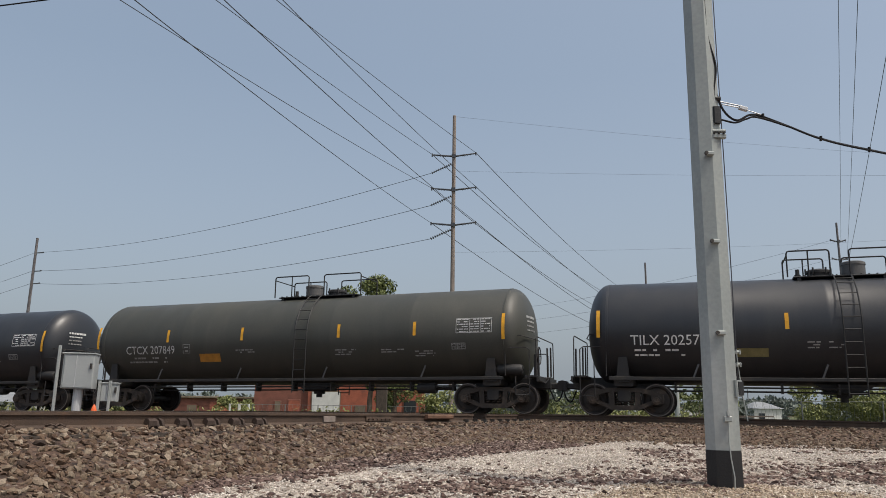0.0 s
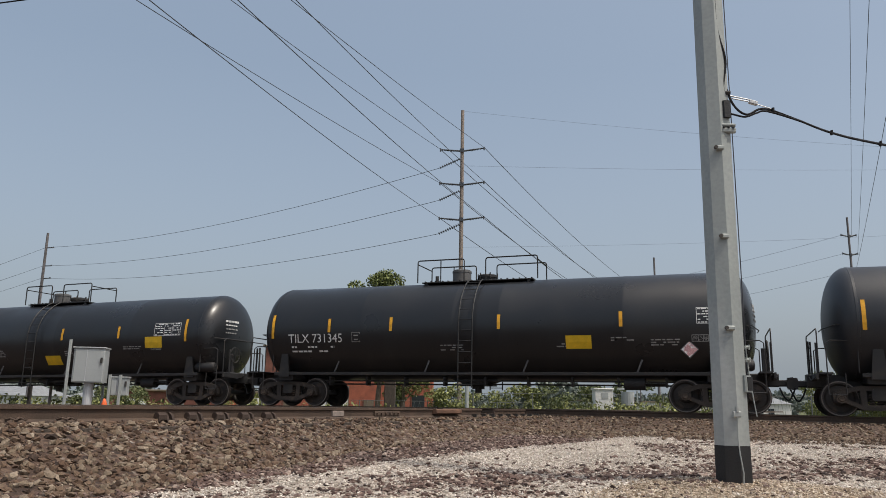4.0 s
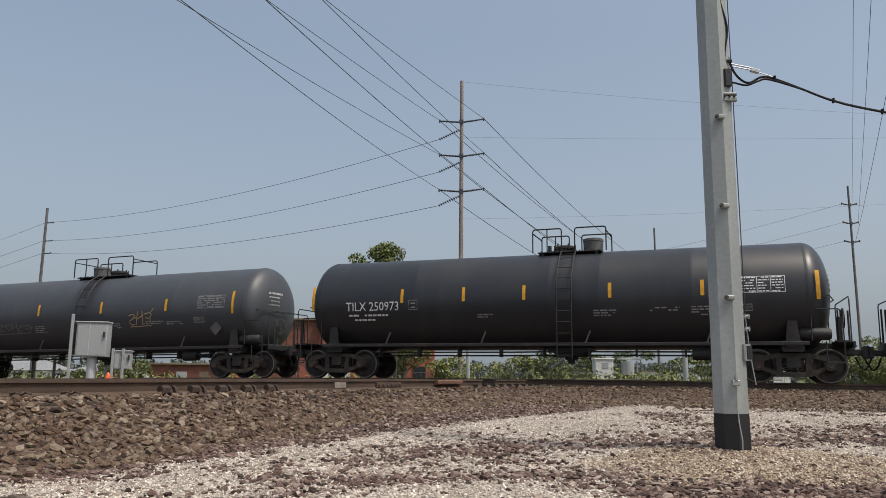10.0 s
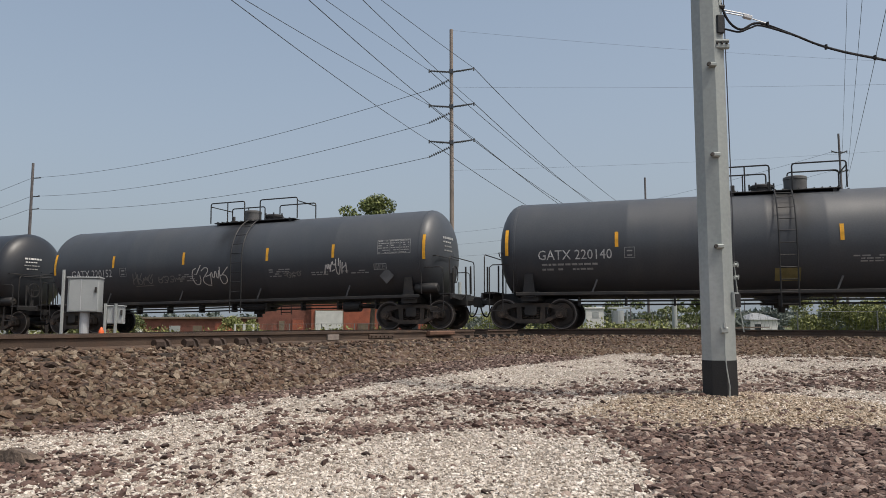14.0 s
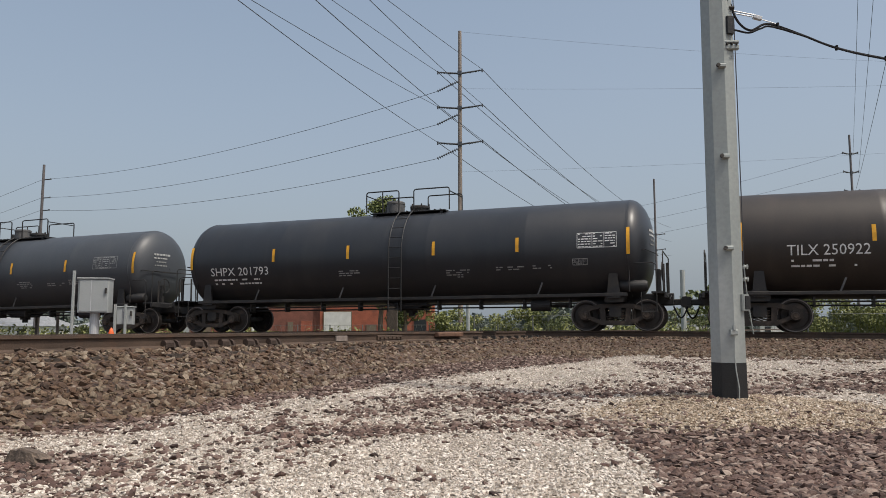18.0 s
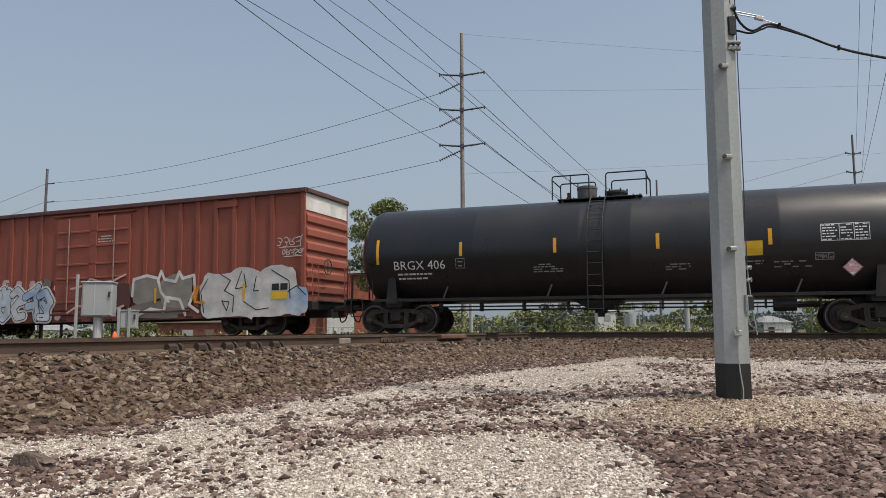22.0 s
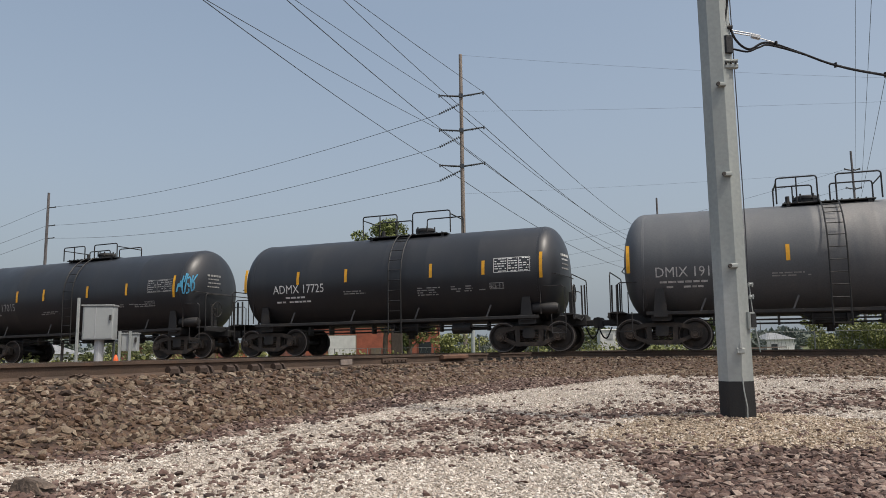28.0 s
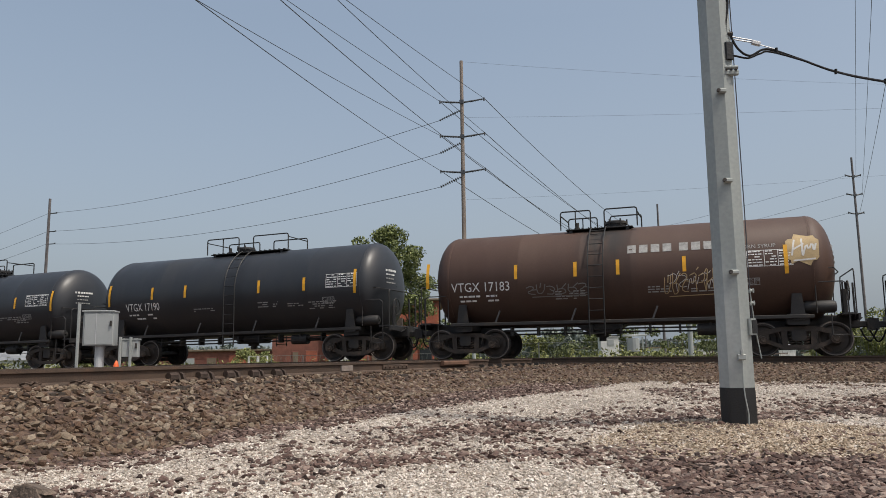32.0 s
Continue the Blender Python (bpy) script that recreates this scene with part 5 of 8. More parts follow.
GLYPHS = {}
CREAM_RUNG_ME = Geo().tube((-0.22, 0, 0), (0.22, 0, 0), 0.016, 5).mesh("rung")
RUNG_ME = Geo().tube((-0.22, 0, 0), (0.22, 0, 0), 0.014, 5).mesh("rung")
GRATING_ME = Geo().box((0, 0, 0), (0.03, 1.26, 0.025)).mesh("grating_bar")


def glyph_mesh(text):
    """Flat letters one unit high, centred on x, as vertices and faces."""
    if text not in GLYPHS:
        cu = bpy.data.curves.new("letters", "FONT")
        cu.body, cu.size, cu.resolution_u, cu.offset = text, 1.36, 2, 0.0
        ob = new("letters", cu)
        bpy.context.view_layer.update()
        me = bpy.data.meshes.new_from_object(ob)
        xs = [v.co.x for v in me.vertices]
        lo, hi = min(xs), max(xs)
        GLYPHS[text] = ([((v.co.x - lo) / (hi - lo), v.co.y) for v in me.vertices], [tuple(p.vertices) for p in me.polygons])
        bpy.data.objects.remove(ob)
        bpy.data.curves.remove(cu)
    return GLYPHS[text]


class Side:
    """The side of a car that faces the camera: a curved tank or a flat wall. Marks are laid a few millimetres proud of it."""
    def __init__(self, zc=None, radius=None, wall=None, along=0.0):
        self.zc, self.radius, self.wall, self.along = zc, radius, wall, along

    def point(self, x, z, lift=0.006):
        x += self.along
        if self.radius:
            a = math.asin(max(-0.95, min(0.95, (2.5 - self.zc) / self.radius))) + (z - 2.5) / self.radius
            return (x, -(self.radius + lift) * math.cos(a), self.zc + (self.radius + lift) * math.sin(a))
        return (x, -(self.wall + lift), z)

    def sheet(self, g, x0, x1, z0, z1, lift=0.006, slant=0.0):
        n = max(1, int(abs(z1 - z0) / 0.18)) if self.radius else 1
        k = len(g.v)
        for i in range(n + 1):
            z = z0 + (z1 - z0) * i / n
            o = slant * (z - z0)
            g.v += [self.point(x0 + o, z, lift), self.point(x1 + o, z, lift)]
        g.f += [(k + 2 * i, k + 2 * i + 1, k + 2 * i + 3, k + 2 * i + 2) for i in range(n)]
        return g

    def letters(self, text, x0, x1, z, h, lift=0.007, slant=0.0):
        pts, faces = glyph_mesh(text)
        g = Geo()
        g.add([self.point(x0 + (x1 - x0) * u + slant * v * h, z + v * h, lift) for u, v in pts], faces)
        return g

    def stroke(self, g, pts, width, lift=0.008):
        """A brushed line of constant width through points (x, z)."""
        fine = [pts[0]]
        for p, q in zip(pts, pts[1:]):
            m = max(1, int(math.hypot(q[0] - p[0], q[1] - p[1]) / 0.12)) if self.radius else 1
            fine += [(p[0] + (q[0] - p[0]) * j / m, p[1] + (q[1] - p[1]) * j / m) for j in range(1, m + 1)]
        pts = fine
        k = len(g.v)
        for i, (x, z) in enumerate(pts):
            a, c = pts[max(i - 1, 0)], pts[min(i + 1, len(pts) - 1)]
            d = Vector((c[0] - a[0], c[1] - a[1]))
            d = d.normalized() if d.length > 1e-6 else Vector((1, 0))
            n = Vector((-d.y, d.x)) * width / 2
            g.v += [self.point(x + n.x, z + n.y, lift), self.point(x - n.x, z - n.y, lift)]
        g.f += [(k + 2 * i, k + 2 * i + 1, k + 2 * i + 3, k + 2 * i + 2) for i in range(len(pts) - 1)]
        return g


def small_print(side, x0, x1, z, rows, h=0.045, gap=0.09, seed=1, fill=0.75):
    """Lines of lettering too small to read, as bars."""
    rnd = random.Random(seed)
    g = Geo()
    for r in range(rows):
        x = x0
        end = x1 - rnd.random() * 0.25 * (x1 - x0)
        while x < end:
            w = rnd.uniform(0.06, 0.22)
            if rnd.random() < fill:
                side.sheet(g, x, min(x + w, end), z - r * gap - h, z - r * gap)
            x += w + 0.035
    return g


def data_panel(side, x0, x1, z0, z1, seed=3):
    rnd = random.Random(seed)
    g = Geo()
    t = 0.014
    for z in (z0, z1 - t):
        side.sheet(g, x0, x1, z, z + t)
    for x in (x0, x0 + (x1 - x0) * 0.38, x0 + (x1 - x0) * 0.68, x1 - t):
        side.sheet(g, x, x + t, z0, z1)
    rows = 6
    for r in range(rows):
        z = z0 + (z1 - z0) * (r + 0.3) / rows
        for c0, c1 in ((0.03, 0.35), (0.41, 0.65), (0.71, 0.96)):
            x = c0
            while x < c1:
                w = rnd.uniform(0.04, 0.12)
                if rnd.random() < 0.8:
                    side.sheet(g, x0 + (x1 - x0) * x, x0 + (x1 - x0) * min(x + w, c1), z, z + (z1 - z0) * 0.4 / rows)
                x += w + 0.02
    return g


def scrawl(side, x0, x1, z0, z1, width, seed, loops=6, lift=0.009):
    """A quick spray-can tag: a run of leaning strokes that join and overlap, like no alphabet in particular."""
    rnd = random.Random(seed)
    names = sorted(FORMS)
    step, h = (x1 - x0) / loops, z1 - z0
    lean = rnd.uniform(0.0, 0.3)
    g = Geo()
    for i in range(loops):
        k = rnd.uniform(0.7, 1.0)
        b = z0 + h * rnd.uniform(0, 1 - k)
        for j, pts in enumerate(FORMS[rnd.choice(names)]):
            line = [(x0 + step * (i + 1.05 * u + lean * v) + rnd.uniform(-0.06, 0.06) * step, b + h * k * (v + rnd.uniform(-0.07, 0.07))) for u, v in pts]
            # round the corners as a moving hand does
            soft = [line[0]]
            for p, q, r in zip(line, line[1:], line[2:]):
                soft += [(0.3 * p[0] + 0.7 * q[0], 0.3 * p[1] + 0.7 * q[1]), (0.15 * p[0] + 0.7 * q[0] + 0.15 * r[0], 0.15 * p[1] + 0.7 * q[1] + 0.15 * r[1]), (0.7 * q[0] + 0.3 * r[0], 0.7 * q[1] + 0.3 * r[1])]
            soft.append(line[-1])
            side.stroke(g, soft, width, lift + 0.0004 * (2 * i + j))
    if rnd.random() < 0.5:
        side.stroke(g, [(x0 + 0.1 * (x1 - x0), z0 - 0.12 * h), (x1, z0 - 0.06 * h)], width, lift)
    return g


STRIPE_CACHE = {}


def stripe(side, x, z0, z1, key):
    k = (key, round(z0, 3), round(z1, 3), side.along)
    if k not in STRIPE_CACHE:
        STRIPE_CACHE[k] = side.sheet(Geo(), -0.05, 0.05, z0, z1, 0.014).mesh("reflective_stripe")
    return STRIPE_CACHE[k]


def tank_mesh(L, R, zc, e, bands):
    dome = 0.66
    prof = [(-e, 0.02)]
    for i in range(1, 11):
        a = math.pi / 2 * i / 10
        prof.append((-e + dome * (1 - math.cos(a)), R * math.sin(a) ** 0.86))
    for bx in bands:
        prof += [(bx - 0.06, R), (bx - 0.04, R + 0.003), (bx + 0.04, R + 0.003), (bx + 0.06, R)]
    right = [(-x, r) for x, r in reversed(prof[:11])]
    return Geo().lathe(prof + right, 56, pose(0, 0, zc)).mesh("tank", 32)


def rail_loop(x0, x1, y, z, h, r=0.022, slope=0.0):
    """A guard hoop of bent pipe on posts."""
    c = 0.07
    return Geo().path([(x0, y, z), (x0, y, z + h - c), (x0 + 0.02, y, z + h - 0.02), (x0 + c, y, z + h), ((x0 + x1) / 2, y, z + h + slope / 2), (x1 - c, y, z + h + slope), (x1 - 0.02, y, z + h - 0.02 + slope), (x1, y, z + h - c + slope), (x1, y, z)], r, 6)


def tank_car(k, text, paint, plat, stripes, R=1.52, top=3.96, words=None, letter=None, label="", z_text=2.05, h_text=0.30, sign=None, panel=True, placard=False, iron=None,
             ladder=True, housing="drum", rail_h=0.62, box_mark=True, end_plate=True, brake_end=1, inset=1.95):
    """One tank car: k counts the cars from the front; lengths are metres from its middle, + to the front."""
    a, b = COUPLERS[k + 1], COUPLERS[k]
    L = b - a
    zc, e = top - R, L / 2 - 0.86
    iron = iron or CAR_IRON
    car = thing("tank_car", label, "tank car", group="cars of the train")
    CARS.append((car, (a + b) / 2, L))
    side = Side(zc, R, None, MARKS.get(k, 0))
    tc = L / 2 - inset
    rnd = random.Random(k)
    p0, p1 = (x + MARKS.get(k, 0) for x in plat)
    pm = (p0 + p1) / 2
    body = part("tank", tank_mesh(L, R, zc, e, sorted([-e * 0.5, pm - 0.5, pm + 1.0, e * 0.55])), PAINTS[paint], car)
    for x in (-tc, tc):
        truck(car, x)
        g = Geo()
        g.bar((x, 0, 0.98), (0.55, 2.5, 0.30), 0.04, 1)
        for sy in (-1, 1):
            g.prism([(x - 0.2, 0.95), (x + 0.2, 0.95), (x + 0.12, zc - 0.78), (x - 0.12, zc - 0.78)], 0.05, pose(0, sy * (R * 0.86), 0))
        part("saddle", g, iron, car)
        s = 1 if x > 0 else -1
        part("stub_sill", Geo().bar((s * (L / 2 - 1.55), 0, 0.93), (2.4, 0.55, 0.36), 0.03, 0), iron, car)
        g = Geo().bar((s * (L / 2 - 0.72), 0, 1.1), (0.34, 2.7, 0.05), 0.01, 1)
        g.bar((s * (L / 2 - 0.5), 0, 1.02), (0.06, 2.75, 0.16), 0.01, 1)
        part("end_platform", g, iron, car)
        for sy in (-1, 1):
            q = s * (L / 2 - 0.74)
            g = Geo().path([(q - s * 0.75, sy * 1.36, 1.12), (q - s * 0.75, sy * 1.36, 1.86), (q - s * 0.68, sy * 1.38, 1.95), (q - s * 0.1, sy * 1.4, 1.95), (q, sy * 1.4, 1.88), (q, sy * 1.4, 0.55)], 0.018, 5)
            g.path([(q - s * 0.42, sy * 1.4, 0.55), (q, sy * 1.4, 0.55)], 0.016, 5)
            g.path([(q - s * 0.42, sy * 1.4, 0.55), (q - s * 0.42, sy * 1.4, 1.1)], 0.016, 5)
            part("end_handrail", g, iron, car)
        ex = s * (L / 2 - 0.55)
        part("crossbar", Geo().path([(ex, -1.3, 1.1), (ex, -1.3, 2.2), (ex, -1.22, 2.28), (ex, 1.22, 2.28), (ex, 1.3, 2.2), (ex, 1.3, 1.1)], 0.018, 5), iron, car)
        for y in (-0.95, 0.35, 0.9):
            part("end_upright", Geo().bar((ex, y, 1.55 + 0.1 * y), (0.045, 0.07, 0.95), 0.01, 2), iron, car)
        part("cut_lever", Geo().path([(ex + s * 0.1, -1.35, 0.98), (ex + s * 0.12, -0.6, 0.92), (ex + s * 0.16, -0.15, 1.08)], 0.014, 5), iron, car)
    draft_gear(car, L, iron)
    # side rails with slanted stays, and the brake rigging below
    for sy in (-1, 1):
        part("side_rail", Geo().bar((0, sy * 1.34, 1.05), (2 * e - 1.4, 0.07, 0.10), 0.012, 0), iron, car)
        for f in (-0.62, -0.22, 0.18, 0.6):
            x = f * e
            part("stay", Geo().bar((0, 0, 0), (0.05, 0.03, 0.42), 0.006, 2, pose(x, sy * 1.31, 1.26, 0, 22, 0)), PLATE_GREY, car)
    g = Geo()
    for z, y in ((0.74, -0.5), (0.84, -0.75)):
        g.path([(-tc + 1, y, z), (-1, y, z), (0.5, y + 0.1, z + 0.02), (tc - 1, y, z)], 0.025, 6)
    for x in np.linspace(-tc + 1.4, tc - 1.4, 9):
        g.box((x, -0.62, 0.83), (0.05, 0.3, 0.28))
    part("brake_rigging", g, iron, car)
    part("brake_cylinder", Geo().tube((tc - 2.6, -0.62, 0.78), (tc - 2.0, -0.62, 0.78), 0.17, 14).tube((tc - 2.0, -0.62, 0.78), (tc - 1.4, -0.62, 0.78), 0.04, 8), iron, car)
    part("air_reservoir", Geo().lathe([(-0.42, 0.03), (-0.4, 0.13), (-0.33, 0.17), (0.33, 0.17), (0.4, 0.13), (0.42, 0.03)], 14, pose(tc + 0.55, -1.12, 1.3)), iron, car, smooth=40)
    g = Geo().tube((pm - 0.1, 0, zc - R - 0.02), (pm - 0.1, 0, 0.62), 0.2, 14).bar((pm - 0.1, 0, 0.75), (1.1, 0.5, 0.08), 0.02, 0)
    g.tube((pm - 0.1, -0.0, 0.62), (pm - 0.1, 0, 0.5), 0.11, 10)
    g.prism([(pm - 0.9, zc - R + 0.05), (pm + 0.7, zc - R + 0.05), (pm + 0.3, 0.78), (pm - 0.5, 0.78)], 0.8)
    part("bottom_outlet", g, iron, car)
    # top platform, guard rails, hatch and valves
    deck = top - 0.03
    pipe = RAIL_BLACK if iron is CAR_IRON else iron
    rail_h += 0.12
    g = Geo().bar((pm, 0, deck), (p1 - p0 - 0.3, 1.3, 0.035), 0.01, 0)
    for x in (p0 + 0.3, p1 - 0.3):
        for sy in (-1, 1):
            g.prism([(x - 0.05, deck - 0.35), (x + 0.05, deck - 0.35), (x + 0.05, deck), (x - 0.05, deck)], 0.05, pose(0, sy * 0.6, 0))
    deck_part = part("platform", g, pipe, car)
    for x in np.arange(p0 + 0.25, p1 - 0.2, 0.2):
        part("grating_bar", GRATING_ME, pipe, deck_part, at=pose(x, 0, deck + 0.037))
    w = p1 - p0
    for sy in (-1, 1):
        for x0, x1, sl in ((p0, p0 + w * 0.40, 0.0), (p0 + w * 0.58, p1, 0.0)):
            part("guard_rail", rail_loop(x0, x1, sy * 0.66, deck, rail_h, slope=sl), pipe, car)
        part("guard_post", Geo().tube((p0 + w * 0.2, sy * 0.66, deck), (p0 + w * 0.2, sy * 0.66, deck + rail_h), 0.02, 6), pipe, car)
    for x in (p0, p1):
        part("end_rail", Geo().path([(x, -0.66, deck + rail_h - 0.12), (x, 0.66, deck + rail_h - 0.12)], 0.02, 6), pipe, car)
    hx = pm + (0.1 if k % 2 else -0.15)
    if housing == "drum":
        part("valve_housing", Geo().lathe([(0, 0.29), (0.02, 0.31), (0.42, 0.31), (0.43, 0.325), (0.5, 0.32), (0.53, 0.27), (0.55, 0.02)], 20, pose(hx - 0.55 * (1 if k % 3 else -1), 0, deck - 0.05, 0, -90, 0)), PLATE_GREY if paint != "cream" else iron, car, smooth=35)
    hatch = part("manway", Geo().lathe([(0, 0.3), (0.2, 0.3), (0.2, 0.34), (0.26, 0.34), (0.3, 0.28), (0.33, 0.02)], 18, pose(hx + 0.35 * (1 if k % 3 else -1), 0, deck - 0.02, 0, -90, 0)), CAR_IRON, car, smooth=35)
    for i in range(6):
        an = math.pi / 3 * i
        part("eye_bolt", Geo().tube((hx + 0.35 * (1 if k % 3 else -1) + 0.33 * math.cos(an), 0.33 * math.sin(an), deck + 0.14), (hx + 0.35 * (1 if k % 3 else -1) + 0.33 * math.cos(an), 0.33 * math.sin(an), deck + 0.32), 0.025, 6), iron, hatch)
    vx = p0 + 0.35
    part("relief_valve", Geo().tube((vx, 0.25, deck), (vx, 0.25, deck + 0.2), 0.09, 10).tube((vx, 0.25, deck + 0.2), (vx, 0.25, deck + 0.36), 0.06, 10), iron, car)
    if ladder:
        for sy in (-1, 1):
            g = Geo()
            xs = (pm - 0.22, pm + 0.22)
            arc = [(sy * (R + 0.13) * math.cos(an), zc + (R + 0.13) * math.sin(an)) for an in np.linspace(radians(68), radians(0), 9)] + [(sy * (R + 0.13), z) for z in (zc - 0.6, zc - 1.2, 0.62)]
            for x in xs:
                g.path([(x, y, z) for y, z in arc], 0.022, 5)
            lad = part("ladder", g, pipe, car)
            zz = 0.7
            while zz < top - 0.1:
                y = R + 0.13 if zz < zc else math.sqrt(max((R + 0.13) ** 2 - (zz - zc) ** 2, 0.01))
                part("rung", RUNG_ME if pipe is RAIL_BLACK else CREAM_RUNG_ME, pipe, lad, at=pose(pm, sy * y, zz))
                zz += 0.33 if zz < zc + 1.0 else 0.14
    # brake wheel at the end
    bx = brake_end * (L / 2 - 0.62)
    g = Geo().path([(bx, -0.55 + 0.27 * math.cos(i * math.pi / 10), 1.75 + 0.27 * math.sin(i * math.pi / 10)) for i in range(21)], 0.018, 5)
    for i in range(4):
        g.tube((bx, -0.55, 1.75), (bx, -0.55 + 0.27 * math.cos(i * math.pi / 2), 1.75 + 0.27 * math.sin(i * math.pi / 2)), 0.014, 5)
    part("brake_wheel", g, iron, car)
    part("brake_stand", Geo().bar((bx - brake_end * 0.1, -0.55, 1.42), (0.12, 0.14, 0.75), 0.02, 2), iron, car)
    # markings on the side that faces the yard
    tone = letter or (LETTER_SOFT if paint in ("charcoal", "olive", "grey") else LETTER)
    for i, x in enumerate(stripes):
        tall = abs(x) > e - 1.6
        part("reflective_stripe", stripe(side, x, 2.2 if tall else 2.38, 3.0 if tall else 2.82, (R, zc)), YELLOW, car, "faded yellow reflective stripe", at=pose(x, 0, 0))
    if text:
        s, x0, x1 = text
        part("reporting_mark", side.letters(s, x0, x1, z_text, h_text), tone, car, "stencilled white reporting mark")
        part("weight_lettering", small_print(side, x0 + 0.1, x1 - 0.2, z_text - 0.12, 2, 0.06, 0.15, k), LETTER_GREY if paint in ("charcoal", "olive") else tone, car)
        if box_mark:
            g = Geo()
            for q in ((x1 + 0.35, x1 + 0.65, z_text, z_text + 0.015), (x1 + 0.35, x1 + 0.65, z_text + 0.3, z_text + 0.315), (x1 + 0.35, x1 + 0.365, z_text, z_text + 0.3), (x1 + 0.635, x1 + 0.65, z_text, z_text + 0.3),
                      (x1 + 0.43, x1 + 0.57, z_text + 0.06, z_text + 0.1), (x1 + 0.42, x1 + 0.58, z_text + 0.19, z_text + 0.23)):
                side.sheet(g, *q)
            part("plate_mark", g, LETTER_GREY, car)
    for i, x in enumerate((-e * 0.24, e * 0.22, e * 0.42, e * 0.56)):
        part("stencilled_notice", small_print(side, x, x + rnd.uniform(0.7, 1.1), 2.0 + rnd.uniform(-0.1, 0.1), rnd.randint(2, 4), 0.035, 0.075, k * 7 + i), LETTER_GREY, car)
    if panel:
        px = tc - 0.55 if L > 15 else tc - 0.2
        part("data_panel", data_panel(side, px - 0.6, px + 0.55, 2.42, 2.88, k), LETTER_GREY if paint in ("charcoal", "cream") else tone, car)
        part("test_stencil", data_panel(side, px - 0.75, px - 0.3, 1.92, 2.12, k + 50), LETTER_GREY, car)
    for sx in (-1, 1):
        part("head_seam", Geo().lathe([(-0.035, R - 0.004), (-0.03, R + 0.006), (0.03, R + 0.006), (0.035, R - 0.004)], 56, pose(sx * (e - 0.67), 0, zc)), PAINTS[paint], car, smooth=35)
        gx, gr = sx * (e - 0.27), R * 0.82
        part("head_grab_rail", Geo().path([(gx, -gr, zc - 0.12), (gx + sx * 0.12, -gr - 0.05, zc - 0.12), (gx + sx * 0.34, -0.35, zc - 0.16), (gx + sx * 0.34, 0.35, zc - 0.16)], 0.016, 5), iron, car)
    if end_plate:
        for i in range(4):
            g = Geo()
            yy = -0.78 + rnd.uniform(0, 0.1)
            while yy < (-0.05 if i == 0 else -0.2):
                zz, w = zc + 0.52 - i * 0.14, rnd.uniform(0.05, 0.13)
                rr = math.sqrt((yy + w / 2) ** 2 + (zz - zc) ** 2) / R
                g.box((e - 0.66 * (1 - math.sqrt(max(1 - min(rr, 1) ** 2.3, 0))) + 0.006, yy + w / 2, zz), (0.02, w, 0.07 if i == 0 else 0.045))
                yy += w + 0.03
            part("end_lettering", g, tone if i < 2 else LETTER_GREY, car)
    if sign:
        for x, z, w, h, mt in sign:
            part("warning_sign", side.sheet(Geo(), x - w / 2, x + w / 2, z - h / 2, z + h / 2, 0.012), mt, car)
            part("sign_lettering", small_print(side, x - w / 2 + 0.06, x + w / 2, z + h / 2 - 0.06, max(1, int(h / 0.12)), 0.03, 0.1, k).add([], []), LETTER_BLACK, car) if mt is SIGN_YELLOW else None
    if placard:
        x, z, r = tc - 0.7, 1.72, 0.17
        holder = part("placard_holder", Geo().box((0, 0, 0), (2.1 * r, 0.02, 2.1 * r), pose(x, -R * 0.93, z, 0, 45, 0)), PLATE_GREY, car)
        if placard != "bare":
            part("placard", Geo().box((0, -0.014, 0), (1.8 * r, 0.01, 1.8 * r), pose(x, -R * 0.93, z, 0, 45, 0)), PLACARD, holder, "pink and white diamond hazard placard")
    return car, side, e


# ---- spray paint ----
def spray(name, color, second=None):
    return material(name, color, 0.6, 0, 0.2, 2.0, 0.02, 50, second=second, second_at=0.46, spread=0.16)


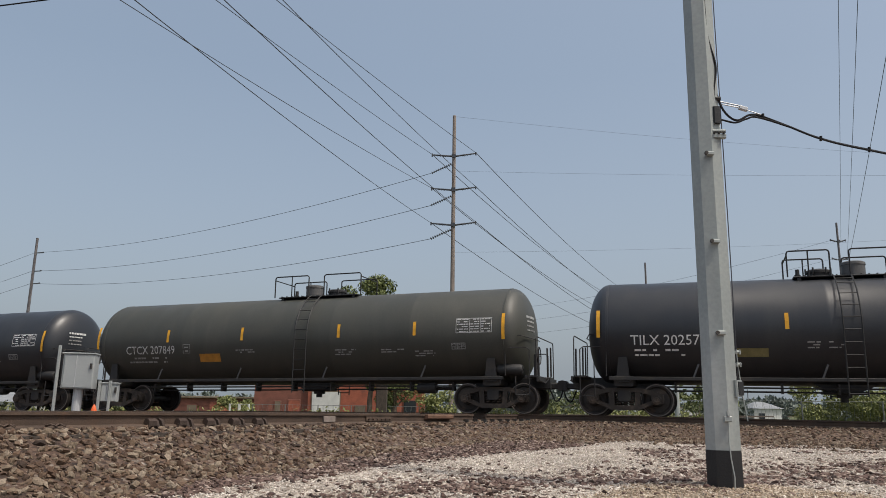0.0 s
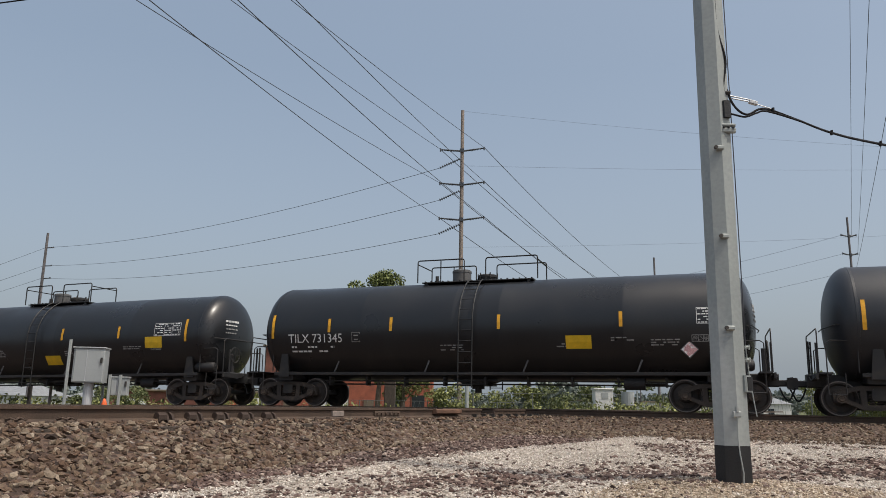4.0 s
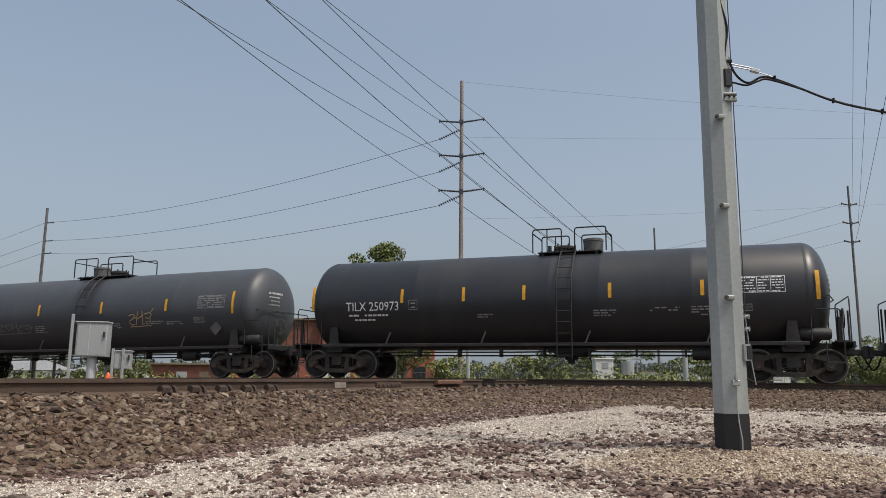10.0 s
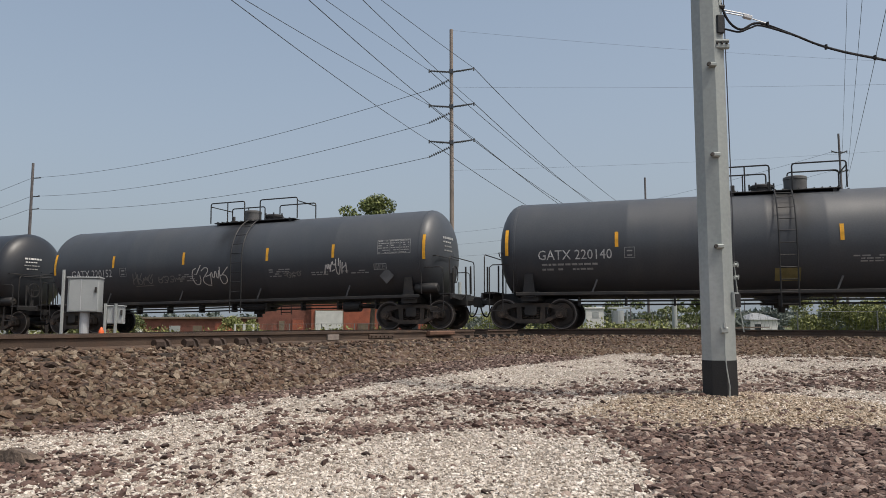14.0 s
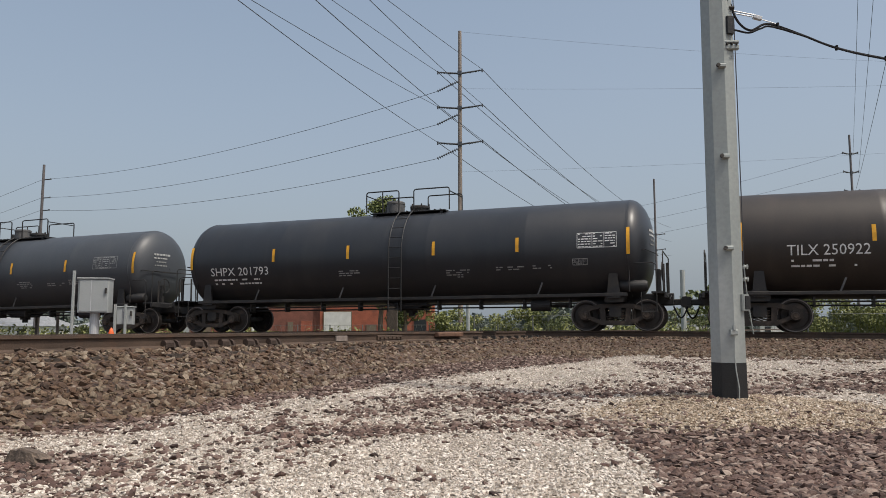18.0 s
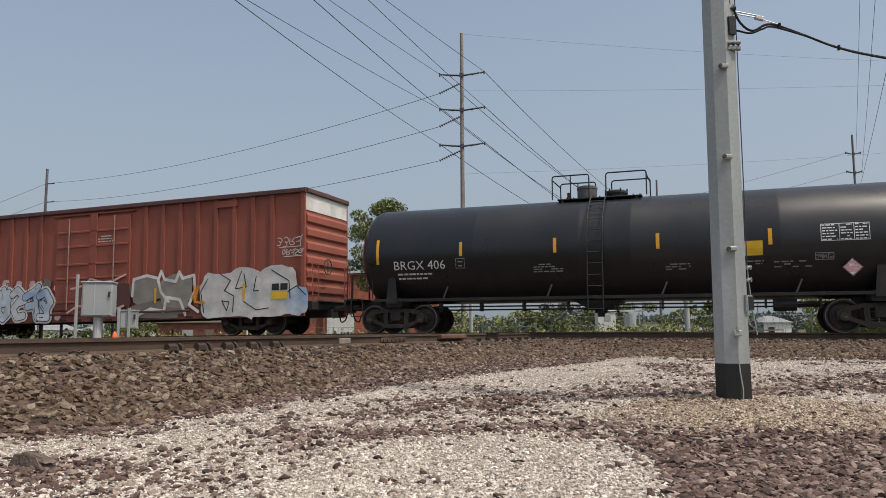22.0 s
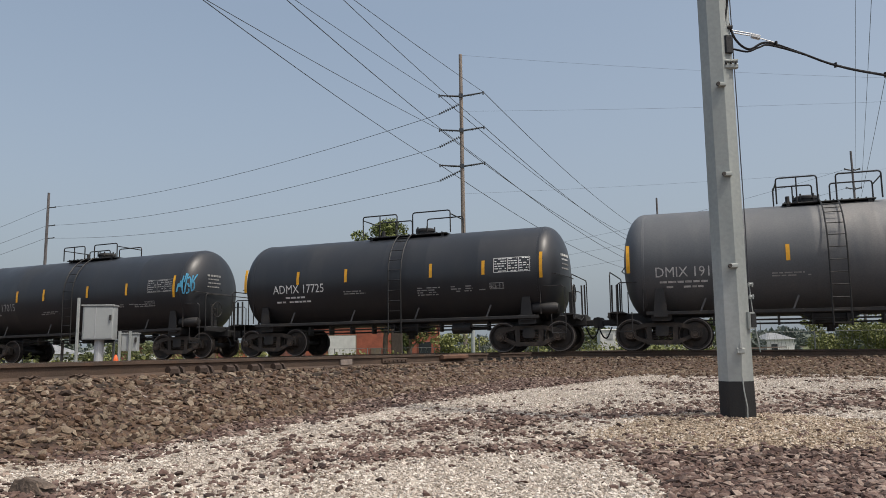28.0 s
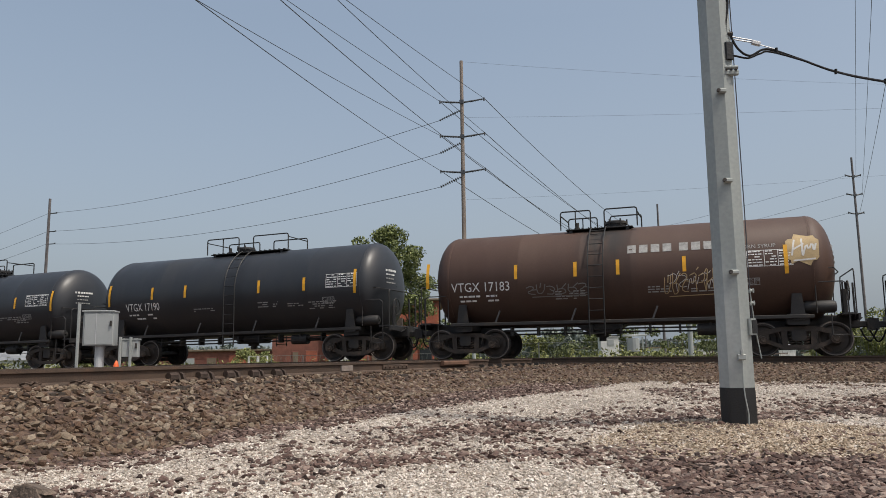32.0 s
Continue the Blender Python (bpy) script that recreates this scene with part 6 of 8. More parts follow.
SPRAY = {"white": spray("white_spray", (0.62, 0.61, 0.58)), "frost": spray("pale_blue_white_spray", (0.52, 0.56, 0.60), (0.30, 0.40, 0.55)), "mint": spray("mint_white_spray", (0.50, 0.55, 0.46), (0.60, 0.62, 0.58)), "leaf": spray("pale_lime_spray", (0.42, 0.47, 0.26), (0.55, 0.56, 0.36)), "lagoon": spray("lagoon_spray", (0.20, 0.43, 0.46), (0.40, 0.56, 0.55)), "blush": spray("blush_spray", (0.42, 0.23, 0.235), (0.55, 0.39, 0.37)), "wine": spray("dark_wine_spray", (0.10, 0.03, 0.04)), "silver": spray("silver_spray", (0.42, 0.43, 0.44)), "black": spray("black_spray", (0.018, 0.018, 0.02)), "pink": spray("pink_spray", (0.45, 0.20, 0.215), (0.52, 0.33, 0.32)), "ice": spray("icy_white_spray", (0.48, 0.53, 0.56)), "lime": spray("pale_yellow_green_spray", (0.5, 0.52, 0.38)), "aqua": spray("aqua_spray", (0.30, 0.50, 0.52)),
         "rose": spray("pale_pink_spray", (0.55, 0.36, 0.34)), "blue": spray("pale_blue_spray", (0.30, 0.38, 0.46)), "cyan": spray("turquoise_spray", (0.22, 0.42, 0.43)), "green": spray("pale_green_spray", (0.34, 0.42, 0.28)), "mauve": spray("mauve_spray", (0.33, 0.24, 0.30)), "taupe": spray("taupe_spray", (0.17, 0.15, 0.13)),
         "ash": spray("chalky_white_spray", (0.58, 0.57, 0.53), (0.47, 0.49, 0.48)), "drab": spray("drab_grey_overspray", (0.17, 0.148, 0.112), (0.27, 0.235, 0.175)), "umber": spray("umber_overpaint", (0.085, 0.035, 0.028)), "yellow": spray("yellow_spray", (0.6, 0.38, 0.04)), "orange": spray("orange_spray", (0.55, 0.22, 0.03)), "sky": spray("bright_blue_spray", (0.10, 0.40, 0.60)), "chalk": spray("chalk_marker", (0.55, 0.53, 0.50)), "dim": spray("dull_grey_marker", (0.17, 0.165, 0.155)), "gold": spray("faded_gold_paint", (0.45, 0.33, 0.17)), "stone": spray("grey_block_spray", (0.24, 0.225, 0.19))}


def blob(side, g, cx, cz, rx, rz, seed, lift, n=18, wob=0.16, p=0.55):
    """A rounded patch of sprayed colour."""
    k = len(g.v)
    g.v.append(side.point(cx, cz, lift))
    for i in range(n):
        a = 2 * math.pi * i / n
        r = 1 + wob * noise.noise((3 * math.cos(a) + seed, 3 * math.sin(a), seed * 1.7)) * 2
        ca, sa = math.cos(a), math.sin(a)
        for f in (0.25, 0.5, 0.75, 1.0):
            g.v.append(side.point(cx + f * rx * r * math.copysign(abs(ca) ** p, ca), cz + f * rz * r * math.copysign(abs(sa) ** p, sa), lift))
    for i in range(n):
        u, w = k + 1 + 4 * i, k + 1 + 4 * ((i + 1) % n)
        g.f += [(k, u, w)] + [(u + j, u + j + 1, w + j + 1, w + j) for j in range(3)]


# strokes of wide sprayed forms, in a unit box
FORMS = {
    "bow": [[(0.1, 1), (0.1, 0), (0.7, 0.04), (0.88, 0.28), (0.62, 0.5), (0.15, 0.52)], [(0.45, 0.52), (0.95, 1)]],
    "cup": [[(0.06, 1), (0.1, 0.25), (0.4, 0), (0.78, 0.2), (0.85, 1)], [(0.45, 0.6), (0.52, 1.1)]],
    "bend": [[(0.1, 0.86), (0.5, 1), (0.88, 0.8), (0.55, 0.55), (0.15, 0.34), (0.4, 0.02), (0.95, 0.1)], [(0.55, 0.55), (1.05, 0.62)]],
    "comb": [[(0.05, 0.8), (0.85, 1), (0.8, 0.5), (0.2, 0.45)], [(0.8, 0.5), (0.95, 0.0)], [(0.85, 1), (1.05, 1.15)]],
    "ring": [[(0.5, 1), (0.1, 0.75), (0.1, 0.25), (0.5, 0), (0.9, 0.25), (0.85, 0.6)], [(0.5, 0.55), (1.0, 1.05)]],
    "zig": [[(0.0, 0.05), (0.2, 0.9), (0.42, 0.25), (0.62, 1), (0.8, 0.2), (1.0, 0.75)]],
    "hook": [[(0.05, 0.85), (0.5, 1), (0.9, 0.6), (0.6, 0.3), (0.3, 0.55)], [(0.6, 0.3), (0.7, 0.0), (0.1, 0.02)]],
    "peak": [[(0.02, 0), (0.4, 1.08), (0.6, 0.55), (0.98, 0.85)], [(0.3, 0.0), (0.8, 0.25)]],
    "gate": [[(0.1, 0), (0.2, 1)], [(0.15, 0.35), (0.9, 0.75)], [(0.75, 1.05), (0.95, 0)]],
}


def brushed(side, lines, width, lift):
    """Broad rounded strokes, each piece a hair above the last."""
    g = Geo()
    j = 0
    for pts in lines:
        for u, w in zip(pts, pts[1:]):
            side.stroke(g, [u, w], width, lift + 0.00012 * j)
            j += 1
        for x, z in pts:
            k = len(g.v)
            g.v += [side.point(x + width / 2 * math.cos(i * math.pi / 5), z + width / 2 * math.sin(i * math.pi / 5), lift + 0.00012 * j) for i in range(10)]
            g.f.append(tuple(range(k, k + 10)))
            j += 1
    return g


def graffiti(car, side, forms, x0, x1, z0, z1, seed, fills, outline, halo=None, weight=0.26, line=0.05, label="sprayed graffiti piece with outlined rounded forms"):
    """A row of wide overlapping forms: a cloud, an outline, a filling and thin inner lines."""
    rnd = random.Random(seed)
    step = (x1 - x0) / len(forms)
    for i, name in enumerate(forms):
        a, w = x0 + step * (i + 0.02), step * 0.93
        b, h = z0 + weight * 0.55 + rnd.uniform(0, 0.05), (z1 - z0 - weight * 1.1) * rnd.uniform(0.88, 1.0)
        lean = rnd.uniform(-0.12, 0.12)
        lines = [[(a + w * (u + lean * (v - 0.5) + rnd.uniform(-0.03, 0.03)), b + h * (v + rnd.uniform(-0.02, 0.02))) for u, v in pts] for pts in FORMS[name]]
        lift = 0.010 + 0.006 * i
        root = None
        if halo:
            root = part("graffiti", brushed(side, lines, weight + 2 * line + 0.14, 0.004 + 0.0008 * i), SPRAY[halo], car, label)
        o = part("graffiti_outline" if halo else "graffiti", brushed(side, lines, weight + 2 * line, lift), SPRAY[outline], root or car, "" if halo else label)
        part("graffiti_fill", brushed(side, lines, weight, lift + 0.0028), SPRAY[fills[i % len(fills)]], root or o)
        inner = []
        for pts in lines:
            q = rnd.randrange(len(pts) - 1)
            (u, v), (m, n) = pts[q], pts[q + 1]
            inner.append([(u + 0.25 * (m - u) - weight * 0.3, v + 0.25 * (n - v)), (u + 0.75 * (m - u) - weight * 0.3, v + 0.75 * (n - v))])
        part("graffiti_line", brushed(side, inner, 0.03, lift + 0.0048), SPRAY["white" if rnd.random() < 0.6 else outline], root or o)
        # spikes and offshoots of the outline
        spikes = []
        for pts in lines:
            u, v = pts[rnd.randrange(len(pts))]
            c = rnd.choice((-1, 1))
            spikes.append([(u + c * weight * 0.5, v), (u + c * weight * 0.95, v + rnd.uniform(0.05, 0.3)), (u + c * weight * 0.4, v + rnd.uniform(0.25, 0.45))])
        part("graffiti_line", brushed(side, spikes, max(line, 0.03), lift + 0.0009), SPRAY[outline], root or o)


def tag_scrawl(car, side, x0, x1, z0, z1, seed, color="chalk", width=0.03, loops=5):
    part("graffiti_tag", scrawl(side, x0, x1, z0, z1, width, seed, loops), SPRAY[color], car, "quick sprayed scrawl")


# ---- covered hopper cars ----
HOPPER_RUNG = {c: Geo().tube((-0.2, 0, 0), (0.2, 0, 0), 0.014, 5).mesh("rung") for c in ("tan", "light")}
BOX_RUNG = Geo().tube((-0.22, 0, 0), (0.22, 0, 0), 0.014, 5).mesh("rung")


# shade below the side sill is put into this darker bay colour
BAY_SHADE = material("shaded_hopper_bay", (0.16, 0.145, 0.125), 0.8, 0, 0.3, 1.5, 0.1, 30, second=(0.09, 0.08, 0.07))


def hopper_car(k, paint, text, number, half, bays, label, patches, text_at):
    a, b = COUPLERS[k + 1], COUPLERS[k]
    L = b - a
    car = thing("hopper_car", label, "hopper car", group="cars of the train")
    CARS.append((car, (a + b) / 2, L))
    W = 1.56
    side = Side(wall=W, along=MARKS.get(k, 0))
    pm = PAINTS[paint]
    tc = L / 2 - 2.0
    g = Geo()
    # gently bellied side walls with cut-away lower corners
    arc = [(half - 1.25 * math.sin(t), 1.5 + 1.45 * math.cos(t)) for t in np.linspace(0, math.pi / 2, 9)]
    poly = [(-half, 4.08), (half, 4.08)] + arc + [(-x, z) for x, z in reversed(arc)]
    g.prism(poly, 2 * W)
    part("body", g, pm, car)
    g = Geo()
    sec = [(math.sin(t) * W, 4.08 + 0.27 * math.cos(t)) for t in np.linspace(-math.pi / 2, math.pi / 2, 13)]
    vs = [(x, y, z) for x in (-half - 0.02, half + 0.02) for y, z in sec]
    g.add(vs, [(i, i + 1, 14 + i, 13 + i) for i in range(12)] + [tuple(range(12, -1, -1)), tuple(range(13, 26))])
    part("roof", g, PAINTS["tan_roof" if paint == "tan" else "light"], car, smooth=40)
    for sy in (-1, 1):
        part("top_chord", Geo().bar((0, sy * (W + 0.03), 4.02), (2 * half + 0.1, 0.09, 0.2), 0.02, 0), PAINTS["tan_roof" if paint == "tan" else "light"], car)
        part("side_sill", Geo().bar((0, sy * (W + 0.02), 1.42), (2 * half - 1.6, 0.12, 0.18), 0.015, 0), PAINTS["light"], car)
    # roof walk on stanchions
    g = Geo()
    for sy in (-1, 1):
        g.bar((0, sy * 0.86, 4.5), (2 * half + 0.3, 0.06, 0.09), 0.01, 0).bar((0, sy * 0.4, 4.5), (2 * half + 0.3, 0.05, 0.07), 0.01, 0)
        for x in np.arange(-half, half, 0.16):
            g.box((x, sy * 0.63, 4.5), (0.05, 0.42, 0.04))
    g.box((half + 0.0, 0, 4.5), (0.4, 2.2, 0.04)).box((-half - 0.0, 0, 4.5), (0.4, 2.2, 0.04))
    part("roof_walk", g, PLATE_GREY, car, "dark grating roof walkway")
    for i, x in enumerate(np.linspace(-half + 0.3, half - 0.3, 12)):
        part("stanchion", Geo().bar((x, 0, 4.36), (0.07, 1.9, 0.12), 0.02, 1).bar((x, -0.96, 4.37), (0.13, 0.04, 0.36), 0.01, 2).bar((x, 0.96, 4.37), (0.13, 0.04, 0.36), 0.01, 2), PAINTS["light"], car)
    for i, x in enumerate(np.linspace(-half + 1.2, half - 1.2, 5)):
        part("hatch", Geo().bar((x, 0, 4.42), (2.2, 0.55, 0.14), 0.04, 0), pm, car)
    # outlet bays
    bw = (2 * half - 3.0) / bays
    for i in range(bays):
        x = -half + 1.5 + bw * (i + 0.5)
        g = Geo()
        vs = [(x - bw / 2 + 0.04, -W + 0.06, 1.5), (x + bw / 2 - 0.04, -W + 0.06, 1.5), (x + bw / 2 - 0.04, W - 0.06, 1.5), (x - bw / 2 + 0.04, W - 0.06, 1.5),
              (x - 0.75, -0.75, 0.42), (x + 0.75, -0.75, 0.42), (x + 0.75, 0.75, 0.42), (x - 0.75, 0.75, 0.42)]
        vs2 = [(v[0] + (0.35 if v[0] < x else -0.35) * (0 if v[2] > 1 else 1), v[1], v[2]) for v in vs]
        g.add(vs2, [(0, 1, 5, 4), (1, 2, 6, 5), (2, 3, 7, 6), (3, 0, 4, 7), (4, 5, 6, 7), (3, 2, 1, 0)])
        bay = part("outlet_bay", g, BAY_SHADE, car)
        part("outlet_gate", Geo().bar((x, 0, 0.4), (1.3, 1.9, 0.12), 0.02, 0), CAR_IRON, bay)
    # the upper box is added to block the sky between the bays
    part("center_sill", Geo().bar((0, 0, 0.95), (L - 1.0, 0.6, 0.34), 0.03, 0).box((0, 0, 1.3), (2 * half - 4.6, 0.5, 0.42)), CAR_IRON, car)
    for s in (-1, 1):
        truck(car, s * tc)
        ex = s * (half - 0.15)
        g = Geo().bar((s * (L / 2 - 0.75), 0, 1.15), (0.5, 2.9, 0.06), 0.01, 1)
        g.bar((s * (half - 0.5), 0, 1.3), (1.8, 3.0, 0.14), 0.02, 1)
        part("end_platform", g, CAR_IRON, car)
        part("bolster", Geo().bar((s * tc, 0, 1.0), (0.5, 2.7, 0.35), 0.04, 1), CAR_IRON, car)
        # slanted end sheet with its shade put into the dark grey, and end posts
        part("slope_sheet", Geo().add([(s * (half - 0.25), -W + 0.05, 2.75), (s * (half - 0.25), W - 0.05, 2.75), (s * (half - 2.4), W - 0.05, 1.4), (s * (half - 2.4), -W + 0.05, 1.4)], [(0, 1, 2, 3)]), PLATE_GREY, car)
        for sy in (-1, 1):
            part("end_post", Geo().bar((s * (half - 0.02), sy * (W - 0.1), 2.1), (0.12, 0.1, 1.7), 0.01, 2), pm, car)
            for fx in (0.05, -0.75):
                x = s * (half + 0.12 + fx)
                top = 4.05 if fx > 0 else 2.85
                g = Geo()
                for o in (-0.2, 0.2):
                    g.tube((x + o, sy * (W + 0.07), 0.6), (x + o, sy * (W + 0.07), top), 0.018, 5)
                lad = part("ladder", g, pm, car)
                for z in np.arange(0.65, top, 0.36):
                    part("rung", HOPPER_RUNG[paint], pm, lad, at=pose(x, sy * (W + 0.07), z))
        bx = s * (half + 0.1)
        if s > 0:
            g = Geo().path([(bx, -0.8 + 0.27 * math.cos(i * math.pi / 10), 2.1 + 0.27 * math.sin(i * math.pi / 10)) for i in range(21)], 0.018, 5)
            for i in range(4):
                g.tube((bx, -0.8, 2.1), (bx, -0.8 + 0.27 * math.cos(i * math.pi / 2), 2.1 + 0.27 * math.sin(i * math.pi / 2)), 0.014, 5)
            part("brake_wheel", g, CAR_IRON, car)
            part("brake_stand", Geo().bar((bx - 0.1, -0.8, 1.8), (0.12, 0.14, 1.1), 0.02, 2), CAR_IRON, car)
    draft_gear(car, L, CAR_IRON)
    x0, zt = text_at
    part("reporting_mark", side.letters(text, x0, x0 + 0.95, zt + 0.42, 0.27), LETTER_BLACK, car, "black reporting mark")
    if number:
        part("car_number", side.letters(number, x0, x0 + 1.15, zt, 0.27), LETTER_BLACK, car)
    part("weight_lettering", small_print(side, x0, x0 + 1.3, zt - 0.1, 2, 0.05, 0.14, k), LETTER_BLACK, car)
    sill = Side(wall=W + 0.082)
    for x, w in patches:
        part("reflective_patch", sill.sheet(Geo(), x - w / 2, x + w / 2, 1.36, 1.46), SIGN_ORANGE, car)
    part("stencil_block", small_print(side, half - 3.6, half - 2.9, 2.0, 4, 0.05, 0.1, k), LETTER_BLACK, car)
    part("stencil_lines", small_print(side, half - 1.7, half - 0.4, 3.75, 2, 0.02, 0.07, k + 3, 0.95), LETTER_BLACK, car)
    return car, side


# ---- boxcars ----
BAR_GREY = material("dusty_lock_rod", (0.26, 0.17, 0.14), 0.6, 0.1, 0.25, 5, 0.1, 40)
ROOF_EDGE = material("weathered_roof_edge", (0.095, 0.048, 0.045), 0.7, 0, 0.25, 2, 0.1, 30)


def box_car(k, label, digits, number_x):
    a, b = COUPLERS[k + 1], COUPLERS[k]
    L = b - a
    car = thing("boxcar", label, "boxcar", group="cars of the train")
    CARS.append((car, (a + b) / 2, L))
    red = PAINTS["red"]
    half, W, z0, z1 = 9.27, 1.5, 0.95, 4.90
    tc = half - 2.5
    part("body", Geo().box((0, 0, (z0 + z1) / 2), (2 * half, 2 * W, z1 - z0)), red, car)
    g = Geo()
    for sy in (-1, 1):
        g.bar((0, sy * (W + 0.04), z1 - 0.02), (2 * half + 0.12, 0.14, 0.16), 0.02, 0)
    for sx in (-1, 1):
        g.bar((sx * (half + 0.04), 0, z1 - 0.02), (0.14, 2 * W, 0.16), 0.02, 1)
    part("roof_edge", g, ROOF_EDGE, car, "dark purplish roof edge")
    g = Geo()
    g.add([(x, y, z) for x in (-half, half) for y, z in ((-W, z1), (0, z1 + 0.12), (W, z1))], [(0, 1, 4, 3), (1, 2, 5, 4), (0, 2, 1), (3, 4, 5)])
    for x in np.arange(-half + 0.6, half, 1.2):
        g.bar((x, 0, z1 + 0.06), (0.08, 2 * W - 0.5, 0.12), 0.02, 1)
    part("roof", g, material("galvanised_roof", (0.3, 0.29, 0.28), 0.6, 0.3, 0.2, 1, 0.1, 20) if "galvanised_roof" not in bpy.data.materials else bpy.data.materials["galvanised_roof"], car)
    d0, d1 = -1.72, 1.85
    for sy in (-1, 1):
        part("side_sill", Geo().bar((0, sy * (W - 0.005), z0 - 0.155), (2 * half - 0.02, 0.07, 0.40), 0.012, 0), red, car)
        for x in np.linspace(d0 - 3.2, d1 + 4.2, 16):
            part("sill_slot", Geo().box((x, sy * (W + 0.033), z0 - 0.29), (0.3, 0.012, 0.07)), CAR_IRON, car)
        y = sy * (W + 0.03)
        for x in [-half + 0.06, *np.arange(-8.0, -2.3, 0.775), *np.arange(2.57, 8.1, 0.775), half - 0.06]:
            wide = 0.075
            part("side_post", Geo().prism([(x - wide, 0), (x + wide, 0), (x + wide, z1 - z0 - 0.12), (x - wide, z1 - z0 - 0.12)], 0.06, pose(0, y, z0 + 0.02)), red, car)
        door = part("plug_door", Geo().bar(((d0 + d1) / 2, y, (z0 + z1) / 2 - 0.12), (d1 - d0, 0.08, z1 - z0 - 0.42), 0.02, 0), red, car)
        for z in (0.95, 1.35, 2.25, 2.78, 3.47, 4.03):
            part("door_rib", Geo().bar(((d0 + d1) / 2, y + sy * 0.045, z), (d1 - d0 - 0.15, 0.05, 0.09), 0.015, 0), red, door)
        part("door_post", Geo().bar(((d0 + d1) / 2 + 0.05, y + sy * 0.05, 2.75), (0.34, 0.04, 3.9), 0.01, 2), red, door)
        for x in (d0 + 0.68, d1 - 0.68):
            part("door_bar", Geo().tube((x, y + sy * 0.11, z0 + 0.1), (x, y + sy * 0.11, z1 - 0.35), 0.025, 6), BAR_GREY, door)
        part("door_track", Geo().bar((1.0, y + sy * 0.03, z0 - 0.05), (7.2, 0.07, 0.09), 0.02, 0), ROOF_EDGE, car)
        part("door_track", Geo().bar(((d0 + d1) / 2, y + sy * 0.01, z1 - 0.2), (d1 - d0 + 0.4, 0.07, 0.07), 0.02, 0), red, car)
        part("placard_board", Geo().box((6.1, y + sy * 0.02, 4.62), (0.95, 0.05, 0.22)), red, car)
    for sx in (-1, 1):
        for i, z in enumerate(np.arange(1.35, 3.85, 0.48)):
            part("end_rib", Geo().prism([(0, z), (0.07, z + 0.07), (0.07, z + 0.27), (0, z + 0.36)], 2 * W - 0.1, pose(sx * half, 0, 0, 0, 0, 0 if sx > 0 else 180)), red, car)
        part("end_sheet", Geo().box((sx * (half + 0.012), 0, 4.52), (0.02, 2 * W - 0.06, 0.62)), SPRAY["white"], car, "chalky white panel above the end ribs")
        for sy in (-1, 1):
            g = Geo()
            for o in (-0.22, 0.22):
                g.tube((sx * (half - 0.4) + o, sy * (W + 0.13), 0.55), (sx * (half - 0.4) + o, sy * (W + 0.13), 2.0), 0.018, 5)
            if sx * sy > 0:
                lad = part("ladder", g, red, car)
                for z in np.arange(0.6, 2.0, 0.36):
                    part("rung", BOX_RUNG, red, lad, at=pose(sx * (half - 0.4), sy * (W + 0.13), z))
            g = Geo()
            for o in (-0.2, 0.2):
                g.tube((sx * (half + 0.2), sy * 1.15 + o, 0.9), (sx * (half + 0.2), sy * 1.15 + o, 2.4), 0.018, 5)
            for z in np.arange(0.95, 2.4, 0.36):
                g.tube((sx * (half + 0.2), sy * 1.15 - 0.2, z), (sx * (half + 0.2), sy * 1.15 + 0.2, z), 0.014, 5)
            part("end_ladder", g, red, car)
        truck(car, sx * tc)
        part("bolster", Geo().bar((sx * tc, 0, 0.9), (0.45, 2.6, 0.28), 0.03, 1), CAR_IRON, car)
        part("end_sill", Geo().bar((sx * (half + 0.1), 0, 0.95), (0.25, 2.8, 0.3), 0.02, 1), CAR_IRON, car)
        part("crossover_step", Geo().bar((sx * (half + 0.28), 0, 1.1), (0.3, 2.0, 0.05), 0.01, 1), CAR_IRON, car)
    bx = half + 0.32
    g = Geo().path([(bx, -0.5 + 0.27 * math.cos(i * math.pi / 10), 2.3 + 0.27 * math.sin(i * math.pi / 10)) for i in range(21)], 0.018, 5)
    for i in range(4):
        g.tube((bx, -0.5, 2.3), (bx, -0.5 + 0.27 * math.cos(i * math.pi / 2), 2.3 + 0.27 * math.sin(i * math.pi / 2)), 0.014, 5)
    part("brake_wheel", g, CAR_IRON, car)
    part("center_sill", Geo().bar((0, 0, 0.72), (L - 1.2, 0.5, 0.3), 0.03, 0), CAR_IRON, car)
    for x in (-3.2, 0.4, 3.4):
        part("cross_bearer", Geo().bar((x, 0, 0.75), (0.2, 2.7, 0.2), 0.02, 1), CAR_IRON, car)
    draft_gear(car, L, CAR_IRON)
    side, proud = Side(wall=W + 0.004, along=MARKS.get(k, 0)), Side(wall=W + 0.064, along=MARKS.get(k, 0))
    for i, s in enumerate(digits):
        x = number_x + i * 0.73
        part("car_number", proud.letters(s, x, x + 0.38, 1.72, 0.25), LETTER, car, "white stencilled number")
    plate = part("reporting_plate", proud.sheet(Geo(), number_x + 0.06, number_x + 0.46, 2.18, 2.46), LETTER_BLACK, car)
    part("reporting_letters", proud.letters("LW", number_x + 0.09, number_x + 0.43, 2.22, 0.2, 0.012), LETTER, plate)
    part("weight_lettering", small_print(proud, number_x, number_x + 1.6, 1.42, 2, 0.05, 0.12, k), SPRAY["chalk"], car)
    part("door_lettering", small_print(Side(wall=W + 0.074), 0.35, 1.1, 3.82, 3, 0.04, 0.1, k + 9), SPRAY["chalk"], car)
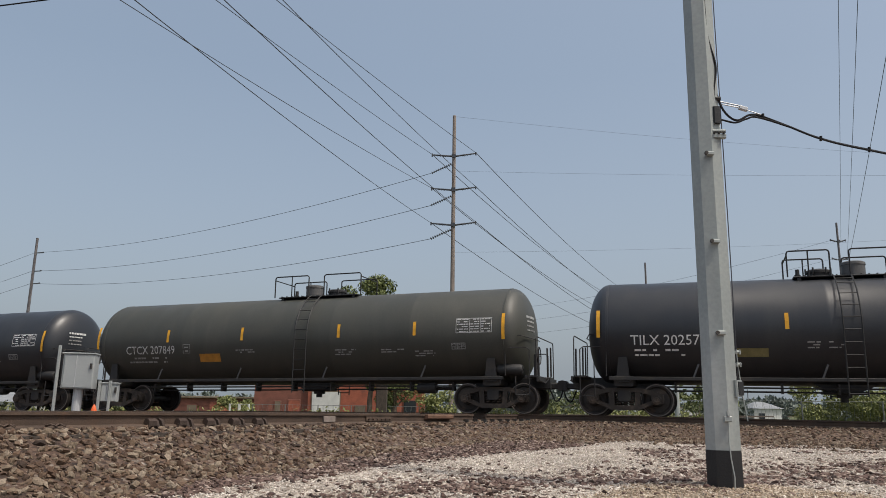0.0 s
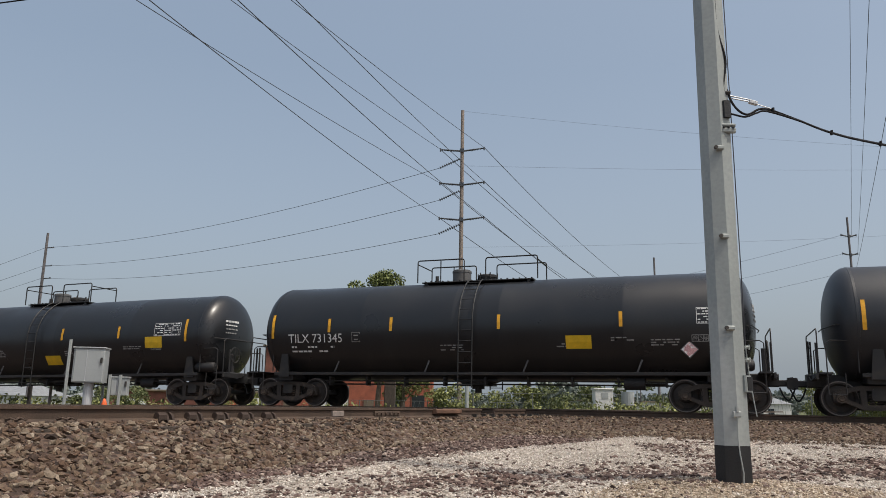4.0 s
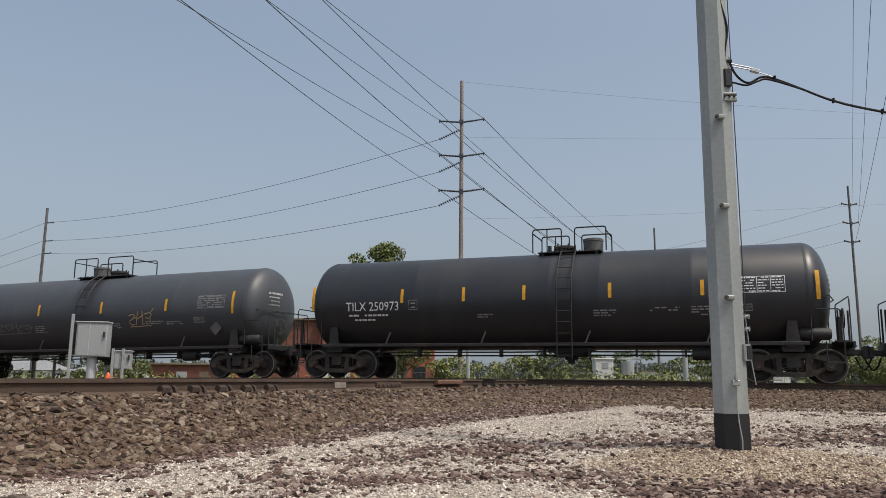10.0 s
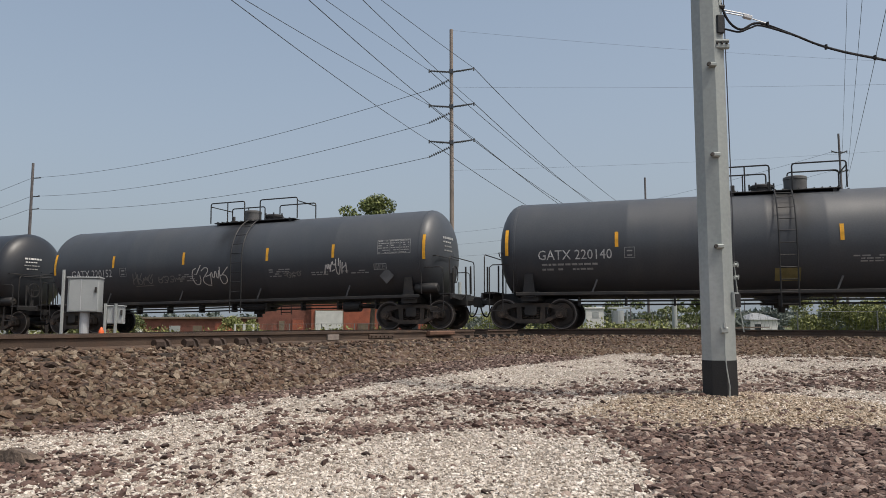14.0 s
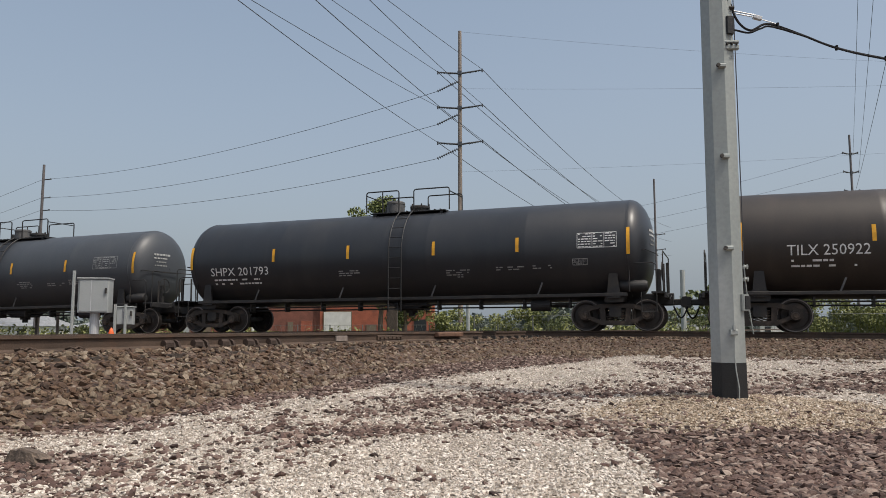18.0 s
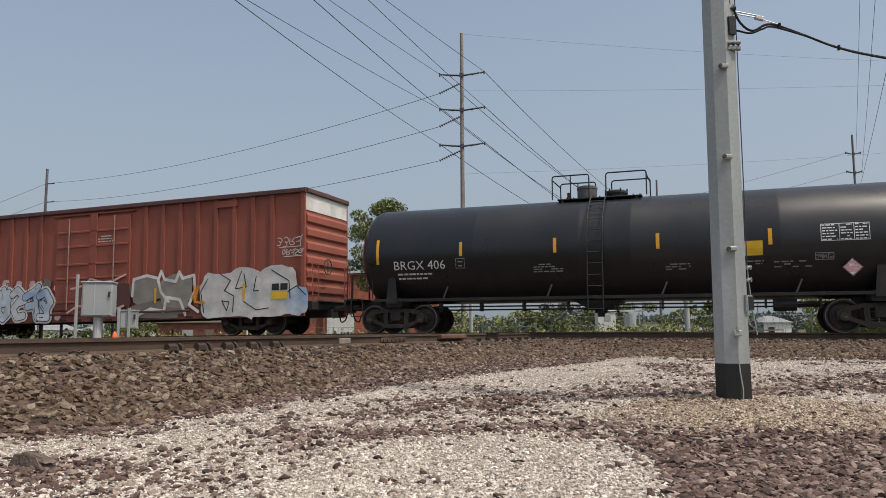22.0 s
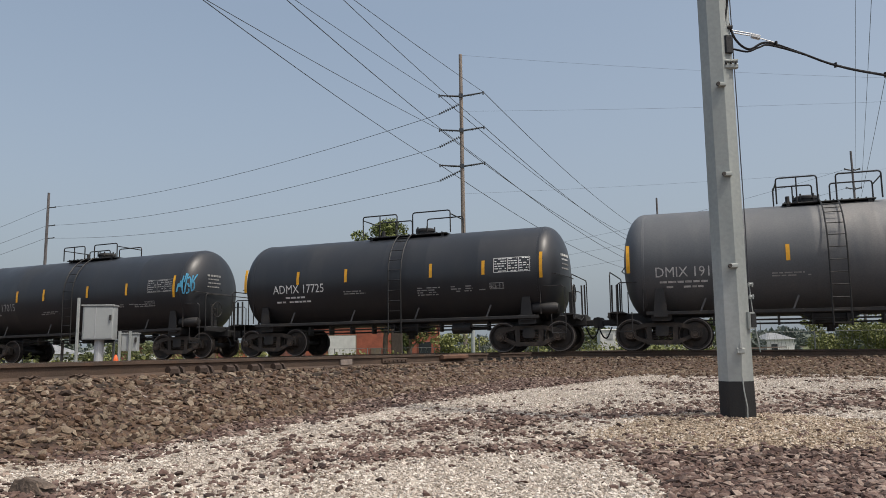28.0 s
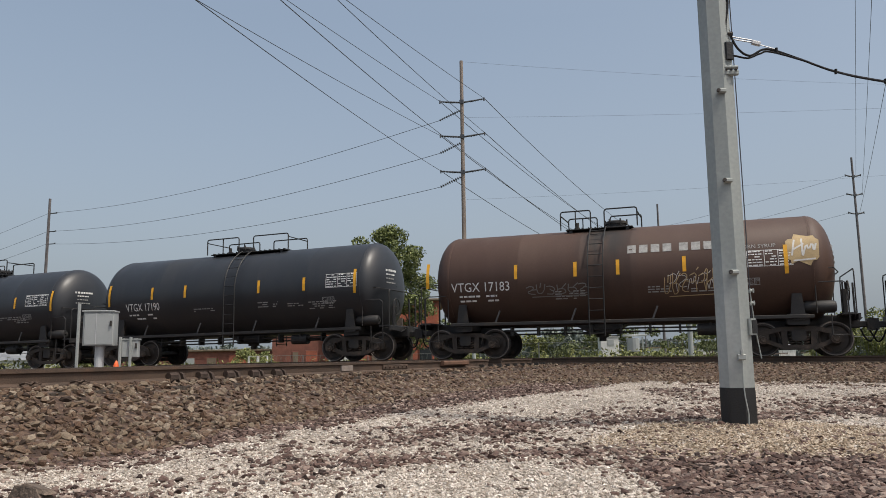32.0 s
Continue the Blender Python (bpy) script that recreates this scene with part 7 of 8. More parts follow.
    part("sill_lettering", small_print(Side(wall=W + 0.031), -1.5, 1.6, 0.92, 1, 0.04, 0.1, k + 5), SPRAY["chalk"], car)
    for x, z, w, h, mt in ((-8.25, 1.43, 0.52, 0.28, SIGN_YELLOW), (8.98, 1.1, 0.5, 0.26, SIGN_YELLOW), (-8.2, 0.9, 0.42, 0.13, SIGN_DULL), (8.25, 0.9, 0.45, 0.14, SIGN_DULL)):
        part("stencil_plate", proud.sheet(Geo(), x - w / 2, x + w / 2, z - h / 2, z + h / 2), mt, car)
    for x in (-6.92, -5.42, d1 + 1.25, d1 + 3.0, 6.9):
        part("reflective_stripe", proud.sheet(Geo(), x - 0.05, x + 0.05, 1.2, 1.75, 0.02), YELLOW, car)
    return car, side, proud


BIG = "tank car with railed top platform and yellow stripes"
FULL = [-7.6, -4.5, -1.7, 1.5, 4.3, 7.4]
SHORT = [-5.2, -2.8, -1.0, 1.4, 3.3, 5.2]
tank_car(0, ("TILX 202577", -6.52, -4.45), "black", (-2.23, 0.5), [-7.42, -2.41, 2.0, 4.6, 7.4], label="matt black " + BIG, sign=[(-3.3, 1.75, 0.8, 0.25, SIGN_DULL)], z_text=1.98)
tank_car(1, ("CTCX 207849", -6.61, -4.5), "olive", (-1.05, 2.29), [-7.9, -4.8, -1.73, 1.95, 4.61, 7.49], label="sooty dark olive " + BIG, sign=[(-3.05, 1.8, 0.85, 0.3, SIGN_ORANGE)], z_text=1.98)
tank_car(2, ("CTCX 250039", -6.8, -4.55), "black", (-1.79, 1.28), [-7.9, -5.4, -2.05, 0.24, 2.63, 4.98, 7.45], label="matt black " + BIG, sign=[(3.1, 1.75, 0.85, 0.3, SIGN_ORANGE)], z_text=2.0)
t_car, t_side, t_e = tank_car(3, ("CRDX 300079", -7.18, -4.93), "black", (-2.63, 1.30), [-7.9, -5.37, -2.64, 0.68, 3.67, 7.13], R=1.6, top=4.1, label="matt black " + BIG, sign=[(0.35, 1.45, 0.7, 0.42, SIGN_DULL)], placard=True, z_text=2.05)
for z, s in ((2.2, "AAR ST - 445"), (2.02, "AAR ST - 446")):
    part("test_lettering", t_side.letters(s, 4.3, 5.4, z, 0.13), LETTER, t_car)
tank_car(4, ("TILX 731345", -7.3, -5.3), "gloss", (-3.05, 1.01), [-7.9, -5.77, -3.56, 0.0, 3.63, 6.74], R=1.6, top=4.08, label="glossy black " + BIG, sign=[(2.4, 1.95, 0.75, 0.4, SIGN_YELLOW)], placard=True)
tank_car(5, ("TILX 731396", -6.59, -4.55), "gloss", (-1.4, 2.0), [-7.6, -4.2, -2.02, 1.7, 4.4, 7.4], R=1.55, top=4.0, label="glossy black " + BIG, sign=[(1.2, 1.6, 0.75, 0.4, SIGN_YELLOW), (6.0, 2.2, 0.75, 0.4, SIGN_YELLOW)])
h_car, h_side = hopper_car(6, "tan", "ADMX", "636056", 9.9, 4, "long rust-stained tan covered hopper car with roof walkway", [(x, 0.9) for x in (-4.5, -1.6, 1.0, 3.4, 5.9)], (-8.3, 1.95))
g = Geo()
for q in ((-5.95, -5.5, 2.33, 2.35), (-5.95, -5.5, 2.76, 2.78), (-5.95, -5.93, 2.33, 2.78), (-5.52, -5.5, 2.33, 2.78), (-5.8, -5.65, 2.42, 2.5), (-5.83, -5.6, 2.6, 2.64)):
    h_side.sheet(g, *q)
part("plate_mark", g, LETTER_BLACK, h_car)
# worn grey blocks with broken pale edges above the sill
rnd = random.Random(6)
for i, x in enumerate((-4.6, -3.5, -2.6, -1.9, -0.8, 0.1, 1.4, 2.2, 3.0, 3.7, 4.4, 5.2, 6.0, 6.7)):
    w, t = rnd.uniform(0.25, 0.5), rnd.uniform(1.85, 2.25)
    g = Geo()
    g.add([h_side.point(x + rnd.uniform(-0.1, 0.1) + u * w, 1.53 + v * (t - 1.53), 0.004) for u, v in ((-1, 0), (1, 0), (0.9, 0.55), (1.05, 1), (0.2, 0.92), (-0.85, 1), (-0.95, 0.4))], [tuple(range(7))])
    block = part("graffiti", g, SPRAY["drab"], h_car, "worn drab sprayed block")
    part("graffiti_line", brushed(h_side, [[(x - w, 1.6), (x - w * 0.9, t), (x + w * 0.3, t - 0.05)], [(x + w, t), (x + w * 0.9, 1.75)]], 0.022, 0.008), SPRAY["taupe" if i % 3 else "chalk"], block)
part("graffiti_line", brushed(h_side, [[(-2.6, 3.0), (-2.3, 2.7), (-1.95, 2.25)]], 0.022, 0.008), SPRAY["taupe"], h_car)
h_car, h_side = hopper_car(7, "light", "CGEX", "12052", 8.5, 3, "pale grey covered hopper car with pink graffiti", [], (-6.2, 2.3))
graffiti(h_car, h_side, ("cup", "zig", "comb", "bow", "peak"), -5.5, -1.3, 1.5, 2.62, 21, ["blush", "pink", "blush"], "wine", None, 0.30, 0.035, "pink sprayed graffiti piece")
graffiti(h_car, h_side, ("bend", "peak", "comb", "ring", "gate"), -0.3, 4.3, 1.5, 2.55, 33, ["pink", "blush"], "wine", None, 0.32, 0.035, "pink sprayed graffiti piece")
tag_scrawl(h_car, h_side, -1.1, -0.4, 1.8, 2.6, 5, "black", 0.05, 3)
# a white leaf emblem over three outlined shapes
t_car, t_side, t_e = tank_car(8, ("UELX 78423", -4.47, -2.78), "green_black", (-1.25, 1.45), [-5.61, -2.73, -0.92, 1.0, 3.53, 5.54], R=1.45, top=3.82, label="dark green-black tank car with a white leaf emblem", box_mark=False, z_text=2.15)
g = Geo()
k0 = len(g.v)
leaf = [(2.15, 2.98), (2.35, 3.12), (2.62, 3.3), (2.8, 3.46), (3.02, 3.36), (3.28, 3.22), (3.42, 3.05), (3.32, 2.88), (3.1, 2.68), (2.8, 2.52), (2.5, 2.44), (2.32, 2.36), (2.38, 2.5), (2.22, 2.72)]
for f in (0.05, 0.3, 0.55, 0.8, 1.0):
    g.v += [t_side.point(2.8 + (x - 2.8) * f, 2.9 + (z - 2.9) * f, 0.012) for x, z in leaf]
nl = len(leaf)
g.f += [tuple(range(nl))] + [(r * nl + i, r * nl + (i + 1) % nl, (r + 1) * nl + (i + 1) % nl, (r + 1) * nl + i) for r in range(4) for i in range(nl)]
emblem = part("leaf_emblem", g, SPRAY["white"], t_car, "white painted leaf emblem")
g = Geo()
for pts in ([(2.4, 2.46), (2.55, 2.75), (2.72, 3.0), (2.9, 3.2), (3.1, 3.3)], [(2.42, 2.5), (2.8, 2.68), (3.05, 2.9), (3.25, 3.15)], [(2.3, 3.05), (2.42, 2.85), (2.45, 2.6)]):
    t_side.stroke(g, pts, 0.03, 0.018)
part("leaf_vein", g, SPRAY["dim"], emblem)
g = Geo()
for x in (2.25, 2.7, 3.2):
    t_side.stroke(g, [(x, 2.02), (x + 0.16, 2.36), (x + 0.34, 2.02), (x, 2.02)], 0.035, 0.01)
part("emblem_shapes", g, LETTER_GREY, t_car)
tank_car(9, ("TILX 250973", -6.28, -4.41), "black", (-0.21, 2.07), [-7.5, -4.29, -2.22, -0.30, 2.25, 4.79, 7.7], label="matt black " + BIG, z_text=2.15)
tank_car(10, ("GATX 220094", -6.54, -4.32), "charcoal", (-0.77, 2.14), [-7.6, -4.27, -1.52, 1.56, 4.54, 7.4], label="charcoal grey " + BIG, z_text=2.05, placard="bare")
t_car, t_side = CARS[-1][0], Side(3.96 - 1.52, 1.52, None, -0.32)
tag_scrawl(t_car, t_side, -4.2, -2.0, 1.75, 2.15, 4, "dim", 0.035, 7)
tag_scrawl(t_car, t_side, 2.8, 3.9, 1.9, 2.4, 9, "gold", 0.03, 3)
tank_car(11, ("GATX 220193", -7.0, -4.93), "charcoal", (-1.33, 1.83), [-7.7, -4.88, -1.97, 1.06, 3.85, 7.13], label="charcoal grey " + BIG, z_text=2.05, placard="bare")
tank_car(12, ("GATX 220140", -6.62, -4.45), "charcoal", (-1.43, 1.83), [-7.58, -4.31, -1.84, 1.52, 4.44, 7.49], label="charcoal grey " + BIG, z_text=2.05, sign=[(0.2, 1.45, 0.65, 0.42, SIGN_DULL)], placard="bare")
t_car, t_side, t_e = tank_car(13, ("GATX 220152", -6.8, -4.9), "charcoal", (-1.22, 2.38), [-7.6, -4.83, -1.71, 1.73, 4.24, 7.44], label="charcoal grey tank car covered in white scrawls", z_text=2.05, placard="bare")
for x0, x1, z0, z1, sd in ((-4.0, -3.1, 1.7, 2.15, 1), (-2.9, -1.9, 1.75, 2.0, 2), (-1.4, 0.1, 1.55, 2.35, 3), (2.3, 3.0, 1.75, 2.0, 4), (3.9, 4.7, 1.8, 2.3, 5)):
    tag_scrawl(t_car, t_side, x0, x1, z0, z1, sd, "chalk" if sd in (3, 5) else "dim", 0.035, 4)
t_car, t_side, t_e = tank_car(14, ("TILX 291705", -6.75, -4.73), "black", (-1.13, 1.9), [-7.68, -3.70, -1.48, 1.6, 4.4, 7.5], R=1.6, top=4.12, label="matt black tank car with a yellow sign and scrawls", z_text=2.15, sign=[(-2.0, 2.3, 0.75, 0.3, SIGN_YELLOW)])
tag_scrawl(t_car, t_side, 0.3, 0.9, 2.4, 3.0, 14, "chalk", 0.035, 3)
tag_scrawl(t_car, t_side, 0.4, 1.3, 1.5, 1.9, 15, "dim", 0.03, 3)
t_car, t_side, t_e = tank_car(15, ("TILX 250922", -6.34, -4.35), "brown_black", (-0.39, 1.94), [-7.47, -4.26, -1.40, 1.81, 7.74], label="brown-black tank car with large white lettering", z_text=2.05)
for x0, x1 in ((3.05, 3.75), (3.82, 4.55), (4.62, 5.35)):
    emblem = part("emblem_block", t_side.sheet(Geo(), x0, x1, 2.85, 3.45, 0.012, 0.22), SPRAY["white"], t_car, "large white slanted emblem block")
    part("emblem_opening", t_side.sheet(Geo(), x0 + 0.3, x0 + 0.52, 3.02, 3.2, 0.018, 0.22), SPRAY["black"], emblem)
part("product_lettering", t_side.letters("REFINED OIL", 3.05, 5.4, 2.42, 0.25, slant=0.15), SPRAY["white"], t_car)
part("reflective_stripe", t_side.sheet(Geo(), 5.6, 5.72, 2.45, 2.62), YELLOW, t_car)
tank_car(16, ("SHPX 201793", -7.0, -4.65), "black", (-1.35, 1.64), [-7.8, -4.43, -1.60, 1.41, 4.12, 7.40], R=1.55, top=4.0, label="matt black " + BIG, z_text=1.95, box_mark=False)
tank_car(17, ("GATX 220225", -6.7, -4.63), "charcoal", (-0.96, 2.32), [-7.5, -4.55, -1.64, 1.46, 4.24, 7.51], label="charcoal grey " + BIG, z_text=2.05, placard="bare")
tank_car(18, ("TILX 250807", -6.41, -4.1), "black", (-0.29, 1.95), [-7.4, -4.10, -0.89, 2.05, 5.03, 7.5], label="matt black " + BIG, z_text=1.95, rail_h=0.75)
tank_car(19, ("BRGX 406", -6.54, -4.8), "gloss", (-1.55, 1.3), [-7.10, -4.26, -1.31, 1.64, 4.57, 7.49], R=1.6, top=4.15, label="glossy black tank car with a yellow sign and hazard placard", z_text=2.0, sign=[(4.0, 2.3, 0.75, 0.4, SIGN_YELLOW)], placard=True, inset=2.2)
b_car, b_side, b_proud = box_car(20, "oxide red ribbed boxcar with white and pale blue graffiti", ("47", "03", "60"), -6.7)
graffiti(b_car, b_proud, ("bow",), -5.55, -4.6, 0.62, 1.7, 40, ["frost"], "black", "white", 0.24, 0.03, "pale blue and white graffiti piece with dark outlines")
graffiti(b_car, b_proud, ("cup", "bend", "comb", "hook"), -4.7, -1.8, 0.62, 2.05, 41, ["frost", "ice", "frost"], "black", "white", 0.27, 0.03, "pale blue and white graffiti piece with dark outlines")
for i, (x, z, r) in enumerate(((-4.75, 2.1, 0.16), (-4.3, 2.18, 0.2), (-3.6, 2.15, 0.16), (-2.9, 2.12, 0.17), (-2.2, 2.1, 0.26), (-6.5, 0.85, 0.2), (-5.75, 0.85, 0.18), (-1.55, 0.8, 0.15), (-1.6, 1.95, 0.2))):
    g = Geo()
    blob(b_proud, g, x, z, r, r * 0.8, 5 + i, 0.003, p=0.9)
    part("graffiti", g, SPRAY["taupe" if i == 4 else "rose"], b_car, "faded sprayed bubble")
# overpainted patch and broken outline low on the door
door_face = Side(wall=1.62)
g = Geo()
blob(door_face, g, 0.9, 1.5, 1.15, 0.55, 14, 0.002)
part("painted_patch", g, SPRAY["umber"], b_car, "dark brown overpainted patch on the door")
for pts in ([(-0.85, 1.85), (-0.3, 1.95), (0.1, 2.2), (0.7, 2.05), (1.2, 2.1), (1.75, 2.3)], [(-1.0, 0.95), (-0.5, 1.2), (0.1, 1.15), (0.0, 0.9)], [(0.6, 1.1), (1.2, 1.0), (1.7, 1.15)]):
    part("graffiti_line", brushed(door_face, [pts], 0.08, 0.008), SPRAY["rose"], b_car)
g = Geo()
blob(door_face, g, -0.05, 1.75, 0.3, 0.42, 17, 0.004)
part("painted_patch", g, SPRAY["black"], b_car, "black sprayed patch on the door")
# rounded face-like shapes in taupe with a broad white line
for cx, cz, rx, rz in ((2.7, 1.65, 0.72, 0.55), (4.05, 1.6, 0.78, 0.62), (3.3, 0.95, 1.3, 0.32)):
    g, g2 = Geo(), Geo()
    blob(b_proud, g, cx, cz, rx, rz, 5, 0.006 + 0.001 * cx, p=0.8)
    part("graffiti", g, SPRAY["stone" if cz > 1 else "taupe"], b_car, "rounded taupe sprayed shape")
for pts in ([(2.05, 1.5), (2.1, 2.1), (2.7, 2.22), (3.2, 2.1), (3.35, 1.6), (3.7, 1.25)], [(3.2, 2.0), (3.35, 2.35), (3.5, 2.05), (4.0, 1.95), (4.15, 2.3), (4.3, 2.05), (4.8, 2.15), (4.85, 1.6), (4.6, 1.1), (5.0, 0.85)], [(2.35, 0.8), (2.9, 1.0), (3.5, 0.9), (3.6, 1.4), (4.2, 1.3), (4.45, 0.75)]):
    part("graffiti_line", brushed(b_proud, [pts], 0.11, 0.016), SPRAY["white"], b_car, "broad white sprayed line")
part("graffiti_line", brushed(b_proud, [[(4.75, 1.35), (5.0, 1.75), (4.85, 1.2), (5.25, 1.15)]], 0.09, 0.022), SPRAY["orange"], b_car, "orange sprayed loop")
# the large pale piece with thin dark lines
for cx, cz, rx, rz, tone in ((5.9, 1.4, 0.85, 0.78, "ash"), (7.0, 1.5, 0.75, 0.85, "ash"), (8.2, 1.5, 0.8, 0.85, "ash"), (9.0, 1.1, 0.42, 0.5, "frost"), (7.5, 0.95, 1.6, 0.36, "ash")):
    g = Geo()
    blob(b_proud, g, cx, cz, rx, rz, cx, 0.006 + 0.0015 * (cx - 5), 22, 0.12, 0.7)
    part("graffiti", g, SPRAY[tone], b_car, "pale sprayed block with thin dark lines")
for pts in ([(5.4, 2.0), (5.1, 1.55), (5.25, 0.8)], [(5.9, 2.15), (6.35, 1.9), (6.1, 1.55), (6.5, 1.35), (6.45, 0.8)], [(6.0, 1.2), (6.2, 0.85), (6.3, 1.15), (6.0, 1.2)], [(6.8, 2.2), (6.55, 1.6), (7.0, 1.65), (6.9, 2.1)], [(7.4, 2.0), (7.3, 1.5), (7.5, 1.5)], [(6.9, 1.15), (7.4, 0.85), (7.9, 0.9)], [(8.0, 2.2), (8.7, 1.8), (8.75, 1.2)], [(8.6, 1.4), (9.0, 1.62), (9.35, 1.3)]):
    part("graffiti_line", brushed(b_proud, [pts], 0.035, 0.018), SPRAY["black"], b_car)
part("stencil_plate", b_proud.sheet(Geo(), 8.0, 8.65, 1.2, 1.45, 0.024), SIGN_YELLOW, b_car, "yellow stencilled plate")
for x in (8.03, 8.37):
    part("stencil_plate", b_proud.sheet(Geo(), x, x + 0.28, 1.5, 1.72, 0.024), SPRAY["black"], b_car, "black stencilled plate")
tag_scrawl(b_car, b_proud, 8.2, 9.15, 2.98, 3.3, 61, "chalk", 0.03, 4)
tag_scrawl(b_car, b_proud, 8.4, 9.2, 2.65, 2.88, 62, "chalk", 0.03, 5)
tag_scrawl(b_car, b_proud, -8.35, -7.85, 3.6, 4.25, 63, "chalk", 0.03, 3)
tag_scrawl(b_car, b_proud, -8.2, -7.8, 3.3, 3.6, 64, "chalk", 0.025, 2)
b_car, b_side, b_proud = box_car(21, "oxide red ribbed boxcar with turquoise and black graffiti", ("47", "03", "38"), -6.75)
g = Geo()
blob(b_proud, g, -6.9, 0.98, 0.85, 0.32, 12, 0.002)
part("graffiti", g, SPRAY["rose"], b_car, "pale pink sprayed wash")
g = Geo()
blob(b_proud, g, -2.2, 1.1, 0.55, 0.45, 13, 0.002)
part("graffiti", g, SPRAY["rose"], b_car, "pale pink sprayed wash")
graffiti(b_car, b_proud, ("hook", "bow", "cup"), -6.65, -4.6, 0.58, 1.72, 71, ["mint", "mint"], "black", "white", 0.24, 0.06, "white and green graffiti piece with thick black outline")
graffiti(b_car, b_proud, ("zig", "comb", "bend"), -4.65, -2.35, 0.58, 2.2, 73, ["mint", "ice"], "black", "white", 0.28, 0.07, "white and green graffiti piece with thick black outline")
graffiti(b_car, b_proud, ("ring", "zig", "comb", "hook", "peak", "bow", "hook"), 2.1, 7.5, 0.6, 2.0, 77, ["leaf", "lagoon", "leaf", "leaf", "lagoon", "lagoon"], "black", "mauve", 0.30, 0.045, "turquoise and green graffiti piece with mauve shadow")
for i in range(7):
    x = 2.5 + 0.78 * i
    part("graffiti_line", brushed(b_proud, [[(x - 0.2, 1.95), (x, 2.25 + 0.1 * (i % 3)), (x + 0.18, 1.95)]], 0.06, 0.003), SPRAY["white"], b_car, "sprayed spike")
graffiti(b_car, b_proud, ("zig", "ring"), 7.55, 8.5, 0.75, 1.5, 78, ["blush"], "mauve", None, 0.1, 0.02, "small pink graffiti piece")
for x, z, w in ((-8.15, 1.4, 0.22), (-7.5, 1.45, 0.3), (-1.95, 1.85, 0.3), (-3.7, 2.45, 0.32)):
    tag_scrawl(b_car, b_proud, x - w, x + w, z - 0.42, z + 0.42, int(80 + 3 * x), "chalk", 0.032, 3)
tag_scrawl(b_car, door_face, -0.95, 0.5, 2.8, 3.12, 79, "chalk", 0.035, 6)
tag_scrawl(b_car, door_face, -0.8, 0.6, 2.38, 2.66, 80, "chalk", 0.035, 6)
heart = [(-5.2 + 0.021 * 16 * math.sin(a) ** 3, 2.62 + 0.026 * (13 * math.cos(a) - 5 * math.cos(2 * a) - 2 * math.cos(3 * a) - math.cos(4 * a))) for a in np.linspace(0, 2 * math.pi, 25)]
heart_line = part("graffiti", brushed(b_proud, [heart], 0.05, 0.006), SPRAY["black"], b_car, "black sprayed heart filled at its tip")
g = Geo()
low = [q for q in heart if q[1] < 2.6]
g.add([b_proud.point(x, z, 0.005) for x, z in low], [tuple(range(len(low)))])
part("graffiti_fill", g, SPRAY["black"], heart_line)
part("graffiti_line", scrawl(b_proud, -5.35, -5.05, 2.7, 2.88, 0.03, 82, 2), SPRAY["black"], heart_line)
for x0, x1 in ((-1.5, -0.4), (0.35, 1.7)):
    part("painted_patch", door_face.sheet(Geo(), x0, x1, 1.32, 1.88, 0.004), SPRAY["black"], b_car, "black overpainted patch")
part("stencil_plate", b_proud.sheet(Geo(), 8.55, 8.98, 1.28, 1.56, 0.006), SPRAY["chalk"], b_car)
part("stencil_plate", b_proud.sheet(Geo(), 8.58, 8.95, 1.31, 1.53, 0.012), SPRAY["black"], b_car)
t_car, t_side, t_e = tank_car(22, ("GATX 61402", -5.01, -3.25), "cream", (-0.86, 1.89), [-5.69, -2.91, -0.50, 0.79, 2.93, 5.81], R=1.45, top=3.84, letter=LETTER_BLACK, iron=CREAM_IRON, label="cream tank car with orange rust running down from its hatch", sign=[(1.7, 2.2, 0.7, 0.3, SIGN_YELLOW)], z_text=2.0, box_mark=False, housing="")
part("test_lettering", t_side.letters("FRA AIP", 3.15, 3.85, 2.62, 0.12), LETTER_BLACK, t_car)
t_car, t_side, t_e = tank_car(23, ("TILX 190274", -4.4, -2.6), "black", (-1.3, 1.6), SHORT, R=1.48, top=3.9, label="matt black tank car with a green scrawl", housing="", z_text=2.05)
tag_scrawl(t_car, t_side, 4.3, 5.0, 2.2, 2.7, 23, "green", 0.03, 3)
tank_car(24, ("DMIX 191012", -4.45, -2.4), "grey", (-1.13, 1.5), SHORT, R=1.58, top=4.11, label="dusty grey tank car with pale product stains", housing="", z_text=2.05, box_mark=False)
tank_car(25, ("ADMX 17725", -4.06, -2.1), "black", (-1.04, 2.13), [-5.16, -3.08, -1.27, 1.74, 3.48, 5.29], label="matt black tank car with a railed top platform", housing="", z_text=2.1, box_mark=False)
t_car, t_side, t_e = tank_car(26, ("VTGX 17015", -4.36, -2.7), "black", (-1.18, 1.54), [-5.25, -2.58, -1.18, 1.01, 2.89, 5.06], R=1.55, top=4.05, letter=LETTER_GREY, label="matt black tank car with a bright blue scrawl", housing="", z_text=2.05, rail_h=0.42, box_mark=False)
tag_scrawl(t_car, t_side, 5.2, 6.0, 2.3, 3.0, 26, "sky", 0.06, 4)
tank_car(27, ("DMIX 191137", -4.15, -2.26), "grey", (-0.81, 1.54), [-4.82, -2.29, -0.71, 1.87, 3.70, 5.55], R=1.62, top=4.2, label="dusty grey tank car with pale product stains", housing="", z_text=2.05)
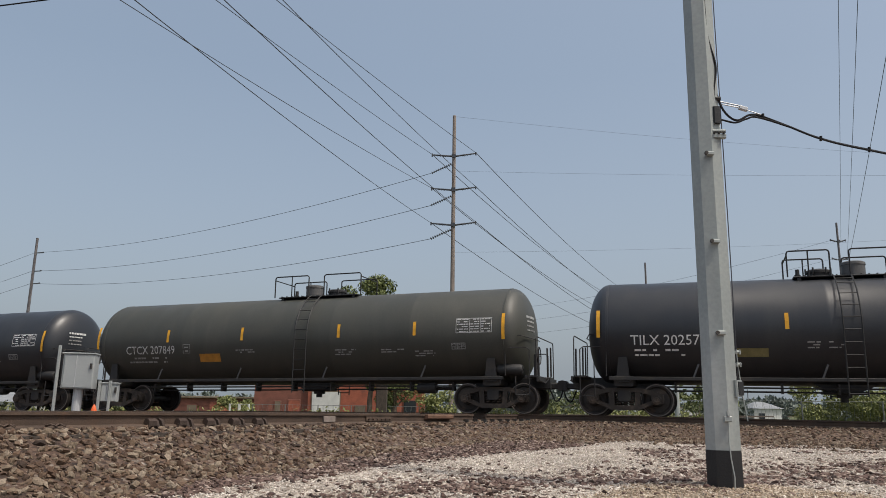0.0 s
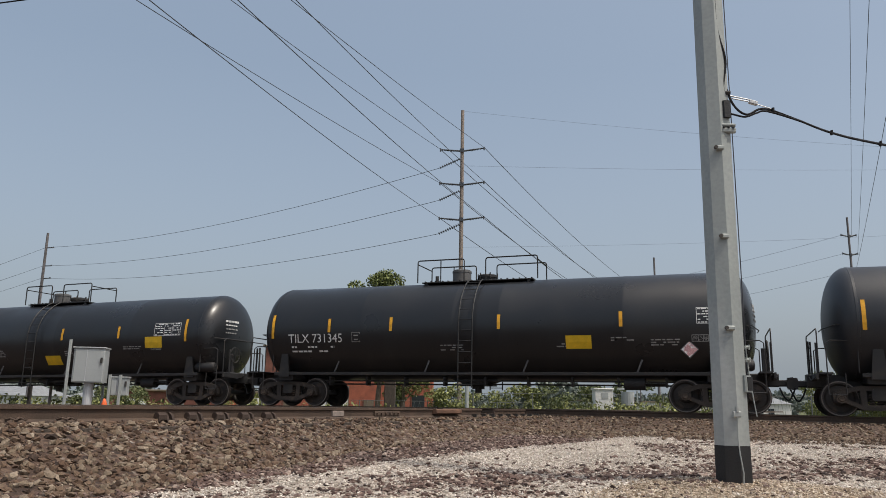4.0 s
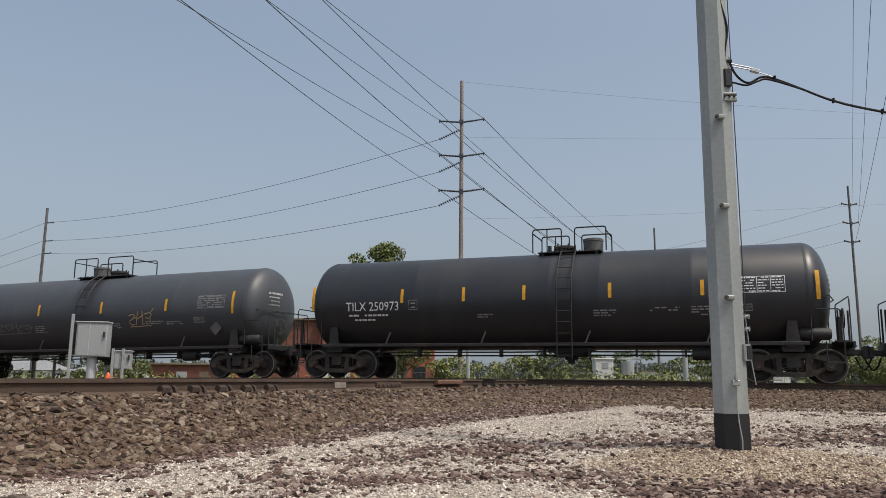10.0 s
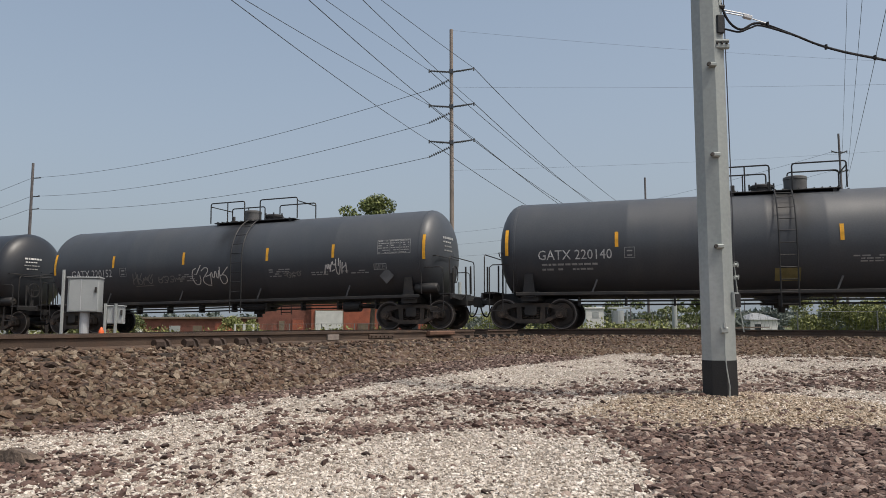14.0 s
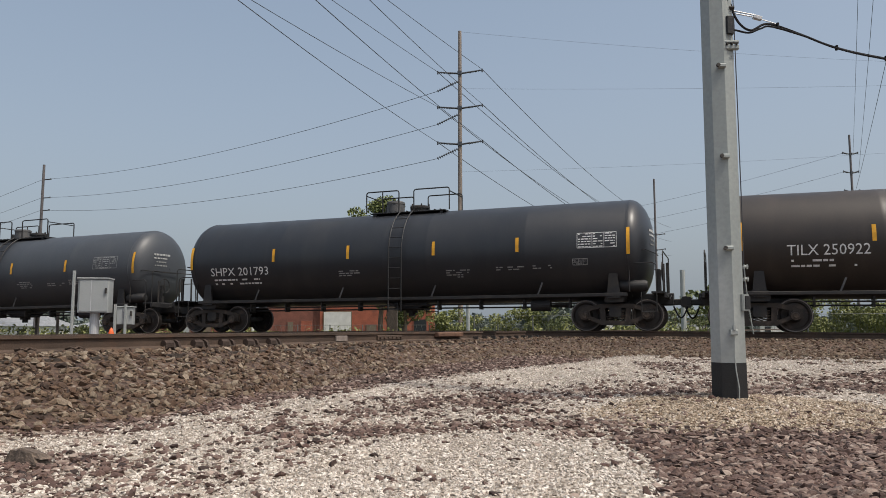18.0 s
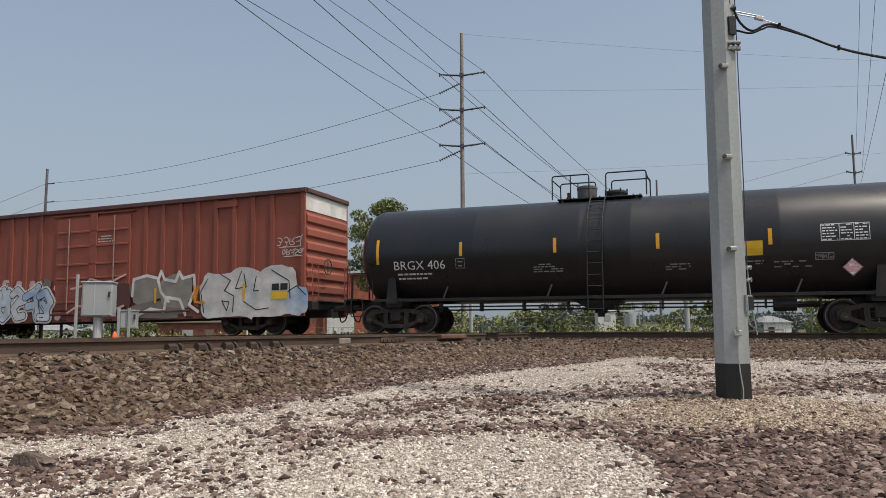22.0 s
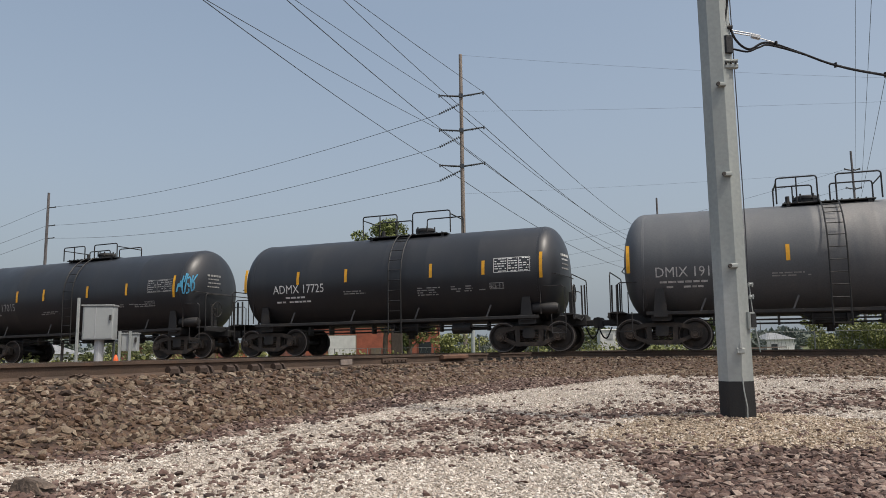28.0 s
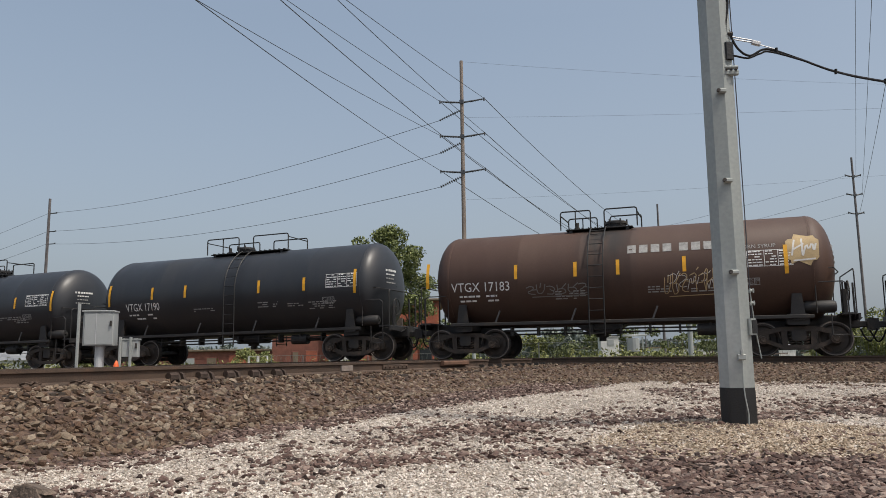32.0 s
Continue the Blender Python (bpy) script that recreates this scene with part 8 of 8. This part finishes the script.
t_car, t_side, t_e = tank_car(28, ("DMIX 190288", -3.94, -1.91), "brown_black", (-0.70, 1.58), [-4.92, -3.09, -0.96, 1.68, 3.67, 5.5], R=1.58, top=4.12, label="sooty black tank car with a white and gold emblem", housing="", z_text=2.05)
part("graffiti_tag", t_side.letters("HOMEY", -0.95, 0.2, 2.08, 0.3, 0.009, 0.25), SPRAY["chalk"], t_car, "white sprayed tag")
g = Geo()
for pts in ([(2.25, 2.35), (2.15, 2.9), (2.45, 3.4), (2.55, 3.0), (2.5, 2.5)], [(2.5, 2.95), (2.75, 3.3), (2.7, 3.05), (3.05, 3.0)], [(2.5, 2.8), (3.0, 2.75), (3.55, 2.62)], [(2.4, 2.4), (3.0, 2.38), (3.6, 2.42), (3.62, 2.62)]):
    t_side.stroke(g, pts, 0.11, 0.012)
emblem = part("emblem_shapes", g, SPRAY["white"], t_car, "white emblem with faded gold shapes")
g = Geo()
for x in (2.62, 2.98, 3.3):
    t_side.stroke(g, [(x, 2.47), (x + 0.1, 2.66), (x + 0.22, 2.47)], 0.07, 0.016)
t_side.stroke(g, [(2.35, 3.2), (2.42, 2.85), (2.38, 2.55)], 0.09, 0.018)
part("emblem_gold", g, SPRAY["gold"], emblem)
tag_scrawl(t_car, t_side, 2.1, 3.4, 2.05, 2.3, 29, "gold", 0.03, 4)
part("product_lettering", t_side.letters("CORN SYRUP ONLY", 4.0, 5.35, 2.95, 0.13), LETTER, t_car)
t_car, t_side, t_e = tank_car(29, ("VTGX 17183", -4.67, -2.79), "brown", (-1.32, 1.00), [-5.45, -2.58, -0.77, 0.47, 2.31, 4.93], R=1.5, top=3.95, label="rust brown tank car with faded lettering and graffiti", housing="", z_text=2.05, rail_h=0.45, box_mark=False)
g = Geo()
for i in range(9):
    x = 0.75 + i * 0.33 + (0.12 if i > 3 else 0)
    t_side.sheet(g, x, x + 0.24, 3.0, 3.27, 0.008)
part("emblem_shapes", g, LETTER_GREY, t_car, "row of faded pale shapes")
part("product_lettering", t_side.letters("CORN SYRUP", 3.75, 4.7, 2.95, 0.12), LETTER_GREY, t_car)
tag_scrawl(t_car, t_side, 1.7, 3.3, 1.75, 2.4, 30, "gold", 0.025, 7)
tag_scrawl(t_car, t_side, 1.8, 3.2, 1.8, 2.35, 35, "chalk", 0.018, 5)
tag_scrawl(t_car, t_side, -2.3, -0.4, 1.85, 2.2, 31, "dim", 0.03, 6)
g = Geo()
blob(t_side, g, 5.35, 2.85, 0.4, 0.42, 3, 0.008)
o = part("graffiti", g, SPRAY["gold"], t_car, "gold and white rounded graffiti")
part("graffiti_line", scrawl(t_side, 5.05, 5.65, 2.6, 3.15, 0.045, 33, 2, 0.014), SPRAY["white"], o)
tank_car(30, ("VTGX 17190", -4.43, -2.9), "black", (-1.49, 1.98), [-5.2, -3.21, -1.74, 1.36, 3.15, 5.06], R=1.55, top=4.03, label="matt black tank car with a railed top platform", housing="", z_text=1.98, rail_h=0.45, box_mark=False)
tank_car(31, ("VTGX 17206", -4.4, -2.7), "black", (-1.2, 1.7), SHORT, R=1.52, top=3.96, label="matt black tank car with a railed top platform", housing="", z_text=1.98, rail_h=0.5, box_mark=False)


def motions():
    """Every car rolls along the track at one steady speed, following its hump."""
    heading = math.degrees(math.atan2(TRACK_Y, TRACK_X))
    for car, s0, length in CARS:
        rows = []
        for i in range(65):
            s = s0 + TRAIN_SPEED * i * 0.5
            fr, re = track_pose(s + length / 2 - 2.0).translation, track_pose(s - length / 2 + 2.0).translation
            d, mid = fr - re, (fr + re) / 2
            rows.append((i * 0.5, pose(mid.x, mid.y, mid.z, 0, -math.degrees(math.atan2(d.z, math.hypot(d.x, d.y))), heading)))
        walk(car, rows)


motions()
